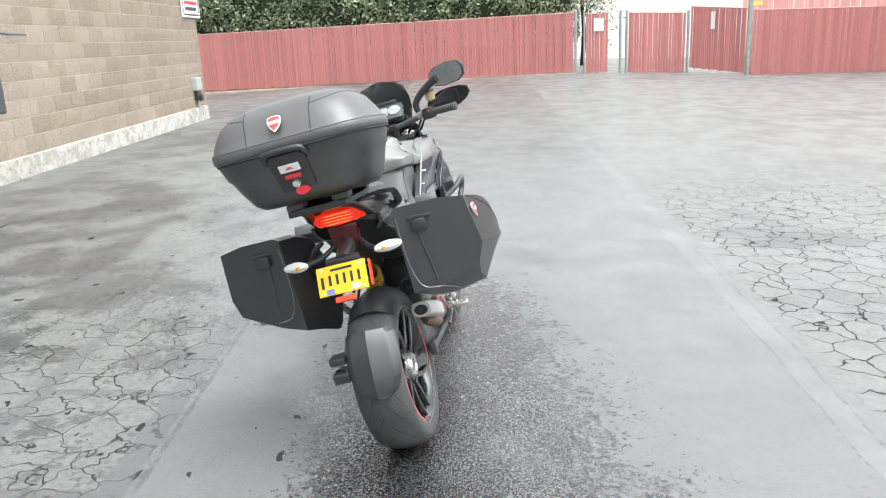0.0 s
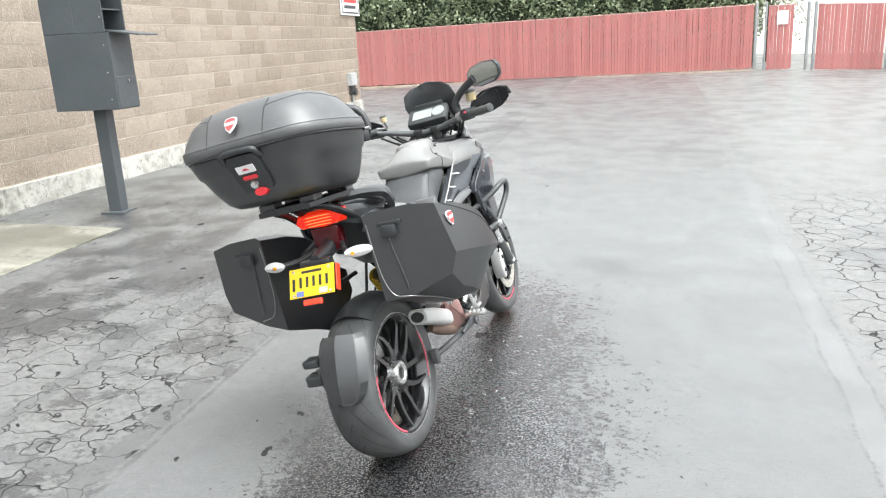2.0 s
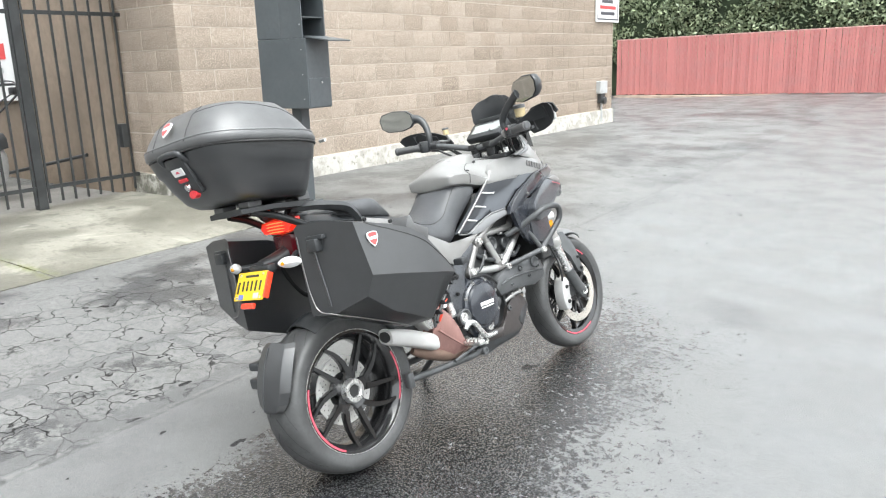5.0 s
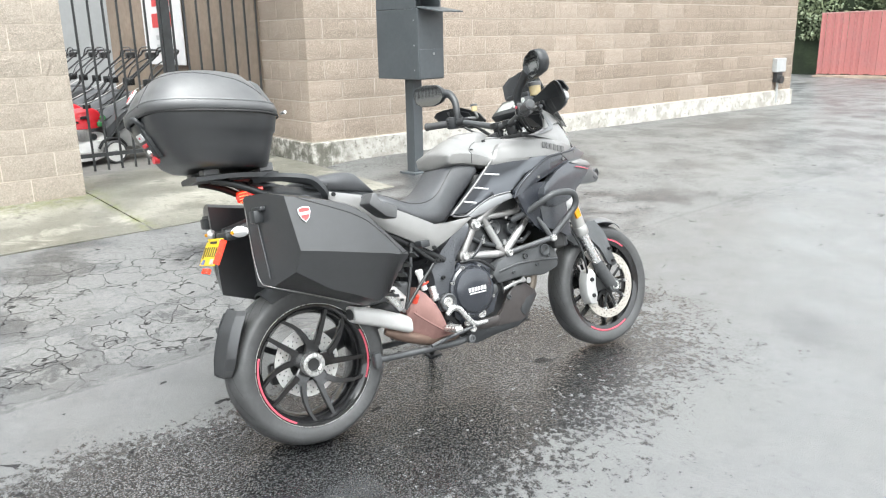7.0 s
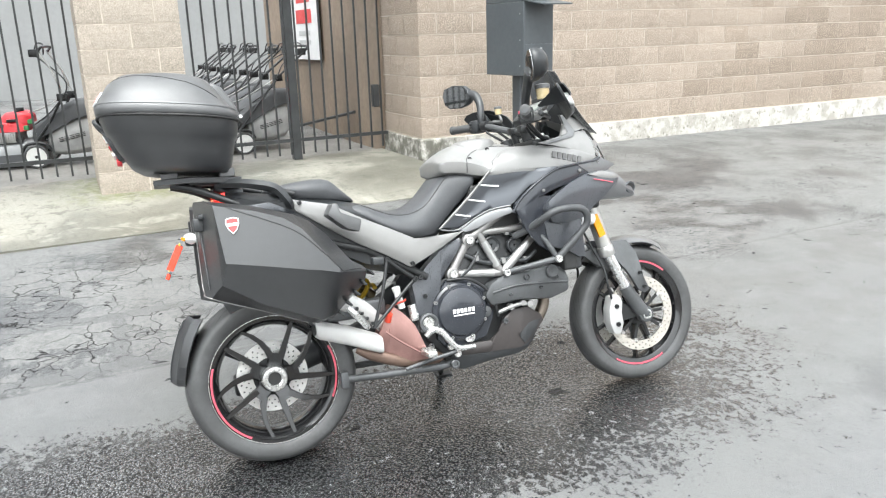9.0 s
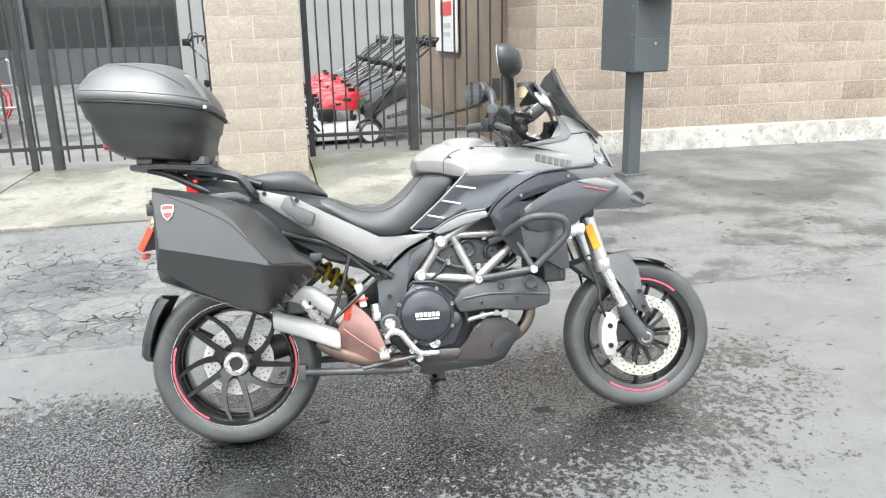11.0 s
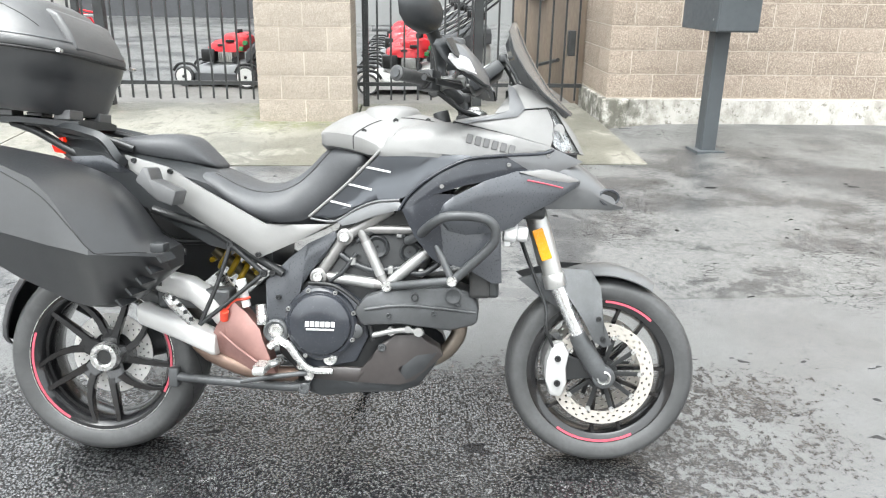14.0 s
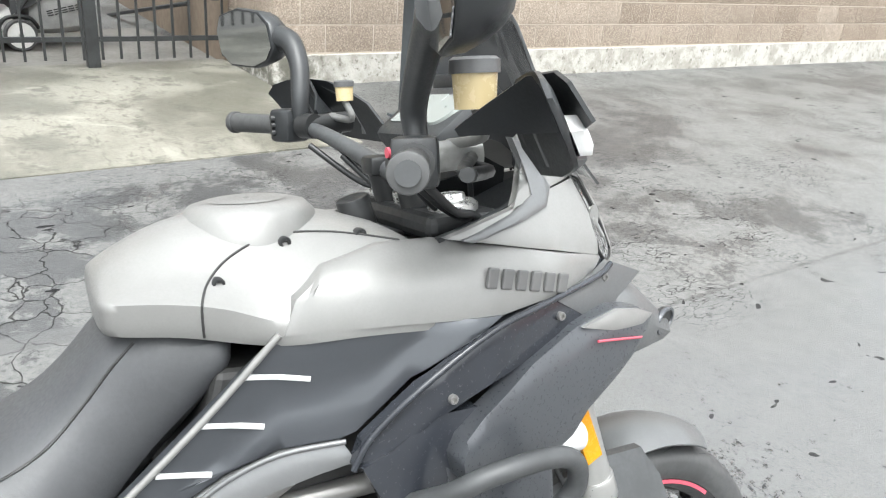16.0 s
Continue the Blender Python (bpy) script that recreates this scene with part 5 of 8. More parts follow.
def build_tail():
    for s in SIDES:
        x = lerp_table(((0.0, 0.135), (0.13, 0.150), (0.30, 0.172), (0.5, 0.188), (0.73, 0.185)))
        upper = [(0.120, 0.938), (0.253, 0.905), (0.364, 0.842), (0.455, 0.795), (0.544, 0.748), (0.590, 0.738), (0.640, 0.748), (0.732, 0.752), (0.643, 0.704), (0.519, 0.647), (0.43, 0.704), (0.35, 0.749), (0.29, 0.786), (0.20, 0.850), (0.135, 0.896)]
        t = part("tail_panel", panel(upper, lambda y, z: x(y) + 0.004 - 0.35 * max(0, 0.895 - 0.55 * max(0, y - 0.13) - z), 0.012, s, 4), SILVER, bike, "silver tail side panel", smooth=40)
        lower = [(0.13, 0.894), (0.20, 0.847), (0.285, 0.786), (0.27, 0.770), (0.10, 0.835), (-0.03, 0.875), (-0.05, 0.93), (0.05, 0.935)]
        part("tail_lower_panel", panel(lower, lambda y, z: x(y) + 0.002 - 0.9 * max(0, 0.90 - 0.52 * max(0, y - 0.2) - z), 0.012, s, 4), DARKGREY, bike, "grey lower tail panel", smooth=40)
        for y, z in ((0.150, 0.922), (0.262, 0.893), (0.523, 0.660)):
            bolt((x(y) + 0.003, y, z), 0.008, t, BLACK, s)
        for (y0, z0), (y1, z1) in (((0.36, 0.735), (0.585, 0.600)), ((0.20, 0.78), (0.40, 0.72))):
            part("subframe_tube", cyl((s * 0.150, y0, z0), (s * 0.150, y1, z1), 0.013, n=14), BLACK, bike)
    tail = hull([
        (-0.105, [(0, 0.990), (0.06, 0.985), (0.085, 0.965), (0.07, 0.935), (0, 0.925)]),
        (-0.03, [(0, 0.985), (0.09, 0.98), (0.125, 0.955), (0.12, 0.90), (0, 0.88)]),
        (0.15, [(0, 0.955), (0.10, 0.95), (0.140, 0.92), (0.14, 0.80), (0, 0.77)]),
        (0.36, [(0, 0.905), (0.10, 0.90), (0.150, 0.86), (0.14, 0.68), (0, 0.66)]),
        (0.55, [(0, 0.83), (0.10, 0.82), (0.150, 0.75), (0.13, 0.63), (0, 0.60)]),
    ])
    part("tail_body", tail, PLASTIC, bike, "black plastic tail underside", smooth=40)
    # tail lamp
    lamp = hull([(-0.130, [(0, 0.984), (0.055, 0.983), (0.084, 0.979), (0.090, 0.960), (0.076, 0.943), (0, 0.936)]), (-0.09, [(0, 0.992), (0.060, 0.991), (0.098, 0.986), (0.104, 0.960), (0.088, 0.938), (0, 0.928)])])
    lit = part("tail_lamp", bevel(lamp, 0.004), TAIL, bike, "lit red tail lamp", smooth=40)
    for z, w in ((0.976, 0.078), (0.965, 0.082), (0.954, 0.080), (0.944, 0.070)):
        part("light_strip", tube([(w * u, -0.130 + 0.004 * u * u, z - 0.002 * u * u) for u in (-1, -0.5, 0, 0.5, 1)], 0.0022, 6, 3), GLOW, lit, "bright lamp strip", smooth=60)
    under = [(-0.055, 0.93), (0.055, 0.93), (0.05, 0.87), (0.042, 0.84), (-0.042, 0.84), (-0.05, 0.87)]
    part("under_tail", moved(slab(under, "y", -0.115, -0.060, 0.006), Matrix.Identity(4)), surface("dark_red_lens", (0.06, 0.004, 0.007), 0.2), bike, "dark red under-tail lens", smooth=40)
    hold = merge(tube([(0, -0.06, 0.87), (0, -0.15, 0.848), (0, -0.225, 0.838)], [0.035, 0.030, 0.022], 10), box((-0.06, -0.238, 0.815), (0.06, -0.200, 0.845), 0.008))
    part("plate_bracket", hold, PLASTIC, bike, smooth=40)
    part("side_stay", tube([(0.05, -0.1, 0.86), (0.09, -0.16, 0.84), (0.14, -0.215, 0.84)], 0.010, 8), PLASTIC, bike, smooth=60)
    part("side_stay", tube([(-0.05, -0.1, 0.86), (-0.09, -0.16, 0.84), (-0.14, -0.215, 0.84)], 0.010, 8), PLASTIC, bike, smooth=60)
    for s in SIDES:
        lens = hull([(-0.05, [(0, 0.006), (0.006, 0), (0, -0.006)]), (-0.03, [(0, 0.016), (0.015, 0), (0, -0.015)]), (0.0, [(0, 0.021), (0.020, 0), (0, -0.020)]), (0.035, [(0, 0.016), (0.016, 0), (0, -0.016)]), (0.06, [(0, 0.008), (0.008, 0), (0, -0.008)])])
        sig = soft(part("turn_signal", moved(lens, Matrix.Translation((s * 0.165, -0.222, 0.842)) @ pose(0, 0, 0, 0, 0, -75 if s > 0 else 75) @ Matrix.Diagonal((1.45, 0.95, 1.55, 1))), SIGN_WHITE, bike, "clear-lensed turn signal", smooth=60), 1)
        part("bulb", cyl((s * 0.15, -0.233, 0.842), (s * 0.16, -0.246, 0.842), 0.006, n=12), AMBER, sig)
    # number plate with its characters as plain bars
    pm = Matrix.Translation((-0.002, -0.280, 0.783)) @ pose(0, 0, 0, -28, 0, 0)
    plate = part("number_plate", moved(slab([(-0.089, -0.051), (0.089, -0.051), (0.089, 0.051), (-0.089, 0.051)], "y", -0.002, 0.002, 0.001), pm), PLATE_YELLOW, bike, "yellow number plate")
    bars = [(-0.076, -0.066, -0.026, 0.016)] + [(-0.048 + i * 0.026, -0.039 + i * 0.026, -0.018, 0.018) for i in range(5)] + [(-0.038, 0.040, 0.031, 0.039)]
    for x0, x1, z0, z1 in bars:
        part("plate_bar", moved(box((x0, -0.0035, z0), (x1, -0.0015, z1)), pm), INK, plate)
    part("sticker", moved(box((-0.06, -0.0038, -0.048), (-0.032, -0.0015, -0.030)), pm), surface("blue_sticker", (0.12, 0.16, 0.42), 0.5), plate)
    part("sticker", moved(box((0.03, -0.0038, -0.046), (0.062, -0.0015, -0.026)), pm), surface("pale_red_sticker", (0.75, 0.42, 0.38), 0.5), plate)
    for x, z in ((-0.07, 0.040), (0.07, 0.040), (-0.07, -0.042), (0.075, -0.042)):
        part("screw", moved(cyl((x, -0.005, z), (x, 0.0, z), 0.005, n=10), pm), ALLOY, plate)
    part("plate_back", moved(box((-0.085, 0.003, -0.045), (0.085, 0.010, 0.048), 0.002), pm), PLASTIC, bike)
    part("reflector", moved(box((-0.036, -0.002, -0.080), (0.036, 0.012, -0.060), 0.003), pm), REFLECT_RED, bike, "red reflector under the plate")
    part("reflector", moved(box((0.100, -0.011, -0.045), (0.106, 0.012, 0.045), 0.002), pm), REFLECT_RED, bike, "red side reflector beside the plate")
    # rear mudguard close behind the tyre
    grid = []
    for y, z, wide in ((-0.262, 0.575, 0.078), (-0.275, 0.560, 0.090), (-0.300, 0.518, 0.097), (-0.320, 0.470, 0.098), (-0.335, 0.420, 0.092), (-0.344, 0.378, 0.074), (-0.346, 0.356, 0.050), (-0.342, 0.346, 0.034)):
        grid.append([(0.010 + wide * u, y + 0.024 * min(abs(u), 0.75) + 0.11 * max(0, abs(u) - 0.75), z - 0.012 * abs(u)) for u in (-1, -0.78, -0.72, -0.35, 0, 0.35, 0.72, 0.78, 1)])
    g = part("rear_mudguard", sheet(grid, 0.005), CASE, bike, "charcoal plastic mudguard hugging the rear tyre", smooth=14)
    part("rib", tube([(0.010, -0.276, 0.562), (0.010, -0.301, 0.518), (0.010, -0.336, 0.420), (0.010, -0.346, 0.352)], 0.0022, 6), PLASTIC, g, smooth=60)
    part("stay", tube([(-0.085, -0.27, 0.45), (-0.135, -0.20, 0.43), (-0.14, -0.08, 0.36), (-0.13, 0.0, 0.32)], 0.012, 10), PLASTIC, g, smooth=60)
    part("bracket", box((-0.150, -0.285, 0.405), (-0.085, -0.225, 0.445), 0.008), PLASTIC, g)
    part("bracket", box((-0.150, -0.275, 0.470), (-0.090, -0.215, 0.500), 0.008), PLASTIC, g)
    hug = []
    for i in range(13):
        a = radians(52 + 64 * i / 12)
        hug.append([(0.088 * u, (0.326 - 0.042 * u * u) * math.cos(a), 0.311 + (0.326 - 0.042 * u * u) * math.sin(a)) for u in (-1, -0.75, -0.4, 0, 0.4, 0.75, 1)])
    part("inner_hugger", sheet(hug, 0.004), PLASTIC, bike, "black inner mudguard over the tyre", smooth=50)


build_tank()
build_seat()
build_tail()


# ---- front fairing, beak, screen and lamps ----
def build_fairing():
    beak = hull([
        (1.300, [(0, 0.985), (0.10, 0.970), (0.160, 0.935), (0.172, 0.880), (0.140, 0.805), (0, 0.80)]),
        (1.400, [(0, 0.970), (0.09, 0.956), (0.138, 0.918), (0.148, 0.872), (0.120, 0.806), (0, 0.80)]),
        (1.480, [(0, 0.918), (0.065, 0.908), (0.112, 0.882), (0.120, 0.850), (0.096, 0.806), (0, 0.80)]),
        (1.545, [(0, 0.852), (0.042, 0.850), (0.082, 0.838), (0.088, 0.820), (0.07, 0.802), (0, 0.797)]),
        (1.584, [(0, 0.820), (0.016, 0.820), (0.034, 0.817), (0.036, 0.810), (0.025, 0.804), (0, 0.802)]),
    ])
    b = part("beak", bevel(beak, 0.006), MIDGREY, bike, "grey pointed beak under the headlamp", smooth=40)
    for s in SIDES:
        m = Matrix.Translation((s * 0.083, 1.530, 0.842)) @ pose(0, 0, 0, 0, s * 12, -s * -27) @ Matrix.Diagonal((s, 1, 1, 1))
        ring = [(0.004, 0.034 * math.cos(a) - 0.3 * 0.020 * math.sin(a), 0.022 * math.sin(a)) for a in (2 * math.pi * k / 14 for k in range(14))]
        part("intake_rim", moved(tube(ring, 0.0045, 6, 2, True), m), DARKGREY, b, smooth=60)
        part("intake", moved(slab([(p[1], p[2]) for p in ring], "x", -0.006, 0.005), m), INK, b)
    for s in SIDES:
        xs = lerp_table(((0.93, 0.215), (1.04, 0.243), (1.13, 0.236), (1.233, 0.206), (1.338, 0.160), (1.45, 0.115)))
        shoulder = [(0.932, 0.800), (0.945, 0.832), (1.013, 0.890), (1.108, 0.941), (1.2, 0.955), (1.325, 0.964), (1.362, 0.976), (1.445, 0.942), (1.36, 0.900), (1.269, 0.905), (1.113, 0.872), (1.03, 0.845), (0.985, 0.810), (0.97, 0.775)]
        sh = part("shoulder_panel", panel(shoulder, lambda y, z: xs(y) - 0.05 * max(0, z - 0.93), 0.016, s, 4), NAVY, bike, "dark gloss shoulder panel", smooth=40)
        ridge = [(s * (xs(y) + 0.004), y, z) for y, z in ((0.930, 0.798), (0.955, 0.838), (1.013, 0.889), (1.108, 0.940), (1.2, 0.954), (1.325, 0.963), (1.36, 0.974))]
        part("shoulder_trim", tube(ridge, 0.0045, 8, 5), NAVY, sh, smooth=60)
        front = [(1.22, 0.956), (1.325, 0.965), (1.362, 0.977), (1.45, 0.942), (1.36, 0.905), (1.30, 0.910)]
        part("cheek_panel", panel(front, lambda y, z: xs(y) + 0.004, 0.012, s), MIDGREY, bike, "grey cheek panel by the headlamp", smooth=40)
        for y, z in ((1.233, 0.930), (1.345, 0.957), (1.05, 0.868)):
            bolt((xs(y) + 0.002, y, z), 0.006, sh, FRAME, s, 0.005)
        # outer wing, sharp along its top
        xp = lambda y, z: 0.292 - 0.25 * (y - 0.99) - 1.6 * max(0, y - 1.33) ** 2 - 0.10 * abs(z - 0.86)
        wing = [(1.050, 0.770), (1.045, 0.798), (1.056, 0.820), (1.084, 0.842), (1.168, 0.885), (1.254, 0.912), (1.338, 0.921), (1.395, 0.908), (1.440, 0.888), (1.436, 0.876), (1.357, 0.826), (1.283, 0.787), (1.253, 0.758), (1.216, 0.745), (1.12, 0.735), (1.07, 0.746)]
        w = part("side_wing", panel(wing, xp, 0.035, s, 5, 0.007), DARKGREY, bike, "dark grey side wing of the fairing", smooth=40)
        top = [(1.262, 0.911), (1.338, 0.9195), (1.393, 0.9065), (1.438, 0.888), (1.402, 0.883), (1.325, 0.893)]
        part("wing_top", panel(top, lambda y, z: xp(y, z) + 0.003, 0.02, s, 3, 0.002), SILVER, w, "pale silver flash on the wing", smooth=40)
        mark = [(s * (xp(y, z) + 0.0065), y, z) for y, z in ((1.285, 0.889), (1.335, 0.880), (1.385, 0.869))]
        part("red_mark", tube(mark, 0.0020, 5, 3), RED, w, "small red model script as a bar", smooth=60)
        # lower cowl and radiator flank
        part("lower_cowl", panel([(0.938, 0.802), (0.97, 0.812), (1.03, 0.848), (1.09, 0.845), (1.12, 0.75), (1.10, 0.66), (1.065, 0.635), (1.02, 0.668), (0.975, 0.725)], lambda y, z: 0.222 + 0.1 * (z - 0.7), 0.02, s), NAVY, bike, "dark lower cowl", smooth=40)
        part("radiator_flank", panel([(1.045, 0.775), (1.215, 0.765), (1.222, 0.598), (1.195, 0.597), (1.130, 0.634), (1.06, 0.655)], lambda y, z: 0.232 - 0.12 * (y - 1.05), 0.018, s), DARKGREY, bike, "grey radiator flank panel", smooth=40)
        # nose side and headlamp
        xn = lerp_table(((1.07, 0.198), (1.20, 0.188), (1.30, 0.160), (1.36, 0.135), (1.41, 0.095), (1.465, 0.03)))
        depth = lambda y, z: xn(y) - 0.62 * max(0, z - (1.055 - 0.24 * (y - 1.08))) ** 1.0 * 0.9
        lower = [(1.074, 1.050), (1.165, 1.030), (1.259, 1.008), (1.353, 0.984), (1.362, 1.0), (1.366, 1.05), (1.345, 1.092), (1.275, 1.085), (1.215, 1.075)]
        n = part("nose_panel", panel(lower, depth, 0.014, s, 4), SILVER, bike, "silver nose panel beside the headlamp", smooth=40)
        inner = [(1.095, 1.046), (1.109, 1.041), (1.183, 1.053), (1.256, 1.066), (1.278, 1.090), (1.262, 1.122), (1.246, 1.150), (1.228, 1.160), (1.234, 1.112), (1.232, 1.084), (1.183, 1.066)]
        part("cockpit_lip", panel(inner, lambda y, z: depth(y, z) + 0.007, 0.016, s, 3), MIDGREY, n, "dark grey lip round the cockpit", smooth=40)
        rim = [(1.190, 1.072), (1.262, 1.094), (1.240, 1.120), (1.232, 1.152), (1.257, 1.163), (1.315, 1.140), (1.374, 1.090), (1.432, 1.022), (1.462, 0.962), (1.447, 0.966), (1.405, 1.030), (1.368, 1.088), (1.345, 1.098), (1.275, 1.088)]
        part("nose_rim", panel(rim, lambda y, z: depth(y, z) + 0.004, 0.014, s, 4), SILVER, bike, "silver upper rim of the nose", smooth=40)
        lamp = [(1.344, 1.096), (1.368, 1.086), (1.405, 1.028), (1.445, 0.968), (1.394, 0.966), (1.357, 0.990), (1.362, 1.05)]
        h = part("headlamp", panel(lamp, lambda y, z: depth(y, z) - 0.012, 0.02, s, 3), ALLOY, bike, "bright headlamp reflector", smooth=30)
        part("lamp_bezel", tube([(s * (depth(y, z) - 0.004), y, z) for y, z in lamp], 0.003, 6, 2, True), INK, h, smooth=60)
        part("reflector_bowl", cyl((s * (depth(1.375, 1.03) - 0.012), 1.375, 1.030), (s * (depth(1.375, 1.03) - 0.004), 1.380, 1.030), 0.016, 0.020, 20), BAND, h, smooth=40)
        part("lamp_divider", tube([(s * (depth(1.36, 1.06) - 0.006), 1.360, 1.062), (s * (depth(1.39, 1.0) - 0.006), 1.395, 1.000)], 0.004, 6), FITTING, h, smooth=60)
        part("lens", panel(lamp, lambda y, z: depth(y, z) - 0.002, 0.004, s, 3), LENS, h, "clear lens", smooth=40)
        part("cockpit_flank", panel([(1.074, 1.048), (1.19, 1.07), (1.26, 1.09), (1.24, 1.12), (1.25, 1.14), (1.32, 1.10), (1.34, 0.99), (1.2, 0.98), (1.08, 1.0)], lambda y, z: depth(y, z) - 0.02, 0.01, s), PLASTIC, bike, "black inner cockpit trim", smooth=40)
    part("nose_core", bevel(hull([(1.20, [(0, 1.02), (0.10, 1.02), (0.12, 0.99), (0.10, 0.90), (0, 0.88)]), (1.36, [(0, 1.10), (0.07, 1.09), (0.10, 1.04), (0.09, 0.93), (0, 0.90)]), (1.44, [(0, 1.02), (0.03, 1.01), (0.045, 0.98), (0.04, 0.93), (0, 0.92)])]), 0.006), PLASTIC, bike, smooth=40)
    # wind screen
    rows = []
    for y, z, w in ((1.250, 1.353, 0.045), (1.254, 1.346, 0.088), (1.266, 1.318, 0.128), (1.290, 1.262, 0.142), (1.323, 1.205, 0.138), (1.360, 1.150, 0.115), (1.396, 1.112, 0.085), (1.425, 1.088, 0.060)):
        rows.append([(w * u, y - 0.040 * u * u * (w / 0.13) ** 2, z - 0.012 * u * u) for u in [-1 + k / 5 for k in range(11)]])
    part("wind_screen", sheet(rows, 0.004), SMOKE, bike, "short smoked wind screen", smooth=60)
    part("screen_brace", merge(box((-0.075, 1.20, 1.225), (0.075, 1.225, 1.25), 0.006), tube([(-0.07, 1.215, 1.24), (-0.085, 1.26, 1.16), (-0.085, 1.27, 1.05)], 0.005, 8), tube([(0.07, 1.215, 1.24), (0.085, 1.26, 1.16), (0.085, 1.27, 1.05)], 0.005, 8)), PLASTIC, bike, smooth=40)
    dm = Matrix.Translation((0.0, 1.165, 1.185)) @ pose(0, 0, 0, -52, 0, 0)
    dash = part("dashboard", moved(box((-0.105, -0.02, -0.055), (0.105, 0.02, 0.055), 0.012), dm), PLASTIC, bike, "black dashboard housing", smooth=40)
    part("display", moved(box((-0.075, -0.0225, -0.030), (0.028, -0.0195, 0.030), 0.001), dm), DASH, dash, "pale display screen")
    part("dial", moved(lathe([(-0.024, 0.002), (-0.024, 0.032), (-0.018, 0.034), (-0.018, 0.002)], "y", 28, (0.062, 0, 0)), dm), DASH, dash, "round pale dial")


def build_crash_bars():
    for s in SIDES:
        pts = [(0.155, 0.950, 0.706), (0.205, 0.985, 0.728), (0.272, 1.025, 0.765), (0.300, 1.070, 0.790), (0.300, 1.150, 0.790), (0.294, 1.190, 0.772), (0.285, 1.200, 0.735), (0.272, 1.180, 0.700), (0.240, 1.10, 0.620), (0.236, 1.083, 0.605)]
        bar = part("crash_bar", tube(flip(pts, s), 0.0135, 12, 5), ENGINE, bike, "dark grey tubular crash bar", smooth=60)
        part("lower_bar", tube(flip([(0.172, 0.900, 0.575), (0.21, 1.0, 0.592), (0.236, 1.083, 0.606)], s), 0.012, 12, 4), ENGINE, bar, smooth=60)
        part("inner_bar", tube(flip([(0.20, 1.02, 0.73), (0.225, 1.055, 0.665), (0.236, 1.083, 0.606)], s), 0.011, 10, 4), ENGINE, bar, smooth=60)
        for at in ((0.246, 1.083, 0.605), (0.178, 0.893, 0.574)):
            bolt(at, 0.015, bar, ALLOY, s, 0.012)


build_fairing()
build_crash_bars()


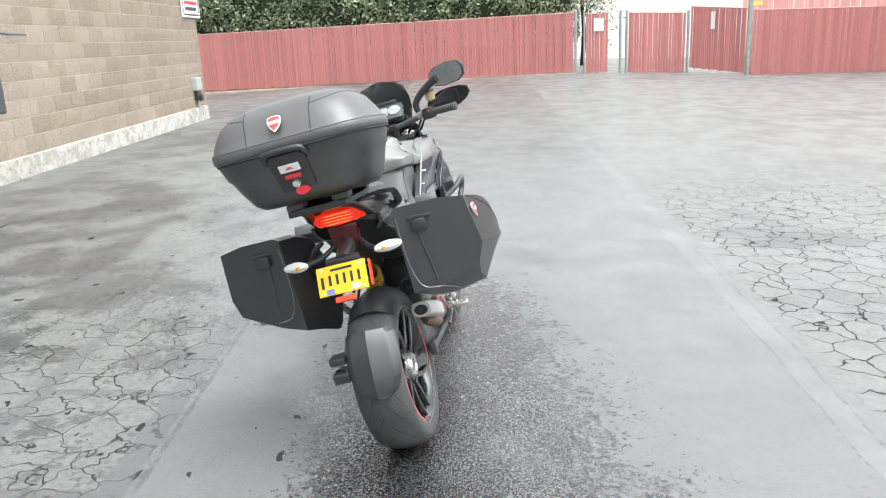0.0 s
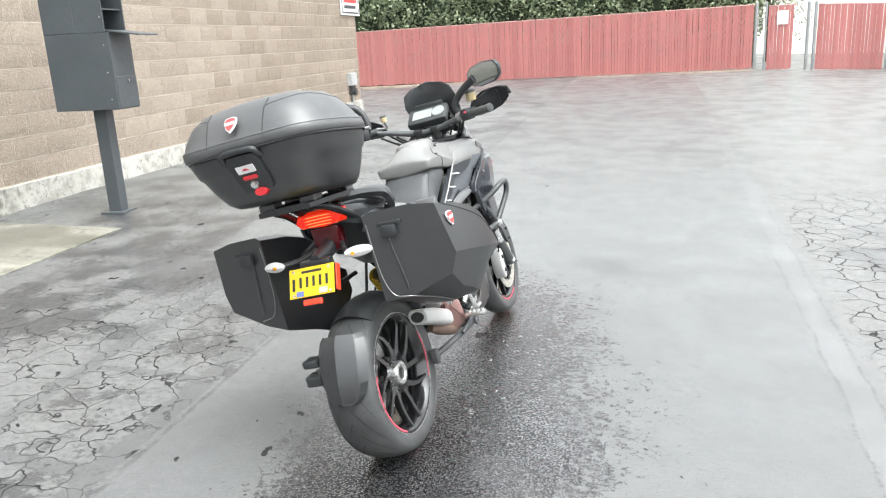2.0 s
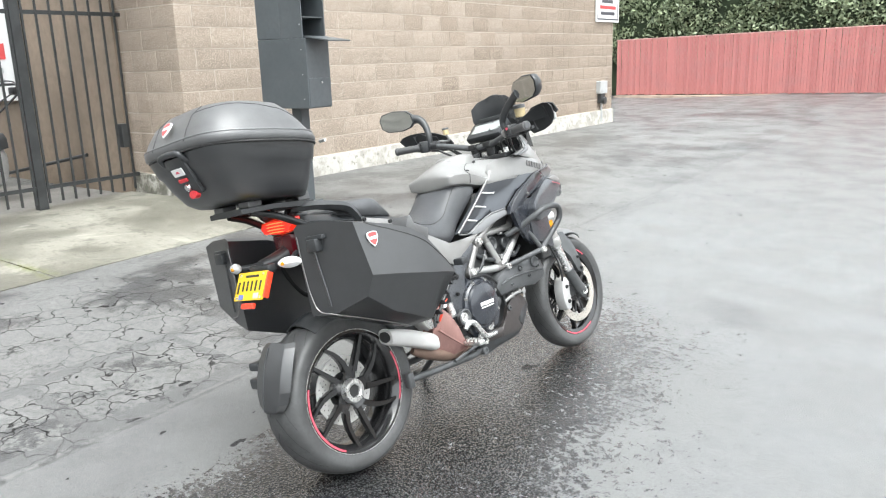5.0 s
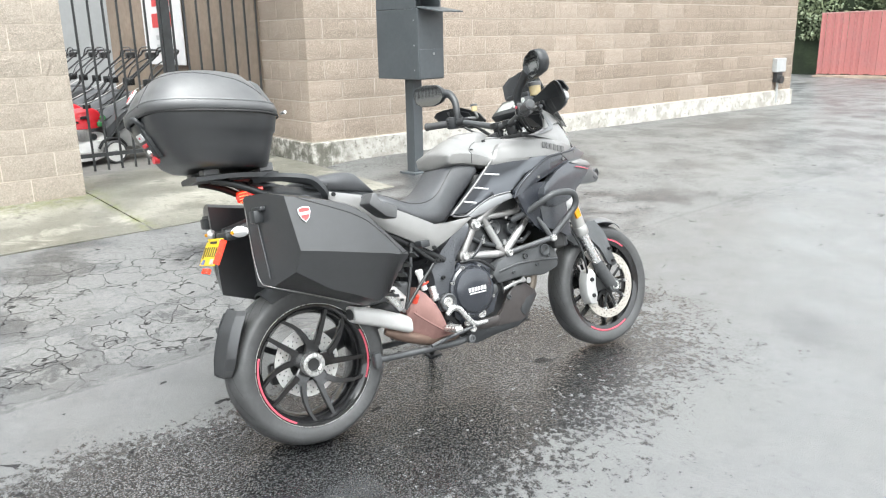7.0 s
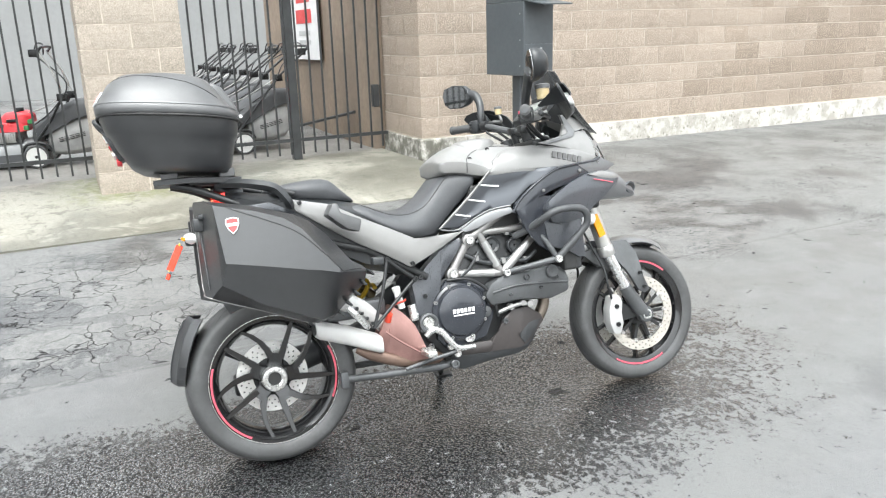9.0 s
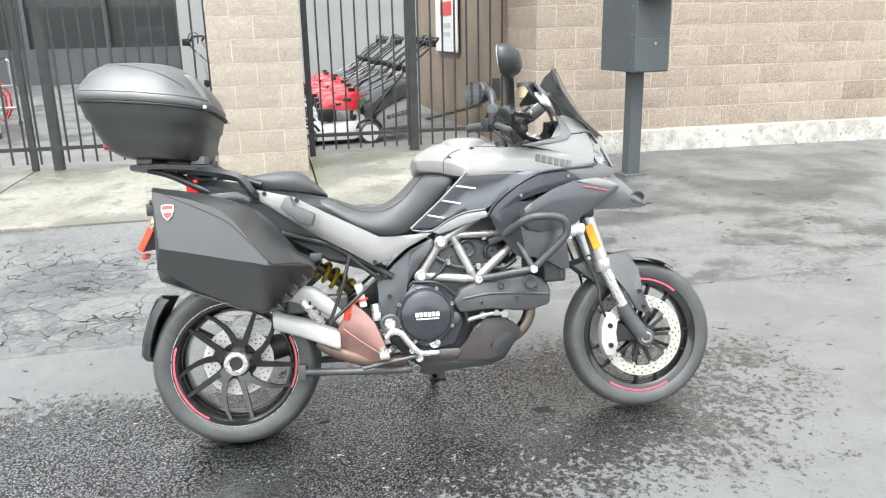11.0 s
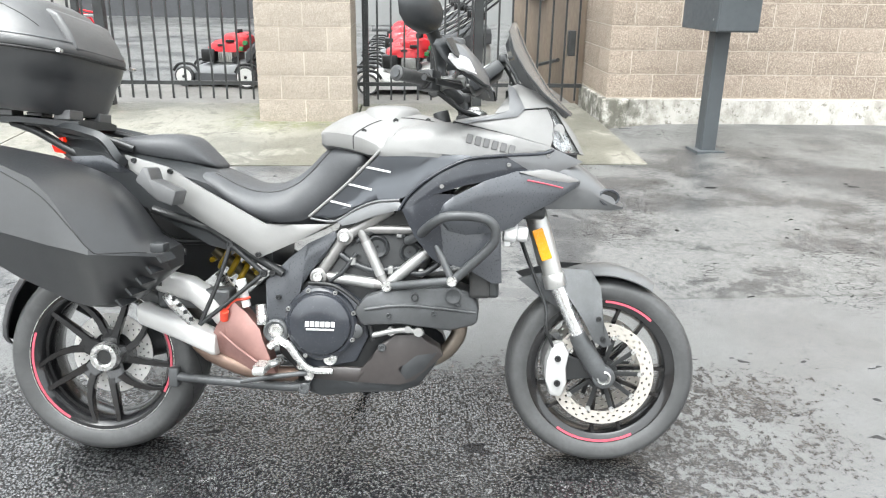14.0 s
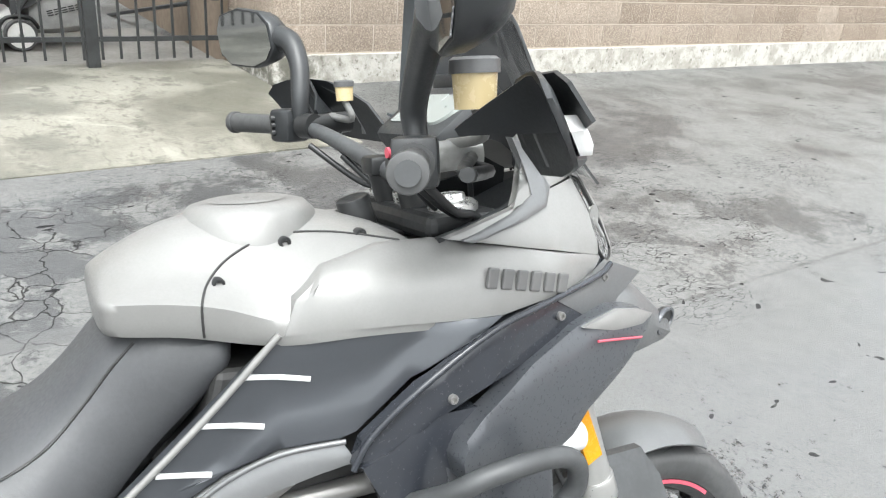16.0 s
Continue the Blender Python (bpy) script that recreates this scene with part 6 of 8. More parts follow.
# ---- handlebar and its fittings ----
def build_handlebar():
    path = [(-0.442, 0.98, 1.183), (-0.33, 1.03, 1.178), (-0.24, 1.065, 1.168), (-0.14, 1.09, 1.140), (-0.05, 1.10, 1.118), (0.05, 1.09, 1.116), (0.14, 1.066, 1.132), (0.23, 1.022, 1.148), (0.30, 0.985, 1.153), (0.385, 0.940, 1.156)]
    bar = part("handlebar", tube(path, [0.011, 0.011, 0.012, 0.014, 0.015, 0.015, 0.014, 0.012, 0.011, 0.011], 14, 5), ENGINE, bike, "tapered dark grey handlebar", smooth=60)
    for x in (-0.045, 0.045):
        part("riser", merge(cyl((x, 1.115, 1.04), (x, 1.098, 1.115), 0.022, n=18), box((x - 0.022, 1.072, 1.108), (x + 0.022, 1.122, 1.136), 0.006)), BLACK, bar, smooth=40)
    for s in SIDES:
        end, inn = (Vector((-0.446, 0.978, 1.183)), Vector((-0.325, 1.032, 1.178))) if s < 0 else (Vector((0.392, 0.936, 1.156)), Vector((0.272, 1.000, 1.152)))
        d = (end - inn).normalized()
        grip = part("grip", merge(cyl(inn, end - d * 0.012, 0.017, 0.0175, 20), cyl(inn, inn + d * 0.008, 0.022, n=20), cyl(end - d * 0.012, end, 0.020, n=20, bev=0.003)), RUBBER, bar, "black rubber grip", smooth=40)
        part("bar_end", merge(cyl(end - d * 0.002, end + d * 0.004, 0.012, n=16)), ENGINE, grip)
        c = inn - d * 0.022
        sw = part("switch_block", moved(box((-0.024, -0.026, -0.028), (0.024, 0.026, 0.028), 0.008), Matrix.Translation(c) @ (d.to_track_quat("X", "Z").to_matrix().to_4x4())), PLASTIC, bar, smooth=40)
        for k in range(3):
            part("switch", cyl(c + Vector((0.0, -0.024, 0.012 - 0.012 * k)), c + Vector((0.0, -0.033, 0.012 - 0.012 * k)), 0.006, n=10), RED if k == 0 and s > 0 else BLACK, sw)
        p = inn - d * 0.07
        perch = part("master_cylinder", merge(cyl(p + Vector((0, 0.0, 0)), p + Vector((s * 0.01, 0.075, 0.004)), 0.018, n=16), cyl(p - d * 0.015, p + d * 0.015, 0.021, n=18)), FITTING if s > 0 else BLACK, bar, "dull alloy master cylinder" if s > 0 else "", smooth=40)
        lev = [p + Vector((s * 0.005, 0.07, 0.0)), p + d * 0.06 + Vector((0, 0.065, -0.004)), p + d * 0.13 + Vector((0, 0.056, -0.008)), p + d * 0.185 + Vector((0, 0.06, -0.008))]
        part("lever", tube(lev, [0.009, 0.007, 0.006, 0.008], 8), BLACK, bar, smooth=60)
        # fluid reservoir on its stalk
        r = Vector((0.268, 1.078, 1.205)) if s > 0 else Vector((-0.215, 1.110, 1.215))
        big = 0.025 if s > 0 else 0.015
        res = part("fluid_reservoir", lathe([(0, 0.002), (0, big * 0.92), (0.045 * big / 0.03, big), (0.045 * big / 0.03, 0.002)], "z", 28, tuple(r)), FLUID, bar, "amber brake fluid reservoir", smooth=40)
        part("cap", lathe([(0.045 * big / 0.03, 0.002), (0.045 * big / 0.03, big * 1.12), (0.062 * big / 0.03, big * 1.12), (0.066 * big / 0.03, big * 0.95), (0.066 * big / 0.03, 0.002)], "z", 24, tuple(r)), LID, res, "dark grey screw cap", smooth=40)
        part("hose", tube([tuple(r), tuple(r + Vector((0, 0.01, -0.03))), tuple(p + Vector((0, 0.04, 0.015)))], 0.006, 8), FITTING, res, smooth=60)
        # mirror on an angled stalk
        if s < 0:
            stalk = [(-0.279, 1.052, 1.185), (-0.280, 1.055, 1.225), (-0.295, 1.062, 1.275), (-0.325, 1.060, 1.315), (-0.36, 1.05, 1.325)]
            mc, turn = Vector((-0.432, 1.018, 1.330)), 17
        else:
            stalk = [(0.200, 1.040, 1.160), (0.195, 1.038, 1.205), (0.235, 1.030, 1.250), (0.300, 1.012, 1.288), (0.33, 1.005, 1.300)]
            mc, turn = Vector((0.383, 0.990, 1.309)), -20
        mirror = part("mirror", tube(stalk, [0.013, 0.016, 0.017, 0.019, 0.024], 10, 5), PLASTIC, bike, "black rear-view mirror", smooth=60)
        shape = [(-0.095, -0.012), (-0.085, 0.028), (-0.055, 0.048), (0.02, 0.054), (0.085, 0.040), (0.100, 0.012), (0.090, -0.030), (0.055, -0.050), (-0.03, -0.050), (-0.075, -0.036)]
        shape = [(s * a, b) for a, b in shape]
        mm = Matrix.Translation(mc) @ pose(0, 0, 0, 4, -6 * s, turn)
        shell = loft([[(a * f, y, b * f) for a, b in shape] for y, f in ((-0.012, 0.97), (-0.008, 1.0), (0.012, 0.96), (0.034, 0.78), (0.048, 0.48))])
        part("shell", moved(bevel(shell, 0.004), mm), PLASTIC, mirror, smooth=50)
        part("glass", moved(slab([(a * 0.92, b * 0.92) for a, b in shape], "y", -0.0145, -0.0125), mm), MIRROR, mirror, "reflecting mirror glass")
        # hand guard with its lamp at the outer edge
        blade = [(0.225, 1.155), (0.238, 1.192), (0.273, 1.215), (0.315, 1.234), (0.365, 1.240), (0.410, 1.240), (0.445, 1.232), (0.464, 1.216), (0.452, 1.180), (0.400, 1.148), (0.330, 1.130), (0.255, 1.124)]
        bow = lambda u, w: 1.148 - 0.30 * (u - 0.225) - 0.9 * max(0, u - 0.36) ** 1.5 - 0.50 * (w - 1.21)
        off = Matrix.Identity(4) if s > 0 else Matrix.Translation((-0.025, 0.025, 0.016))
        swap = off @ Matrix.Diagonal((s, 1, 1, 1)) @ Matrix(((0, 1, 0, 0), (1, 0, 0, 0), (0, 0, 1, 0), (0, 0, 0, 1)))
        hg = part("hand_guard", moved(panel(blade, bow, 0.006, 1, 4, 0.004), swap), PLASTIC, bike, "black plastic hand guard", smooth=60)
        # the shell's wing that reaches back inwards over the lever
        upper = [(0.258, 1.058, 1.186), (0.300, 1.075, 1.212), (0.360, 1.085, 1.238), (0.420, 1.076, 1.240), (0.456, 1.064, 1.230)]
        lower = [(0.260, 1.062, 1.178), (0.310, 1.105, 1.180), (0.370, 1.115, 1.182), (0.430, 1.100, 1.186), (0.464, 1.085, 1.195)]
        part("guard_wing", moved(sheet([upper, lower], 0.004), off @ Matrix.Diagonal((s, 1, 1, 1))), PLASTIC, hg, smooth=50)
        cup = [(0.378, 1.156), (0.384, 1.194), (0.436, 1.200), (0.448, 1.186), (0.432, 1.162)]
        part("guard_lamp", moved(panel(cup, lambda u, w: bow(u, w) + 0.020, 0.014, 1, 3, 0.006), swap), SIGN_WHITE, hg, "clear turn signal lens", smooth=60)
        shell = [(0.285, 1.135), (0.290, 1.205), (0.355, 1.232), (0.402, 1.228), (0.400, 1.155), (0.34, 1.138)]
        part("guard_shell", moved(panel(shell, lambda u, w: bow(u, w) + 0.018, 0.018, 1, 3, 0.008), swap), MIDGREY, hg, "grey outer guard shell", smooth=60)
        part("arm", tube([tuple(p + Vector((0, 0.05, -0.01))), tuple(p + d * 0.05 + Vector((s * 0.01, 0.085, -0.015))), tuple(p + d * 0.14 + Vector((0, 0.065, -0.012)))], 0.008, 8), BLACK, hg, smooth=60)
    for k, (a, b) in enumerate((((-0.20, 1.08, 1.15), (-0.05, 1.20, 1.05)), ((-0.23, 1.05, 1.145), (-0.02, 1.18, 1.02)), ((0.20, 1.03, 1.125), (0.05, 1.19, 1.05)), ((0.22, 1.03, 1.13), (0.08, 1.21, 1.03)), ((-0.16, 1.08, 1.13), (0.04, 1.16, 1.03)), ((0.15, 1.05, 1.12), (0.0, 1.18, 1.02)))):
        a, b = Vector(a), Vector(b)
        mid = (a + b) / 2 + Vector((0.0, 0.02 + 0.01 * (k % 3), -0.025 + 0.012 * (k % 2)))
        part("cable", tube([tuple(a), tuple(a.lerp(mid, 0.6) + Vector((0, 0, -0.012))), tuple(mid), tuple(b)], 0.0055, 8), BLACK, bike, smooth=60)
    part("ignition", merge(cyl((0, 1.045, 1.03), (0, 1.03, 1.085), 0.024, n=20, bev=0.003), box((-0.05, 1.02, 1.00), (0.05, 1.09, 1.04), 0.01)), BLACK, bike, smooth=40)
    part("cockpit_floor", hull([(1.06, [(0, 1.0), (0.10, 1.0), (0.15, 1.0), (0.15, 0.93), (0, 0.93)]), (1.30, [(0, 0.99), (0.10, 0.99), (0.13, 0.98), (0.13, 0.92), (0, 0.92)])]), INK, bike, "black cockpit floor")


build_handlebar()


# ---- frame, engine and exhaust ----
def build_frame():
    for s in SIDES:
        def rod(name, a, b, r, mat, parent=bike):
            return part(name, cyl((s * a[0], *a[1:]), (s * b[0], *b[1:]), r, n=16), mat, parent, smooth=60)
        f = rod("frame_tube", (0.150, 0.905, 0.800), (0.130, 0.766, 0.713), 0.0175, FRAME)
        rod("frame_tube", (0.130, 0.766, 0.713), (0.126, 0.688, 0.595), 0.0175, FRAME)
        rod("frame_tube", (0.126, 0.688, 0.595), (0.145, 0.889, 0.573), 0.0155, FRAME)
        rod("sleeve", (0.1305, 0.735, 0.590), (0.142, 0.855, 0.577), 0.0165, BAND, f)
        rod("frame_tube", (0.138, 0.810, 0.735), (0.145, 0.886, 0.573), 0.0150, FRAME)
        rod("sleeve", (0.1395, 0.826, 0.700), (0.1440, 0.872, 0.603), 0.0163, BAND, f)
        rod("frame_tube", (0.145, 0.889, 0.573), (0.150, 1.040, 0.705), 0.0160, FRAME)
        rod("sleeve", (0.1455, 0.905, 0.587), (0.1487, 1.00, 0.670), 0.0172, BAND, f)
        rod("frame_tube", (0.135, 0.795, 0.736), (0.150, 0.985, 0.738), 0.0140, FRAME)
        rod("frame_tube", (0.150, 0.985, 0.738), (0.12, 1.14, 0.88), 0.0150, FRAME)
        for y, z, r in ((0.766, 0.713, 0.024), (0.688, 0.595, 0.024)):
            part("boss", lathe([(0.120, 0.004), (0.120, r), (0.150, r), (0.152, r * 0.8), (0.152, 0.004)], "x", 24, (0, 0, 0)) if s > 0 else lathe([(-0.120, 0.004), (-0.120, r), (-0.150, r), (-0.152, r * 0.8), (-0.152, 0.004)], "x", 24), FRAME, f, smooth=40, m=Matrix.Translation((0, y, z)))
            bolt((0.152, y, z), r * 0.68, f, ALLOY, s, 0.010)
        plate = [(0.528, 0.575), (0.60, 0.645), (0.655, 0.690), (0.735, 0.728), (0.745, 0.712), (0.715, 0.665), (0.672, 0.618), (0.642, 0.575), (0.608, 0.535), (0.603, 0.455), (0.598, 0.410), (0.575, 0.392), (0.545, 0.395), (0.530, 0.425)]
        p = part("pivot_plate", panel(plate, lambda y, z: 0.142, 0.05, s, 3, 0.008), DARKGREY, bike, "dark grey swingarm pivot cover", smooth=40)
        part("pivot_ring", lathe([(0.155, 0.022), (0.155, 0.036), (0.172, 0.036), (0.175, 0.030), (0.168, 0.022)], "x", 28) if s > 0 else lathe([(-0.155, 0.022), (-0.155, 0.036), (-0.172, 0.036), (-0.175, 0.030), (-0.168, 0.022)], "x", 28), ENGINE, p, smooth=40, m=Matrix.Translation((0, 0.566, 0.432)))
        bolt((0.160, 0.566, 0.432), 0.022, p, ALLOY, s, 0.010)
        bolt((0.150, 0.570, 0.530), 0.008, p, BLACK, s)
        bolt((0.158, 0.556, 0.603), 0.010, p, BLACK, s)


def build_engine():
    core = slab([(0.56, 0.36), (0.60, 0.56), (0.70, 0.60), (0.80, 0.76), (1.00, 0.79), (1.05, 0.70), (0.98, 0.58), (1.00, 0.46), (0.93, 0.36), (0.85, 0.29), (0.64, 0.28)], "x", -0.125, 0.125, 0.012)
    eng = part("engine", core, BLACK, bike, "dark grey twin-cylinder engine", smooth=40)
    part("inner_frame", slab([(0.74, 0.72), (0.98, 0.72), (1.06, 0.90), (0.80, 0.92)], "x", -0.14, 0.14, 0.01), INK, bike, "black airbox")
    part("crankcase", slab([(0.60, 0.36), (0.61, 0.52), (0.66, 0.575), (0.74, 0.575), (0.82, 0.52), (0.84, 0.42), (0.80, 0.34), (0.70, 0.315), (0.63, 0.325)], "x", -0.15, 0.145, 0.012), NAVY, eng, smooth=40)
    for s in SIDES:
        m = Matrix.Diagonal((s, 1, 1, 1))
        cover = part("clutch_cover", moved(lathe([(0.135, 0.004), (0.135, 0.108), (0.158, 0.108), (0.165, 0.100), (0.165, 0.093), (0.174, 0.088), (0.181, 0.070), (0.1845, 0.048), (0.1850, 0.030), (0.1850, 0.004)], "x", 48, (0, 0.697, 0.455)), m), NAVY, eng, "round black clutch cover", smooth=30)
        for i in range(6):
            y = 0.655 + i * 0.0150 + 0.002
            part("letter_block", moved(box((0.1855, y, 0.452), (0.187, y + 0.012, 0.468), 0.001), m), WHITE_PRINT, cover)
        part("text_bar", moved(box((0.1855, 0.660, 0.442), (0.187, 0.742, 0.447)), m), WHITE_PRINT, cover)
        for k in range(8):
            a = radians(45 * k + 20)
            bolt((0.158, 0.697 + 0.104 * math.cos(a), 0.455 + 0.104 * math.sin(a)), 0.007, cover, FITTING, s)
        head = slab([(0.795, 0.500), (0.83, 0.545), (0.895, 0.566), (1.013, 0.573), (1.085, 0.580), (1.145, 0.560), (1.160, 0.515), (1.156, 0.468), (1.075, 0.447), (0.935, 0.462), (0.82, 0.455)], "x", 0.03, 0.175, 0.014)
        h = part("cylinder_head", moved(head, m), ENGINE, eng, "grey cylinder head cover", smooth=40)
        for y, z, r in ((0.975, 0.545, 0.012), (1.085, 0.553, 0.026), (1.10, 0.53, 0.009), (1.03, 0.50, 0.007), (0.90, 0.49, 0.007)):
            part("plug", moved(lathe([(0.165, 0.002), (0.165, r), (0.182, r), (0.184, r * 0.8), (0.180, r * 0.6), (0.180, 0.002)], "x", 20, (0, y, z)), m), ENGINE, h, smooth=40)
        part("rib", moved(tube([(0.174, 0.83, 0.505), (0.177, 0.93, 0.520), (0.177, 1.05, 0.515), (0.176, 1.15, 0.505)], 0.005, 8), m), ENGINE, h, smooth=60)
        for y, z, r in ((0.800, 0.437, 0.022), (0.725, 0.352, 0.020)):
            part("oil_cap", moved(lathe([(0.140, 0.002), (0.140, r), (0.160, r), (0.163, r * 0.8), (0.163, 0.002)], "x", 20, (0, y, z)), m), ALLOY if r == 0.020 else ENGINE, eng, smooth=40)
        part("cable", moved(tube([(0.15, 0.66, 0.575), (0.165, 0.74, 0.57), (0.165, 0.81, 0.52), (0.160, 0.84, 0.46), (0.155, 0.85, 0.41)], 0.006, 8), m), BLACK, eng, smooth=60)
        part("pipe_fitting", moved(tube([(0.155, 0.85, 0.425), (0.160, 0.90, 0.438), (0.158, 0.95, 0.444), (0.15, 1.0, 0.436)], 0.0085, 8), m), FITTING, eng, smooth=60)
        for y, z, r in ((0.905, 0.440, 0.013), (0.955, 0.447, 0.011), (0.985, 0.440, 0.014)):
            part("pipe_union", moved(cyl((0.140, y, z), (0.166, y, z), r, n=8), m), FITTING, eng)
        # throttle bodies, hoses and clips in the bay behind the frame tubes
        for y, z, r in ((0.86, 0.685, 0.034), (0.955, 0.672, 0.030)):
            part("throttle_body", moved(lathe([(0.10, 0.004), (0.10, r), (0.142, r), (0.146, r * 0.86), (0.138, r * 0.6), (0.138, 0.004)], "x", 24, (0, y, z)), m), PLASTIC, eng, smooth=40)
        for pts, r in (([(0.130, 0.75, 0.66), (0.142, 0.80, 0.63), (0.142, 0.86, 0.615), (0.135, 0.94, 0.625)], 0.010), ([(0.135, 0.80, 0.70), (0.144, 0.86, 0.735), (0.142, 0.93, 0.725), (0.135, 0.99, 0.68)], 0.008), ([(0.138, 0.72, 0.58), (0.146, 0.76, 0.61), (0.145, 0.80, 0.665)], 0.007), ([(0.140, 0.93, 0.62), (0.148, 0.99, 0.61), (0.146, 1.04, 0.64)], 0.009)):
            part("hose", moved(tube(pts, r, 8, 4), m), PLASTIC, eng, smooth=60)
        for y, z in ((0.79, 0.642), (0.90, 0.618), (0.925, 0.726), (0.99, 0.612)):
            part("hose_clip", moved(box((0.132, y - 0.008, z - 0.012), (0.152, y + 0.008, z + 0.012), 0.003), m), FITTING, eng)
        # belly pan in two tones
        pan = part("belly_pan", panel([(0.640, 0.312), (0.700, 0.325), (0.815, 0.322), (0.850, 0.345), (0.878, 0.400), (0.915, 0.425), (0.985, 0.428), (1.045, 0.385), (1.055, 0.360), (0.975, 0.290), (0.93, 0.275), (0.80, 0.280), (0.68, 0.285)], lambda y, z: 0.150 - 0.25 * max(0, y - 0.95), 0.05, s, 3, 0.006), surface("brown_black_plastic", (0.042, 0.037, 0.036), 0.4, 0.2) if s > 0 else ENGINE, bike, "brown-black belly pan", smooth=40)
        part("lower_pan", panel([(0.645, 0.310), (0.80, 0.282), (0.93, 0.280), (0.972, 0.295), (1.05, 0.36), (1.035, 0.33), (0.985, 0.266), (0.93, 0.250), (0.80, 0.243), (0.70, 0.228), (0.66, 0.24)], lambda y, z: 0.140 - 0.3 * max(0, y - 0.92) - 0.2 * max(0, 0.28 - z), 0.08, s, 3, 0.006), PLASTIC, pan, smooth=40)
        part("vent", panel([(0.925, 0.325), (0.98, 0.365), (1.04, 0.372), (1.0, 0.32), (0.95, 0.292)], lambda y, z: 0.153 - 0.25 * max(0, y - 0.95), 0.01, s, 2), PLASTIC, pan, smooth=40)
        bolt((0.150, 0.878, 0.388), 0.012, pan, ENGINE, s)
    part("belly_floor", slab([(0.66, 0.30), (0.98, 0.30), (0.97, 0.26), (0.70, 0.235)], "x", -0.10, 0.10, 0.01), PLASTIC, bike)
    part("header_pipe", tube([(0.03, 1.05, 0.55), (0.04, 1.10, 0.46), (0.04, 1.09, 0.39), (0.04, 1.02, 0.33), (0.04, 0.85, 0.30)], 0.024, 14), surface("scorched_steel", (0.20, 0.17, 0.14), 0.4, 0.7), bike, "scorched exhaust header pipe", smooth=60)
    part("radiator", box((-0.20, 1.13, 0.55), (0.20, 1.19, 0.84), 0.01), INK, bike, "black radiator")
    part("horn_bracket", box((0.12, 1.17, 0.55), (0.19, 1.215, 0.62), 0.01), PLASTIC, bike)


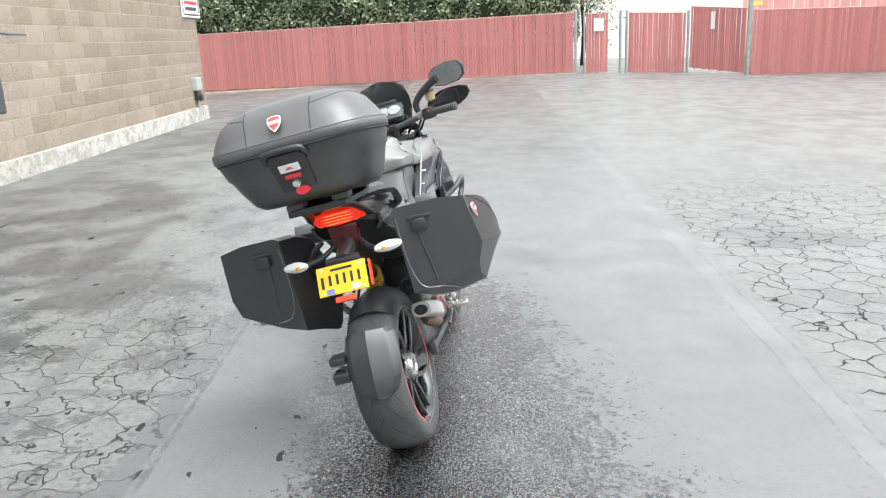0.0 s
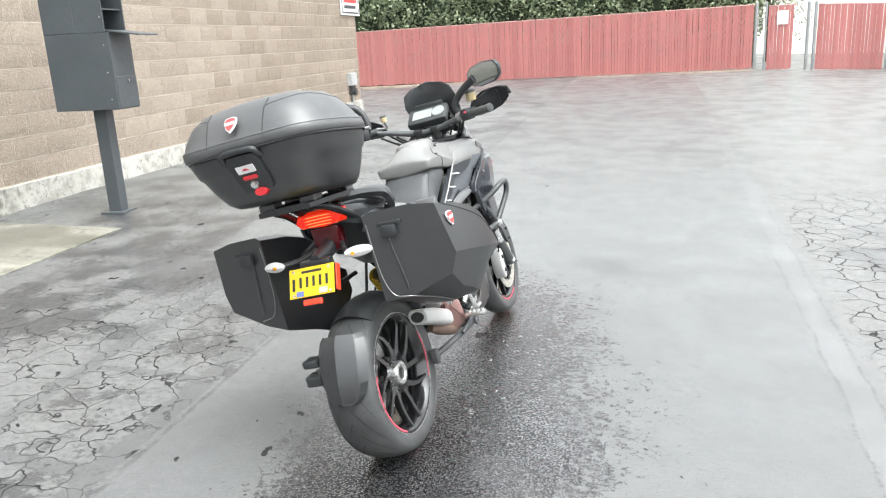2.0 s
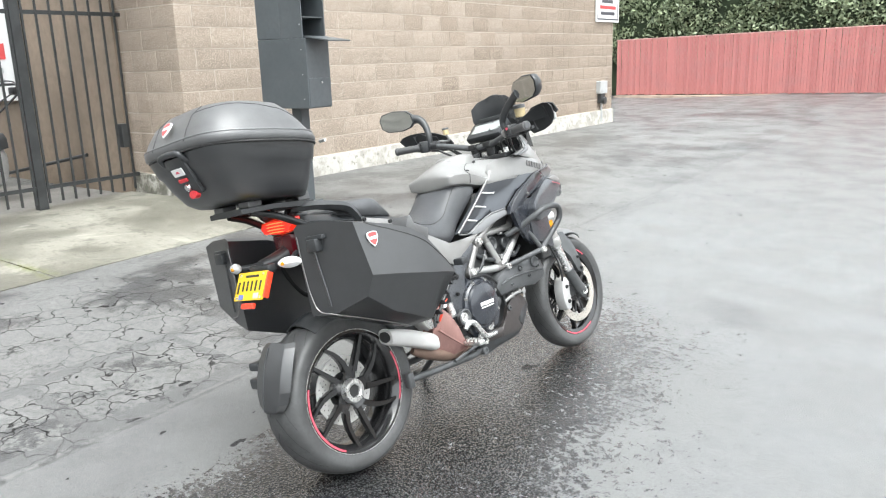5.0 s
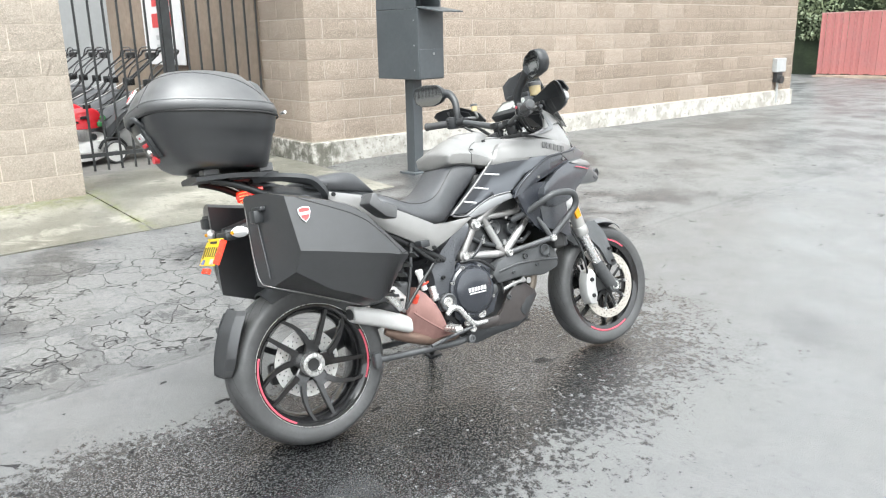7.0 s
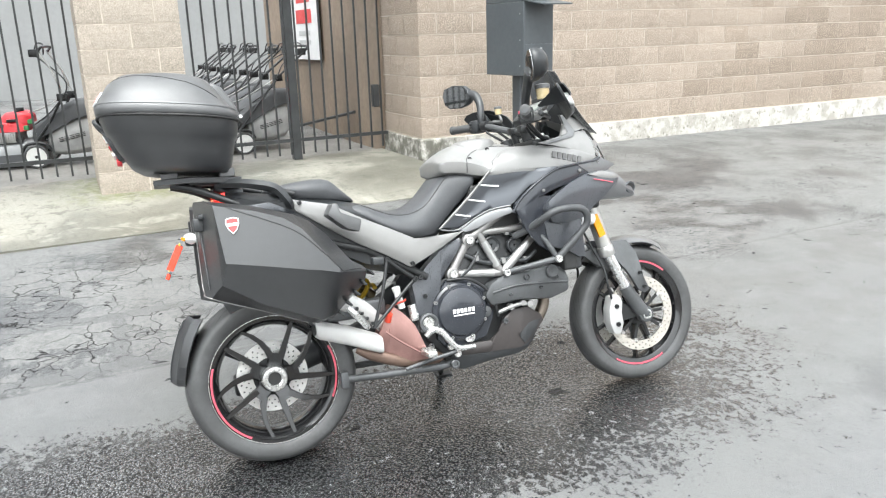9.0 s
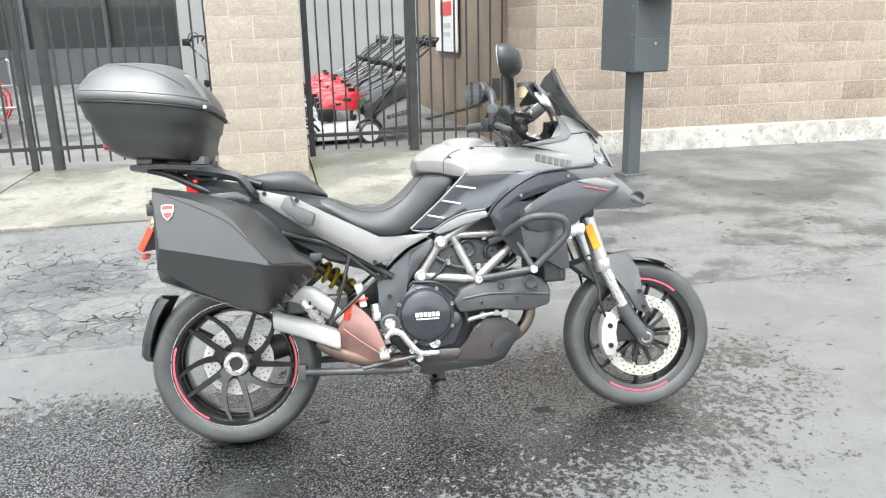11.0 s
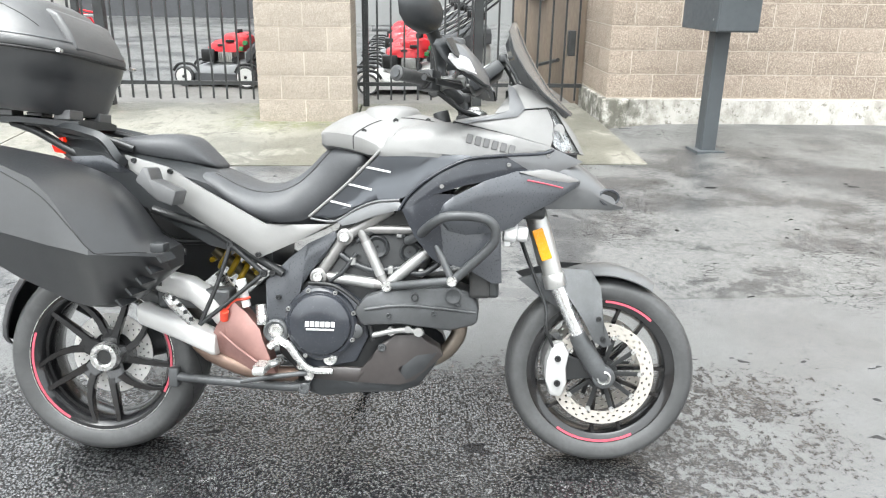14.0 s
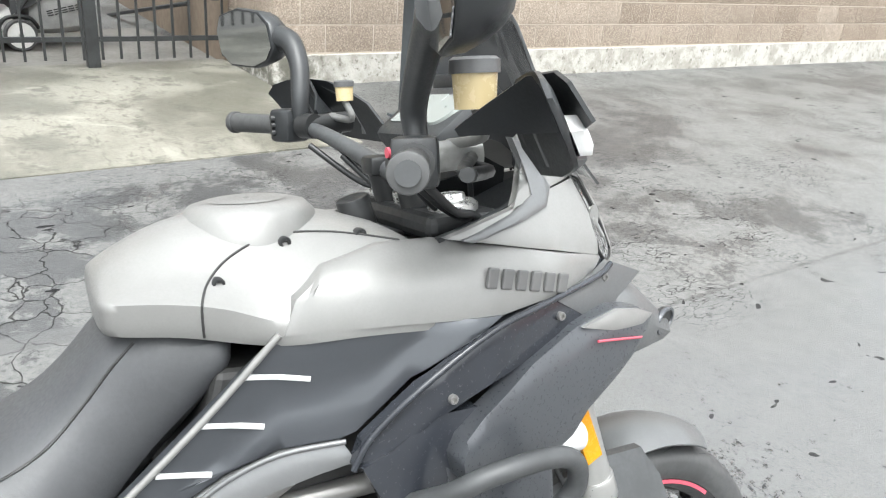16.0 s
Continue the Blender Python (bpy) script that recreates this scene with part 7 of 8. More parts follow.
def build_exhaust():
    def can(name, st, mat, label):
        rings = []
        for y, z, hx, hz, cx in st:
            rings.append([(cx + hx * (abs(math.cos(a)) ** 0.6) * (1 if math.cos(a) > 0 else -1), y, z + hz * (abs(math.sin(a)) ** 0.6) * (1 if math.sin(a) > 0 else -1)) for a in (2 * math.pi * k / 20 for k in range(20))])
        return part(name, loft(rings), mat, bike, label, smooth=50)
    low = can("silencer", ((0.153, 0.470, 0.038, 0.029, 0.130), (0.163, 0.467, 0.042, 0.033, 0.131), (0.27, 0.430, 0.044, 0.036, 0.130), (0.372, 0.387, 0.046, 0.036, 0.132), (0.385, 0.381, 0.042, 0.031, 0.132)), CAN, "bright steel silencer")
    part("outlet", moved(lathe([(0.0, 0.002), (0.0, 0.022), (-0.006, 0.022), (-0.006, 0.002)], "y", 20), Matrix.Translation((0.130, 0.152, 0.470)) @ Matrix.Diagonal((1.25, 1, 0.95, 1))), INK, low, "black outlet")
    up = can("silencer", ((0.192, 0.566, 0.036, 0.026, 0.105), (0.205, 0.564, 0.040, 0.032, 0.106), (0.30, 0.540, 0.044, 0.037, 0.105), (0.36, 0.497, 0.044, 0.040, 0.102), (0.41, 0.44, 0.042, 0.040, 0.10)), CAN, "bright steel silencer")
    part("outlet", moved(lathe([(0.0, 0.002), (0.0, 0.022), (-0.006, 0.022), (-0.006, 0.002)], "y", 20), Matrix.Translation((0.105, 0.197, 0.560))), INK, up, "black outlet")
    part("end_cap", moved(lathe([(-0.012, 0.012), (-0.012, 0.040), (0.030, 0.044), (0.030, 0.012)], "y", 24), Matrix.Translation((0.105, 0.190, 0.565)) @ Matrix.Diagonal((1, 1, 0.82, 1))), BLACK, up, "black end cap")
    part("muffler_gap", box((0.06, 0.20, 0.485), (0.135, 0.42, 0.545), 0.01), ENGINE, bike, "dark silencer bracket")
    shield = [(0.345, 0.352), (0.398, 0.402), (0.384, 0.438), (0.402, 0.465), (0.433, 0.518), (0.475, 0.482), (0.514, 0.434), (0.542, 0.36), (0.562, 0.300), (0.489, 0.295), (0.42, 0.322)]
    s = part("heat_shield", panel(shield, lambda y, z: 0.164 - 0.4 * max(0, 0.385 - 0.8 * (y - 0.45) - z) - 0.10 * max(0, y - 0.5), 0.055, 1, 3, 0.008), COPPER, bike, "brown metallic exhaust heat shield", smooth=40)
    part("fold", tube([(0.170, 0.400, 0.425), (0.172, 0.455, 0.378), (0.165, 0.545, 0.312)], 0.004, 6), COPPER, s, smooth=60)
    part("collector", tube([(0.10, 0.62, 0.285), (0.11, 0.50, 0.292), (0.115, 0.42, 0.318), (0.11, 0.35, 0.345), (0.10, 0.30, 0.37)], [0.022, 0.024, 0.026, 0.024, 0.014], 14), surface("tan_scorched_steel", (0.17, 0.115, 0.09), 0.45, 0.5), bike, "tan heat-stained exhaust collector", smooth=60)
    part("centre_stand", merge(tube([(0.115, 0.24, 0.272), (0.12, 0.30, 0.268), (0.13, 0.45, 0.262), (0.14, 0.60, 0.258), (0.13, 0.66, 0.262)], 0.0135, 10), tube([(-0.115, 0.24, 0.272), (-0.12, 0.30, 0.268), (-0.13, 0.45, 0.262), (-0.14, 0.60, 0.258), (-0.13, 0.66, 0.262)], 0.0135, 10), cyl((-0.13, 0.62, 0.262), (0.13, 0.62, 0.262), 0.012), box((0.10, 0.225, 0.24), (0.13, 0.255, 0.30), 0.005)), ENGINE, bike, "dark grey centre stand folded up", smooth=50)


def build_rear():
    # single-sided swingarm on the hidden side, with the axle carrier
    part("swingarm", merge(tube([(-0.06, 0.56, 0.43), (-0.125, 0.42, 0.40), (-0.135, 0.20, 0.345), (-0.12, 0.0, 0.311)], [0.045, 0.05, 0.045, 0.06], 14), cyl((-0.15, 0, 0.311), (-0.04, 0, 0.311), 0.062, n=28, bev=0.006), cyl((-0.13, 0.566, 0.432), (0.14, 0.566, 0.432), 0.032, n=20)), ENGINE, bike, "dark single-sided swingarm", smooth=50)
    part("rear_caliper", box((-0.065, -0.135, 0.25), (-0.018, -0.075, 0.33), 0.012), BLACK, bike, smooth=40)
    coil = []
    axis0, axis1 = Vector((-0.071, 0.318, 0.632)), Vector((-0.096, 0.418, 0.546))
    d = (axis1 - axis0).normalized()
    u = d.cross(Vector((1, 0, 0))).normalized()
    v = d.cross(u)
    for i in range(61):
        a = 2 * math.pi * 3.6 * i / 60
        coil.append(tuple(axis0.lerp(axis1, i / 60) + 0.034 * (math.cos(a) * u + math.sin(a) * v)))
    # added dark plate that hides the pale floor behind the spring
    part("dark_backing_plate", slab([(0.36, 0.47), (0.46, 0.53), (0.60, 0.60), (0.62, 0.40), (0.40, 0.38)], "x", -0.150, -0.130, 0.006), PLASTIC, bike, smooth=40)
    shock = part("shock_absorber", cyl(axis0 - d * 0.015, axis1 + d * 0.02, 0.020, n=18), surface("bronze_damper", (0.12, 0.10, 0.06), 0.4, 0.6), bike, "bronze damper with a yellow spring", smooth=40)
    part("spring", tube(coil, 0.0095, 8, 2), YELLOW, shock, "yellow coil spring", smooth=60)
    # pillion peg hangers, rider pegs and pedals
    for s in SIDES:
        m = Matrix.Diagonal((s, 1, 1, 1))
        hang = part("peg_hanger", moved(merge(tube([(0.168, 0.435, 0.685), (0.185, 0.40, 0.57), (0.20, 0.352, 0.452)], 0.0065, 8, 4), tube([(0.20, 0.352, 0.452), (0.18, 0.44, 0.525), (0.165, 0.532, 0.602)], 0.0065, 8, 4), tube([(0.168, 0.435, 0.685), (0.165, 0.48, 0.645), (0.165, 0.532, 0.602)], 0.008, 8, 4)), m), BLACK, bike, "black tubular pillion peg hanger", smooth=60)
        for y, z in ((0.435, 0.685), (0.532, 0.602)):
            bolt((0.168, y, z), 0.011, hang, BLACK, s)
        peg = [(0.20, 0.330, 0.458), (0.215, 0.308, 0.490), (0.222, 0.282, 0.520), (0.222, 0.260, 0.542)]
        pp = part("pillion_peg", moved(tube(peg, [0.012, 0.015, 0.016, 0.010], 8), m), ALLOY, hang, "folded alloy pillion peg", smooth=40)
        for k in range(4):
            part("tooth", moved(box((0.226, 0.335 - k * 0.016, 0.470 + k * 0.020), (0.238, 0.343 - k * 0.016, 0.480 + k * 0.020)), m), BLACK, pp)
        foot = part("foot_peg", moved(merge(box((0.17, 0.520, 0.322), (0.262, 0.556, 0.342), 0.006), tube([(0.14, 0.575, 0.34), (0.165, 0.56, 0.335), (0.18, 0.54, 0.332)], 0.012, 8)), m), ALLOY, bike, "toothed alloy foot peg", smooth=40)
        for k in range(4):
            part("tooth", moved(box((0.185 + k * 0.02, 0.522, 0.341), (0.193 + k * 0.02, 0.554, 0.349)), m), ALLOY, foot)
        part("heel_plate", moved(tube([(0.172, 0.548, 0.385), (0.176, 0.575, 0.405), (0.178, 0.605, 0.395), (0.178, 0.635, 0.355), (0.176, 0.670, 0.322), (0.172, 0.735, 0.318)], [0.011, 0.013, 0.013, 0.012, 0.011, 0.008], 8, 4), m), ALLOY, bike, "polished alloy heel bracket", smooth=60)
        part("pedal_link", moved(tube([(0.165, 0.46, 0.277), (0.168, 0.56, 0.295), (0.170, 0.66, 0.310)], 0.008, 8), m), ENGINE, bike, smooth=60)
        for y, z, r in ((0.640, 0.330, 0.012), (0.665, 0.300, 0.014), (0.650, 0.262, 0.017)):
            bolt((0.165, y, z), r, bike, ALLOY if r < 0.015 else ENGINE, s, name="pivot_bolt")
    part("brake_reservoir", merge(cyl((0.150, 0.475, 0.50), (0.152, 0.462, 0.565), 0.013, n=16), cyl((0.152, 0.462, 0.565), (0.153, 0.459, 0.58), 0.015, n=16)), SIGN_WHITE, bike, "small pale brake reservoir", smooth=40)
    part("safety_tag", merge(tube([(0.160, 0.415, 0.475), (0.170, 0.425, 0.50), (0.168, 0.445, 0.52), (0.165, 0.475, 0.525), (0.160, 0.490, 0.53)], 0.004, 6), cyl((0.165, 0.412, 0.462), (0.180, 0.418, 0.490), 0.012, n=12)), surface("orange_red_lead", (0.62, 0.06, 0.03), 0.4), bike, "orange-red battery lead", smooth=60)
    part("brake_master", merge(cyl((0.14, 0.515, 0.505), (0.145, 0.520, 0.455), 0.016, n=16), box((0.13, 0.505, 0.445), (0.155, 0.535, 0.475), 0.004)), ALLOY, bike, "alloy rear master cylinder", smooth=40)
    # the side stand that carries the lean
    part("side_stand", merge(tube([(-0.12, 0.66, 0.27), (-0.25, 0.72, 0.19), (-0.365, 0.765, 0.118)], [0.016, 0.014, 0.012], 10), moved(box((-0.035, -0.03, -0.006), (0.035, 0.04, 0.006), 0.003), pose(-0.372, 0.769, 0.114, 0, 16, 0))), BLACK, bike, "black side stand", smooth=50)


build_frame()
build_engine()
build_exhaust()
build_rear()


# ---- luggage ----
def build_rack():
    rack = part("luggage_rack", bevel(hull([(-0.315, [(0, 1.050), (0.07, 1.050), (0.10, 1.046), (0.10, 1.030), (0, 1.028)]), (-0.20, [(0, 1.050), (0.10, 1.050), (0.14, 1.044), (0.14, 1.028), (0, 1.026)]), (-0.03, [(0, 1.038), (0.08, 1.038), (0.12, 1.032), (0.12, 1.014), (0, 1.012)])]), 0.004), PLASTIC, bike, "black plastic luggage plate", smooth=40)
    for s in SIDES:
        part("rail", tube(flip([(0.07, -0.26, 1.030), (0.085, -0.18, 1.005), (0.10, -0.08, 0.955), (0.11, 0.03, 0.905)], s), 0.013, 10), BLACK, rack, smooth=60)
        part("rail", tube(flip([(0.10, -0.20, 1.030), (0.115, -0.10, 1.022), (0.125, 0.05, 0.985), (0.13, 0.14, 0.955)], s), 0.011, 10), BLACK, rack, smooth=60)
        grab = [(0.10, -0.12, 1.018), (0.140, -0.04, 1.010), (0.166, 0.02, 0.998), (0.176, 0.065, 0.984), (0.178, 0.090, 0.960), (0.176, 0.110, 0.930), (0.150, 0.118, 0.915)]
        part("grab_rail", tube(flip(grab, s), 0.0155, 4, 4), PLASTIC, bike, "black grab rail beside the pillion seat", smooth=30)
        part("tail_spar", tube(flip([(0.05, -0.03, 0.98), (0.07, -0.09, 0.99), (0.08, -0.12, 1.01)], s), 0.016, 8), PLASTIC, rack, smooth=60)
        part("foot", box((min(s * 0.05, s * 0.11), -0.29, 1.046), (max(s * 0.05, s * 0.11), -0.235, 1.068), 0.004), LID, rack)
        part("foot", box((min(s * 0.05, s * 0.13), -0.10, 1.036), (max(s * 0.05, s * 0.13), -0.05, 1.066), 0.004), LID, rack)


def build_top_case():
    def ring(z, hw, y0, y1, p=3.2, n=48, narrow=0.13):
        out = []
        y1 -= 0.028
        for k in range(n):
            a = 2 * math.pi * k / n
            c, s = math.cos(a), math.sin(a)
            u = (abs(c) ** (2 / p)) * (1 if c > 0 else -1)
            v = (abs(s) ** (2 / p)) * (1 if s > 0 else -1)
            y = (y0 + y1) / 2 + v * (y1 - y0) / 2
            x = u * hw * (1 - narrow * max(0, -v) ** 1.5 - 0.17 * max(0, v) ** 2.5)
            out.append((x, y, z - 0.10 * (y + 0.21)))
        return out
    body = loft([ring(z, w, a, b, p) for z, w, a, b, p in ((1.062, 0.176, -0.300, -0.040, 4.0), (1.066, 0.196, -0.345, -0.032, 4.2), (1.084, 0.214, -0.377, -0.026, 4.4), (1.130, 0.236, -0.408, -0.014, 4.6), (1.176, 0.252, -0.430, -0.004, 4.8), (1.184, 0.260, -0.440, 0.004, 4.8), (1.232, 0.272, -0.455, 0.012, 5.0))])
    case = part("top_case", body, CASE, bike, "black hard top case on the rack", smooth=40)
    lid = loft([ring(z, w, a, b, p) for z, w, a, b, p in ((1.238, 0.274, -0.458, 0.014, 5.0), (1.244, 0.281, -0.464, 0.018, 5.0), (1.256, 0.282, -0.465, 0.018, 5.0), (1.268, 0.281, -0.464, 0.012, 5.0), (1.275, 0.275, -0.458, 0.000, 5.0), (1.300, 0.265, -0.446, -0.018, 5.0), (1.345, 0.238, -0.418, -0.046, 4.6), (1.376, 0.200, -0.380, -0.068, 4.0), (1.392, 0.140, -0.322, -0.095, 3.2), (1.398, 0.075, -0.260, -0.130, 2.4))])
    lid_ob = part("lid", lid, LID, case, "charcoal domed lid", smooth=50)
    part("seal", loft([ring(1.2315, 0.270, -0.452, 0.018, 4.0), ring(1.239, 0.270, -0.452, 0.018, 4.0)]), INK, case)
    line = [(q[0], q[1], q[2]) for q in ring(1.272, 0.279, -0.462, 0.010, 5.0)]
    # the bead's paler grey paints the highlight along the lid's step
    part("rim_highlight", tube(line, 0.0030, 6, 1, True), MIDGREY, lid_ob, "lid rim bead in paler grey, painted as its highlight", smooth=60)
    part("parting_line", tube(ring(1.2365, 0.279, -0.463, 0.026, 4.0), 0.0032, 6, 1, True), INK, case, smooth=60)
    for s in SIDES:
        crease = pressed(flip([(0.105, -0.418, 1.385), (0.170, -0.370, 1.378), (0.205, -0.270, 1.368), (0.225, -0.160, 1.335), (0.225, -0.070, 1.300)], s), lid_ob, 0.0003)
        part("lid_crease", tube(crease, 0.0014, 5, 1), INK, lid_ob, smooth=60)
    for s in SIDES:
        seam = [(s * 0.105, -0.470, 1.290), (s * 0.106, -0.450, 1.335), (s * 0.108, -0.425, 1.372), (s * 0.110, -0.380, 1.398)]
        part("lid_seam", tube(pressed(seam, lid_ob, 0.0004), 0.0016, 5, 1), INK, lid_ob, smooth=60)
    pad = slab([(-0.130, 1.346), (-0.088, 1.352), (-0.062, 1.338), (-0.028, 1.284), (-0.010, 1.240), (-0.014, 1.228), (-0.060, 1.232)], "x", -0.152, 0.152, 0.014, 3)
    part("back_pad", pad, LID, case, "padded grey backrest", smooth=40)
    # latch, lock and badge at the back
    lm = Matrix.Translation((0, -0.423, 1.200)) @ pose(0, 0, 0, 24, 0, 0)
    latch = part("latch", moved(slab([(-0.055, -0.075), (0.055, -0.075), (0.062, 0.04), (0.05, 0.062), (-0.05, 0.062), (-0.062, 0.04)], "y", -0.020, 0.02, 0.007), lm), PLASTIC, case, "black latch plate", smooth=40)
    part("carry_handle", moved(tube([(-0.070, 0.004, 0.026), (-0.066, -0.012, 0.052), (-0.050, -0.018, 0.074), (0.050, -0.018, 0.074), (0.066, -0.012, 0.052), (0.070, 0.004, 0.026)], 0.0105, 8, 4), lm), PLASTIC, case, "moulded black carry handle", smooth=60)
    part("maker_label", moved(box((-0.033, -0.024, 0.000), (0.033, -0.019, 0.026), 0.001), lm), SIGN_WHITE, latch, "white maker's label with a red mark")
    part("label_mark", moved(slab([(-0.014, 0.010), (0.014, 0.010), (0.004, 0.018), (-0.004, 0.018)], "y", -0.0252, -0.0238), lm), RED, latch)
    part("release_button", moved(box((-0.026, -0.026, -0.024), (0.026, -0.018, -0.010), 0.003), lm), surface("red_button", (0.55, 0.03, 0.04), 0.4), latch, "red release button")
    part("lock", moved(lathe([(-0.028, 0.002), (-0.028, 0.012), (-0.018, 0.014), (-0.018, 0.002)], "y", 20, (0.0, 0, -0.044)), lm), ALLOY, latch, "chrome key lock")
    part("release_button", moved(lathe([(-0.016, 0.002), (-0.016, 0.020), (0.0, 0.022), (0.0, 0.002)], "y", 24, (0.0, 0, 0)), Matrix.Translation((0.01, -0.405, 1.125)) @ Matrix.Diagonal((1.1, 1, 0.65, 1))), surface("red_lower_button", (0.55, 0.03, 0.04), 0.35), latch, "round red button")
    for s in SIDES:
        part("hinge_bolt", cyl((s * 0.215, -0.022, 1.222), (s * 0.240, -0.018, 1.222), 0.006, n=12), ALLOY, case)
    badge(lid_ob, Matrix.Translation((0, -0.452, 1.343)) @ pose(0, 0, 0, -38, 0, 0), 0.023)


def badge(parent, m, r):
    """A shield badge as plain shapes: white border, red field, white bend."""
    shield = [(-0.9, 0.9), (-0.5, 1.05), (0, 1.1), (0.5, 1.05), (0.9, 0.9), (0.95, 0.2), (0.6, -0.7), (0, -1.3), (-0.6, -0.7), (-0.95, 0.2)]
    def ply(f, a, b, pts=shield):
        return moved(slab([(x * r * f, z * r * f) for x, z in pts], "y", a, b), m)
    b = part("badge", ply(1.0, -0.004, 0.002), SIGN_WHITE, parent, "red and white shield badge")
    part("field", ply(0.86, -0.0055, -0.003), SIGN_RED, b)
    part("bend", ply(0.86, -0.0065, -0.005, [(-0.9, 0.28), (0.9, 0.38), (0.75, -0.15), (-0.8, -0.22)]), SIGN_WHITE, b)


def build_side_case(s):
    rows = [
        # y, top, fold x, fold z, ridge x, ridge z, keel x, keel z, inner foot z, how far the ridge leads
        (-0.166, 0.958, 0.452, 0.936, 0.476, 0.759, 0.450, 0.694, 0.650, 0.026),
        (-0.040, 0.930, 0.481, 0.906, 0.499, 0.740, 0.430, 0.616, 0.590, 0.0),
        (0.040, 0.905, 0.497, 0.876, 0.510, 0.723, 0.432, 0.582, 0.556, 0.0),
        (0.090, 0.888, 0.509, 0.838, 0.517, 0.712, 0.428, 0.558, 0.534, 0.0),
        (0.138, 0.862, 0.514, 0.774, 0.519, 0.703, 0.412, 0.540, 0.520, 0.0),
        (0.190, 0.812, 0.511, 0.704, 0.516, 0.690, 0.380, 0.548, 0.530, 0.0),
        (0.262, 0.716, 0.430, 0.688, 0.438, 0.680, 0.350, 0.612, 0.590, 0.0),
        (0.312, 0.690, 0.350, 0.676, 0.354, 0.668, 0.320, 0.645, 0.630, 0.0),
    ]
    rings = []
    for y, top, xf, zf, xr, zr, xk, zk, low, lead in rows:
        deep = 0.045 if s < 0 else 0.0
        half = [(0.207, low - deep), (0.207, top - 0.012), (0.226, top), (min(0.36, xf - 0.06), top - 0.004), (xf, zf), (xr, zr), (xk, zk), (0.30, low - 0.004 - 0.4 * deep)]
        back = [0.20 * (x - 0.405) if lead else 0.0 for x, _ in half]
        back[5] = lead
        rings.append([(s * x, y + d, z) for (x, z), d in zip(half, back)])
    case = part("side_case", bevel(loft(rings), 0.010, 3, 9), CASE, bike, "black hard pannier case", smooth=30)

    def outer(y, z):
        """How far out the flank of the case stands."""
        cols = list(zip(*rows))
        at = lambda c: float(np.interp(y, cols[0], cols[c]))
        return float(np.interp(z, (at(7), at(5), at(3)), (at(6), at(4), at(2))))

    # the lid's parting line over the flank and along the front corner
    seam = [(s * outer(y, z), y, z) for y, z in ((-0.118, 0.934), (-0.110, 0.921), (-0.02, 0.880), (0.05, 0.845), (0.095, 0.812), (0.150, 0.752), (0.196, 0.697), (0.225, 0.690), (0.285, 0.684))]
    part("parting_line", tube(pressed(seam, case, 0.0004), 0.0016, 5, 1), INK, case, smooth=60)
    m = Matrix.Translation((s * (outer(-0.107, 0.871) + 0.001), -0.107, 0.871)) @ pose(0, 0, 0, 0, 0, 84 * s) @ pose(0, 0, 0, -8, 0, 0)
    badge(case, m, 0.021)
    part("clasp", merge(box((min(s * 0.262, s * 0.315), -0.214, 0.862), (max(s * 0.262, s * 0.315), -0.176, 0.905), 0.006), box((min(s * 0.245, s * 0.335), -0.198, 0.900), (max(s * 0.245, s * 0.335), -0.172, 0.915), 0.004)), PLASTIC, case, "black hinge clasp", smooth=40)
    part("clasp", box((min(s * 0.40, s * 0.445), 0.315, 0.690), (max(s * 0.40, s * 0.445), 0.352, 0.715), 0.005), PLASTIC, case, smooth=40)
    wedge = slab([(0.215, 0.868), (0.236, 0.905), (0.252, 0.905), (0.262, 0.872), (0.330, 0.842), (0.318, 0.800), (0.275, 0.815)], "x", 0.215, 0.300, 0.006)
    part("mount_wedge", moved(wedge, Matrix.Diagonal((s, 1, 1, 1))), LID, case, "grey mounting wedge", smooth=40)
    for k in range(5):
        part("fin", moved(box((0.30, -0.003, -0.014), (0.395, 0.003, 0.010), 0.001), Matrix.Diagonal((s, 1, 1, 1)) @ pose(0, 0.205 + 0.028 * k, 0.548 + 0.030 * k, 40, 0, 0)), PLASTIC, case)
    bead = [(s * x, -0.25, z) for x, z in ((0.288, 0.862), (0.292, 0.82), (0.300, 0.76), (0.306, 0.71), (0.308, 0.675))]
    part("shell_bead", tube(pressed(bead, case, 0.001), 0.0042, 8, 2), CASE, case, smooth=60)
    edge = [(s * 0.215, -0.206, 0.92), (s * 0.216, -0.206, 0.80), (s * 0.224, -0.206, 0.72), (s * 0.250, -0.205, 0.665), (s * 0.31, -0.19, 0.648), (s * 0.33, -0.04, 0.588), (s * 0.33, 0.10, 0.528)]
    part("edge_beading", tube(edge, 0.0018, 6, 6), FRAME, case, "grey edge beading", smooth=60)
    part("carrier", tube([(s * 0.13, 0.02, 0.86), (s * 0.20, 0.0, 0.80), (s * 0.205, 0.10, 0.66), (s * 0.16, 0.30, 0.66)], 0.010, 8), BLACK, bike, smooth=60)


build_rack()
build_top_case()
for side in SIDES:
    build_side_case(side)


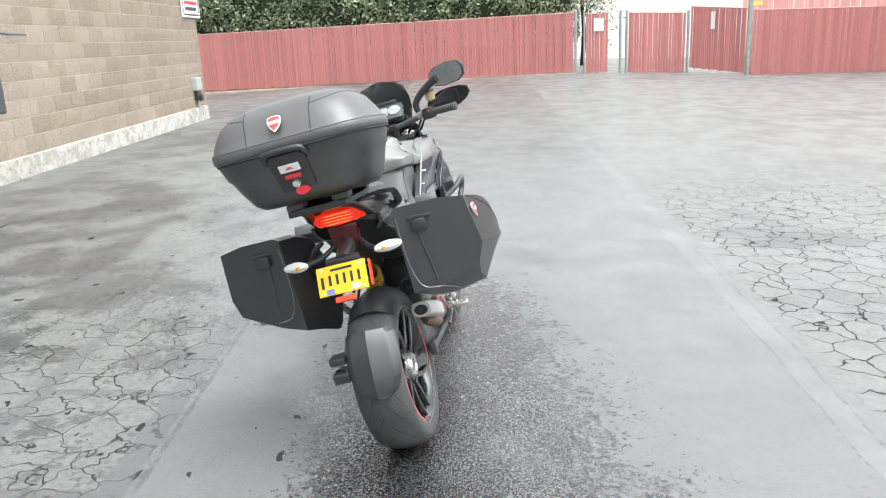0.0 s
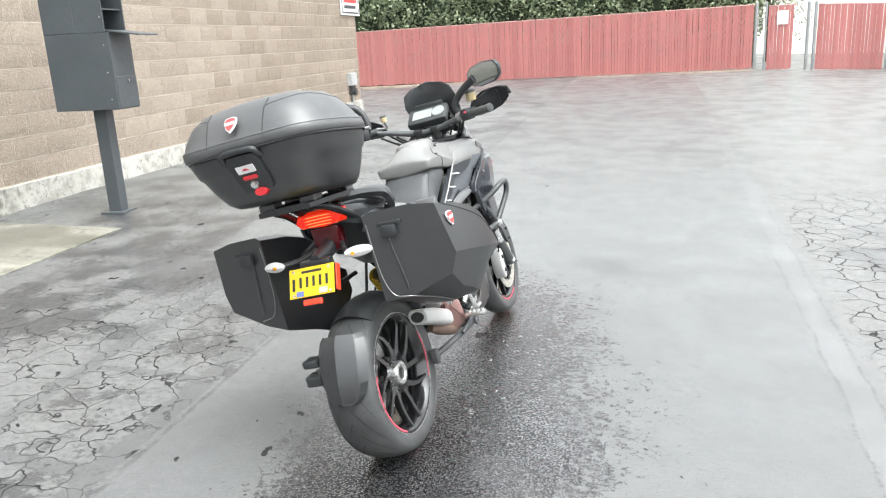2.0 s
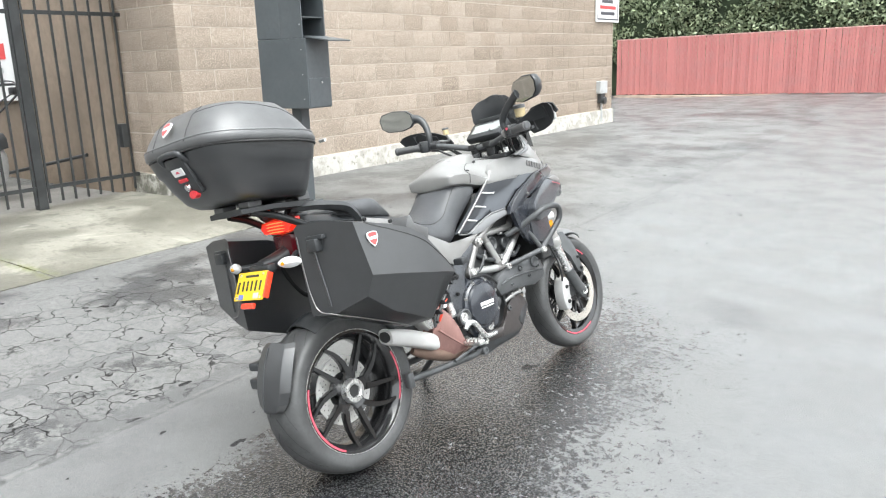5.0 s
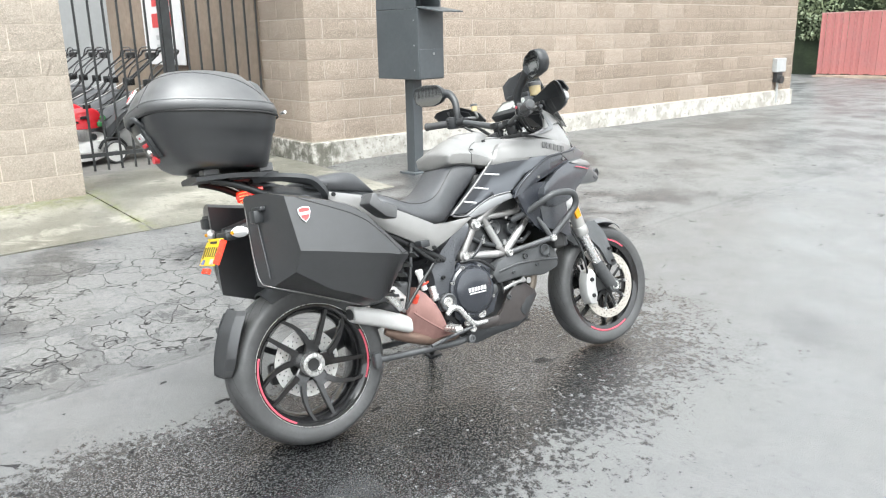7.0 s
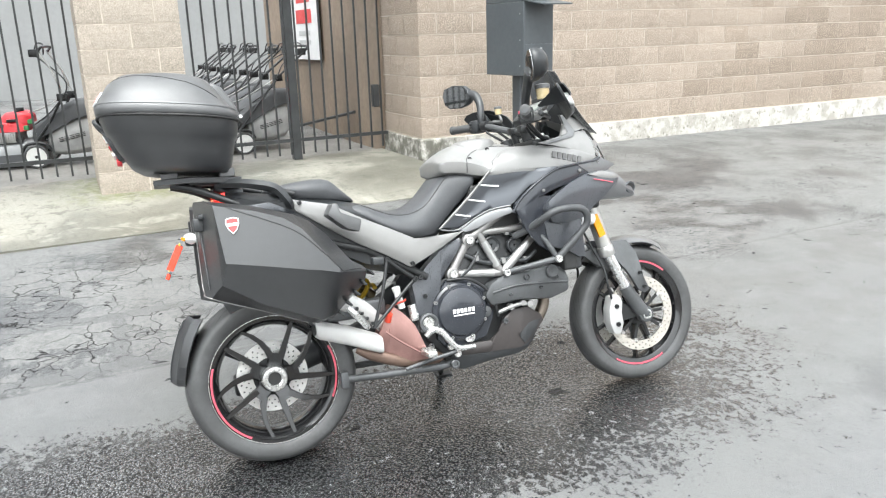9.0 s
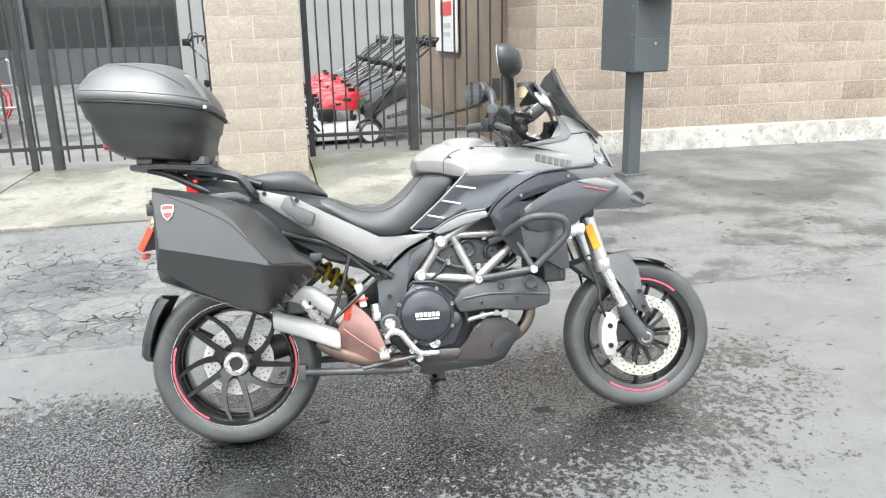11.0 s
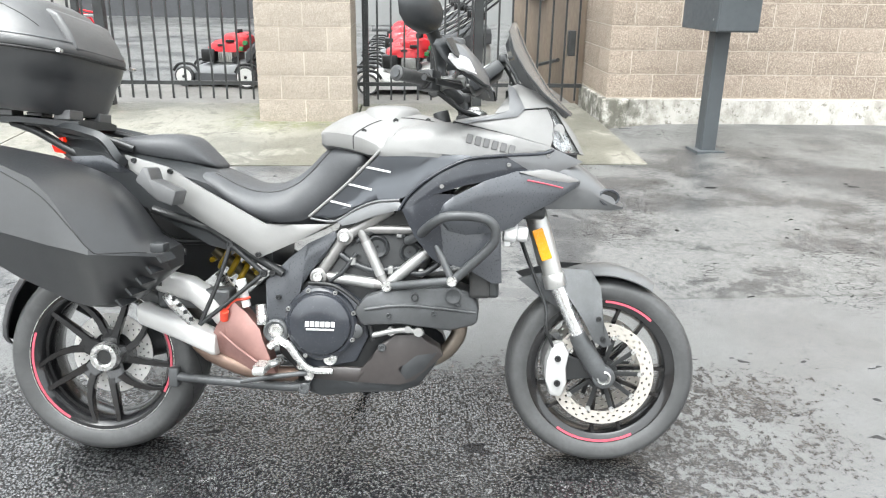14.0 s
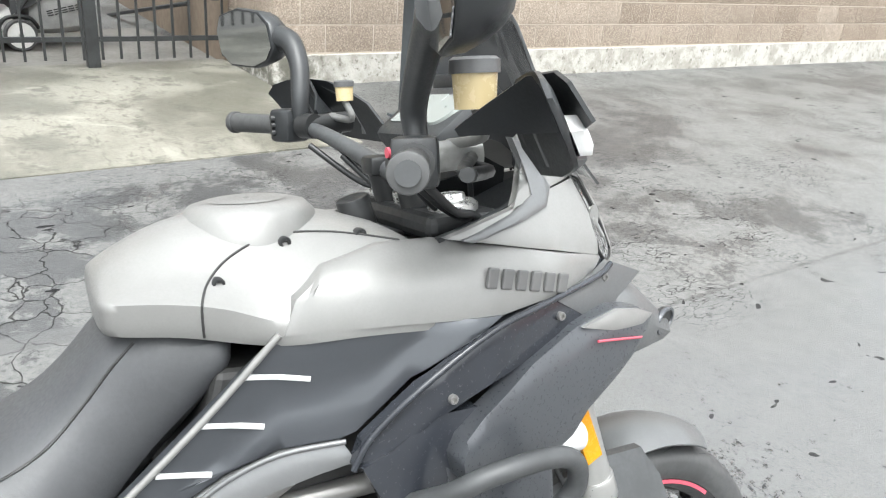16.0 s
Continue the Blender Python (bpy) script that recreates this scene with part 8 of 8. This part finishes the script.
# ---- the yard behind the gates ----
def yard_shell():
    tagged(part("floor", box((-19, -16, -0.1), (-5.76, CORNER, 0.225)), INNER_FLOOR), "grey concrete floor of the equipment yard", "floor", kind="structure")
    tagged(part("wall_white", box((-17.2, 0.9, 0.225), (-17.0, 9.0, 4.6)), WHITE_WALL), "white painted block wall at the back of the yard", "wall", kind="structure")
    tagged(part("wall_brown", box((-10.62, CORNER - 0.05, 0.225), (-5.72, CORNER, 4.6)), BROWN_WALL), "brown block side wall behind the gate", "wall", kind="structure")
    tagged(part("wall_south", box((-18.6, -16.2, 0.225), (-4.8, -16, 4.6)), BLOCK), "block end wall of the yard", "wall", kind="structure")
    # shop front with dark glass over a grey sill
    front = tagged(part("wall_back", box((-18.9, -16, 0.225), (-18.6, 0.9, 1.25)), DARK_WALL), "dark grey sill of the glazed shop front", "wall", kind="structure")
    part("head", box((-18.9, -16, 3.4), (-18.6, 0.9, 4.6)), DARK_WALL, front)
    glass = Nodes("dark_shop_glass", 0.04, 0.0, 0.8).done((0.03, 0.034, 0.036))
    for i in range(9):
        y = -16 + i * 1.88
        part("pane", box((-18.78, y + 0.05, 1.25), (-18.74, y + 1.83, 3.4)), glass, front, "dark reflecting glass pane")
        part("mullion", box((-18.84, y - 0.05, 1.25), (-18.62, y + 0.05, 3.4), 0.005), DARK_WALL, front)


def far_walls():
    """Plain unseen walls added to close the place behind the camera and darken reflections."""
    tagged(part("wall_east", box((19, -15, -1.5), (19.3, 26, 3.6)), BLOCK), "plain unseen block wall across the yard, added to shape reflections", "wall", kind="structure")
    tagged(part("wall_rear", box((-4.6, -15.3, -1.0), (19, -15, 3.6)), BLOCK), "plain unseen block wall behind the yard, added to shape reflections", "wall", kind="structure")


far_walls()
yard_shell()

MOWER_RED = surface("red_engine_cowl", (0.50, 0.012, 0.022), 0.33, 0.0, 40, 0.08, 0.01)
MOWER_DECK = surface("charcoal_steel_deck", (0.075, 0.078, 0.082), 0.40, 0.1, 40, 0.12, 0.03)
MOWER_GREY = surface("grey_painted_deck", (0.20, 0.205, 0.21), 0.40, 0.1, 40, 0.12, 0.03)
MOWER_PALE = surface("pale_alloy_deck", (0.55, 0.55, 0.54), 0.42, 0.1, 40, 0.12, 0.03)
BAG = surface("grey_fabric_bag", (0.36, 0.36, 0.355), 0.85, 0.0, 90, 0.15, 0.3)
BAG_DARK = surface("dark_bag_hood", (0.045, 0.047, 0.05), 0.6, 0.0, 90, 0.15, 0.15)
WHEEL_WHITE = surface("pale_plastic_wheel", (0.66, 0.66, 0.64), 0.5, 0.0, 40, 0.08)
MOWER_ALLOY = surface("cast_engine_alloy", (0.42, 0.42, 0.41), 0.45, 0.6, 60, 0.3, 0.2)
GREEN_CAP = surface("green_plastic", (0.04, 0.22, 0.07), 0.45)


def build_mower(m, folded, deck_look, label, group):
    """A walk-behind mower that faces -y, with its bag and handle towards +y."""
    mower = empty("lawn_mower", m, label=label, category="lawn mower", group=group)
    skirt = hull([(-0.42, [(0, 0.15), (0.15, 0.15), (0.20, 0.13), (0.21, 0.07), (0, 0.07)]), (-0.30, [(0, 0.17), (0.20, 0.17), (0.265, 0.15), (0.27, 0.055), (0, 0.055)]), (0.16, [(0, 0.17), (0.20, 0.17), (0.265, 0.15), (0.27, 0.055), (0, 0.055)]), (0.32, [(0, 0.16), (0.15, 0.16), (0.20, 0.14), (0.20, 0.08), (0, 0.08)])])
    part("deck_skirt", bevel(skirt, 0.010), deck_look, mower, "cutting deck skirt", smooth=40)
    deck = hull([(-0.34, [(0, 0.20), (0.12, 0.195), (0.19, 0.175), (0.20, 0.150), (0, 0.150)]), (-0.22, [(0, 0.245), (0.16, 0.24), (0.22, 0.21), (0.25, 0.155), (0, 0.150)]), (0.14, [(0, 0.275), (0.16, 0.27), (0.22, 0.23), (0.25, 0.155), (0, 0.150)]), (0.36, [(0, 0.33), (0.14, 0.32), (0.19, 0.27), (0.20, 0.150), (0, 0.150)])])
    part("deck", bevel(deck, 0.012), MOWER_GREY if deck_look is MOWER_DECK else deck_look, mower, "grey upper deck", smooth=40)
    engine = merge(cyl((0, 0.10, 0.25), (0, 0.10, 0.40), 0.135, n=24, bev=0.01), box((0.02, 0.00, 0.27), (0.185, 0.17, 0.385), 0.012))
    e = part("engine", engine, MOWER_ALLOY, mower, "cast alloy engine block", smooth=40)
    for k in range(6):
        part("cooling_fin", box((0.06, 0.012 + 0.026 * k, 0.275), (0.198, 0.020 + 0.026 * k, 0.375)), MOWER_ALLOY, e)
    part("starter", cyl((0.11, 0.20, 0.30), (0.20, 0.20, 0.30), 0.034, n=16, bev=0.004), BLACK, e)
    part("air_filter", merge(box((0.04, -0.20, 0.27), (0.20, -0.035, 0.415), 0.02), box((-0.18, -0.16, 0.27), (0.02, -0.04, 0.39), 0.02)), BLACK, mower, "black air-filter box", smooth=40)
    low = hull([(-0.14, [(0, 0.455), (0.07, 0.45), (0.12, 0.43), (0.14, 0.395), (0, 0.395)]), (-0.06, [(0, 0.505), (0.11, 0.50), (0.16, 0.47), (0.18, 0.39), (0, 0.385)]), (0.20, [(0, 0.525), (0.12, 0.52), (0.17, 0.48), (0.19, 0.385), (0, 0.380)]), (0.29, [(0, 0.50), (0.10, 0.495), (0.14, 0.46), (0.15, 0.39), (0, 0.385)])])
    c = part("engine_cowl", bevel(low, 0.015), MOWER_RED, mower, "red stepped engine cowl", smooth=40)
    high = hull([(0.02, [(0, 0.535), (0.08, 0.53), (0.11, 0.515), (0.12, 0.49), (0, 0.49)]), (0.08, [(0, 0.585), (0.10, 0.58), (0.14, 0.555), (0.155, 0.48), (0, 0.48)]), (0.26, [(0, 0.60), (0.10, 0.595), (0.14, 0.565), (0.155, 0.47), (0, 0.47)]), (0.33, [(0, 0.56), (0.08, 0.555), (0.11, 0.53), (0.12, 0.47), (0, 0.47)])])
    part("top_cowl", bevel(high, 0.014), MOWER_RED, c, "raised red recoil housing", smooth=40)
    part("cowl_vent", box((0.135, 0.10, 0.492), (0.176, 0.19, 0.520), 0.004), BLACK, c)
    part("cowl_vent", box((0.14, 0.0, 0.452), (0.182, 0.07, 0.470), 0.004), BLACK, c)
    part("fuel_cap", cyl((0.06, 0.22, 0.585), (0.06, 0.22, 0.635), 0.042, n=20, bev=0.005), BLACK, c, "black fuel cap", smooth=40)
    part("oil_filler", merge(box((0.16, 0.26, 0.40), (0.20, 0.31, 0.45), 0.010), cyl((0.15, 0.33, 0.49), (0.19, 0.33, 0.49), 0.026, n=14)), GREEN_CAP, mower, "green filler caps", smooth=40)
    for x in (-0.29, 0.29):
        for y in (-0.37, 0.37):
            r = 0.125 if y > 0 else 0.115
            w = part("wheel", lathe([(-0.026, r - 0.026), (-0.029, r - 0.010), (-0.014, r), (0.014, r), (0.029, r - 0.010), (0.026, r - 0.026)], "x", 32, (x, y, r)), RUBBER, mower, smooth=40)
            part("wheel_disc", lathe([(-0.022, 0.004), (-0.030, 0.03), (-0.022, 0.055), (-0.028, r - 0.024), (0.028, r - 0.024), (0.022, 0.055), (0.030, 0.03), (0.022, 0.004)], "x", 28, (x, y, r)), WHEEL_WHITE, w, "pale wheel disc", smooth=30)
            part("hub_bolt", cyl((x - 0.036, y, r), (x + 0.036, y, r), 0.016, n=12), BLACK, w)
            part("wheel_arch", tube([(x * 0.86, y - 0.15, 0.17), (x * 0.86, y - 0.08, r + 0.13), (x * 0.86, y + 0.08, r + 0.13), (x * 0.86, y + 0.15, 0.17)], 0.016, 8, 5), BLACK, mower, smooth=60)
    if folded:
        joint, top = (0.86, 0.84), (1.22, 1.12)
    else:
        joint, top = (0.70, 0.74), (0.52, 1.20)
    for x in (-0.23, 0.23):
        part("lower_handle", tube([(x, 0.34, 0.24), (x, 0.52, 0.46), (x, joint[0], joint[1])], 0.013, 8), BLACK, mower, smooth=60)
        part("upper_handle", tube([(x, joint[0], joint[1]), (x, (joint[0] + top[0]) / 2 + 0.03, (joint[1] + top[1]) / 2 + 0.02), (x * 0.95, top[0], top[1])], 0.012, 8), BLACK if folded else MOWER_ALLOY, mower, "black folding handle" if folded else "bare metal folding handle", smooth=60)
        part("fold_knob", merge(cyl((x - 0.045, joint[0], joint[1]), (x + 0.045, joint[0], joint[1]), 0.026, n=14, bev=0.004), box((x - 0.022, joint[0] - 0.06, joint[1] - 0.05), (x + 0.022, joint[0] + 0.05, joint[1] + 0.03), 0.010)), BLACK, mower, smooth=40)
    part("cross_bar", tube([(-0.2185, top[0], top[1]), (-0.20, top[0] + 0.04, top[1] + 0.05), (0.20, top[0] + 0.04, top[1] + 0.05), (0.2185, top[0], top[1])], 0.015, 8), BLACK, mower, "black grip bar", smooth=60)
    part("control_bail", tube([(-0.21, top[0] - 0.04, top[1] - 0.03), (-0.14, top[0] - 0.02, top[1] + 0.08), (0.14, top[0] - 0.02, top[1] + 0.08), (0.21, top[0] - 0.04, top[1] - 0.03)], 0.008, 6), BLACK, mower, smooth=60)
    part("control_box", box((0.13, top[0] - 0.09, top[1] - 0.05), (0.23, top[0] + 0.01, top[1] + 0.03), 0.012), BLACK, mower, smooth=40)
    part("cable", tube([(0.19, top[0] - 0.05, top[1] - 0.02), (0.26, joint[0] + 0.06, joint[1] + 0.14), (0.25, joint[0] - 0.1, joint[1] - 0.12), (0.12, 0.36, 0.45)], 0.007, 6), BLACK, mower, smooth=60)
    part("starter_rope", tube([(0.05, 0.30, 0.57), (0.14, 0.46, 0.62), (0.20, joint[0] - 0.03, joint[1] - 0.02)], 0.006, 6), MOWER_ALLOY, mower, smooth=60)
    hood = hull([(0.34, [(0, 0.42), (0.16, 0.41), (0.20, 0.37), (0.20, 0.27), (0, 0.27)]), (0.52, [(0, 0.58), (0.17, 0.57), (0.22, 0.52), (0.235, 0.36), (0, 0.36)]), (0.78, [(0, 0.70), (0.17, 0.69), (0.22, 0.64), (0.235, 0.50), (0, 0.50)]), (1.00, [(0, 0.70), (0.14, 0.69), (0.19, 0.64), (0.20, 0.54), (0, 0.54)])])
    b = part("grass_bag", bevel(hood, 0.02), BAG_DARK, mower, "black hood of the grass bag", smooth=40)
    body = hull([(0.44, [(0, 0.37), (0.17, 0.36), (0.21, 0.31), (0.20, 0.13), (0, 0.11)]), (0.60, [(0, 0.44), (0.18, 0.42), (0.24, 0.36), (0.225, 0.11), (0, 0.08)]), (0.86, [(0, 0.56), (0.17, 0.54), (0.24, 0.46), (0.22, 0.12), (0, 0.09)]), (1.05, [(0, 0.58), (0.12, 0.57), (0.18, 0.48), (0.16, 0.18), (0, 0.15)])])
    sack = part("bag_fabric", body, BAG, b, "light grey woven bag", smooth=60)
    soft(sack, 1)
    for i in range(5):
        for z0, z1 in ((-0.022, -0.014), (-0.004, 0.004), (0.014, 0.022)):
            part("letter_bar", moved(box((0, -0.022, z0), (0.006, 0.022, z1)), Matrix.Translation((0.226, 0.62 + i * 0.056, 0.285 + i * 0.012)) @ pose(0, 0, 0, 12, -4, 0)), INK, b)
    return mower


def build_yard():
    # facing -y, as parked in the rows
    build_mower(pose(-7.20, 1.60, 0.225, 0, 0, -12), False, MOWER_DECK, "red lawn mower with a grey bag beside the pillar", "yard mowers")
    build_mower(pose(-6.72, 3.62, 0.225, 0, 0, 6), True, MOWER_PALE, "red lawn mower with pale deck, parked in a row", "yard mowers")
    second = build_mower(pose(-7.54, 3.66, 0.225, 0, 0, 2), True, MOWER_DECK, "red lawn mower with charcoal deck, parked in a row", "yard mowers")
    for i in range(2, 7):
        copy_thing(second, pose(-6.74 - 0.80 * i, 3.64 + random.uniform(-0.06, 0.06), 0.225, 0, 0, random.uniform(-3, 8)))
    # wheeled stand of white pipe
    cart = empty("pipe_stand", pose(-8.28, -1.7, 0.225, 0, 0, 6), label="white pipe stand on castors with a grey panel", category="stand")
    def rail(a, b, r=0.022):
        part("rail", cyl(a, b, r, n=12), SIGN_WHITE, cart, smooth=60)
    for x in (0.0, -1.5):
        for y in (0.0, 1.15):
            rail((x, y, 0.10), (x * 0.8 - 0.1, y, 0.98))
            part("castor", merge(cyl((x, y - 0.02, 0.05), (x, y + 0.02, 0.05), 0.05, n=16), box((x - 0.02, y - 0.025, 0.05), (x + 0.02, y + 0.025, 0.11))), BLACK, cart, smooth=40)
        rail((x * 0.8 - 0.1, 0, 0.98), (x * 0.8 - 0.1, 1.15, 0.98), 0.028)
        rail((x, 0, 0.30), (x, 1.15, 0.30))
        rail((x * 0.9 - 0.05, -0.6, 0.62), (x * 0.9 - 0.05, 1.15, 0.62), 0.02)
    part("panel", box((-0.13, 0.02, 0.66), (-0.10, 1.13, 0.95), 0.004), surface("grey_stand_panel", (0.36, 0.36, 0.35), 0.6), cart)
    part("deck_board", box((-1.3, 0.02, 1.01), (-0.10, 1.13, 1.03), 0.003), DARK_WALL, cart)
    for y in (0.05, 0.62):
        bag = hull([(0, [(0, 0.55), (0.16, 0.54), (0.20, 0.45), (0.22, 0.05), (0, 0)]), (0.2, [(0, 0.62), (0.17, 0.60), (0.23, 0.48), (0.25, 0.04), (0, 0)]), (0.42, [(0, 0.52), (0.14, 0.50), (0.19, 0.42), (0.20, 0.05), (0, 0)])])
        b = soft(part("grass_bag", bag, BAG, m=pose(-8.75, -1.62 + y * 1.05, 1.26, 0, 0, 80)), 1)
        tagged(b, "grey fabric grass bag resting on the stand", "bag", group="grass bags")
    # red power unit behind the stand
    gen = empty("generator", pose(-10.6, -1.55, 0.225, 0, 0, 10), label="red framed generator with a black engine", category="generator")
    part("tank", box((-0.25, -0.35, 0.42), (0.25, 0.35, 0.58), 0.04), MOWER_RED, gen, "red fuel tank", smooth=40)
    part("engine", merge(box((-0.22, -0.3, 0.12), (0.22, 0.28, 0.40), 0.03), cyl((0.0, 0.15, 0.2), (0.26, 0.15, 0.2), 0.12, n=20)), BLACK, gen, smooth=40)
    for x in (-0.28, 0.28):
        part("frame_tube", tube([(x, -0.4, 0.05), (x, -0.4, 0.6), (x, 0.4, 0.6), (x, 0.4, 0.05), (x, -0.4, 0.05)], 0.016, 8, 3), MOWER_RED, gen, smooth=60)
    for y in (-0.4, 0.4):
        part("foot", box((-0.3, y - 0.04, 0.0), (0.3, y + 0.04, 0.04), 0.01), BLACK, gen)
    # banner on the brown side wall
    ban = part("banner", box((-8.95, CORNER - 0.105, 1.20), (-7.60, CORNER - 0.090, 2.75)), SIGN_WHITE)
    tagged(ban, "white hanging banner with unreadable red script and dark lines", "banner")
    for x0, x1, z0, z1, mat in ((-8.55, -7.95, 1.95, 2.28, SIGN_RED), (-8.6, -7.9, 1.68, 1.86, SIGN_RED), (-8.5, -8.0, 1.52, 1.58, OUTLET), (-8.5, -8.0, 1.40, 1.46, OUTLET), (-8.6, -7.9, 2.35, 2.62, SIGN_RED)):
        part("text_bar", box((x0, CORNER - 0.110, z0), (x1, CORNER - 0.104, z1)), mat, ban)
    lock = part("gate_lock", box((-5.625, 5.265, 0.74), (-5.545, 5.335, 0.98), 0.008), BLACK_IRON)
    tagged(lock, "black lock box on the iron gate", "lock")
    hose = part("pole", cyl((-8.6, CORNER - 0.35, 0.235), (-6.4, CORNER - 0.12, 0.62), 0.02, n=10), BLACK_IRON)
    tagged(hose, "dark pole leaning along the brown wall", "pole")
    mat_roll = part("dark_roll", cyl((-15.2, 3.0, 0.33), (-15.2, 4.4, 0.33), 0.11, n=20), BLACK_IRON)
    tagged(mat_roll, "dark roll lying before the white wall", "roll")


build_yard()


# ---- block faces ----
lay(NORTH, Matrix.Translation((WALL_X, 0, 0)), CORNER, NORTH_END - CORNER, FOOT, 11, BLOCK, other=BLOCK_BROWN)
lay(NORTH, pose(WALL_X, CORNER, 0, 0, 0, -90), -0.98, 0.98, FOOT, 11, BLOCK)
lay(PILLAR, Matrix.Translation((WALL_X, 0, 0)), 2.40, 0.82, 0.215, 10, BLOCK_LIGHT)
lay(PILLAR, pose(WALL_X, 2.40, 0, 0, 0, -90), -0.80, 0.80, 0.215, 10, BLOCK_LIGHT)
lay(PILLAR, pose(WALL_X, 3.22, 0, 0, 0, 90), 0.0, 0.80, 0.215, 10, BLOCK_LIGHT)
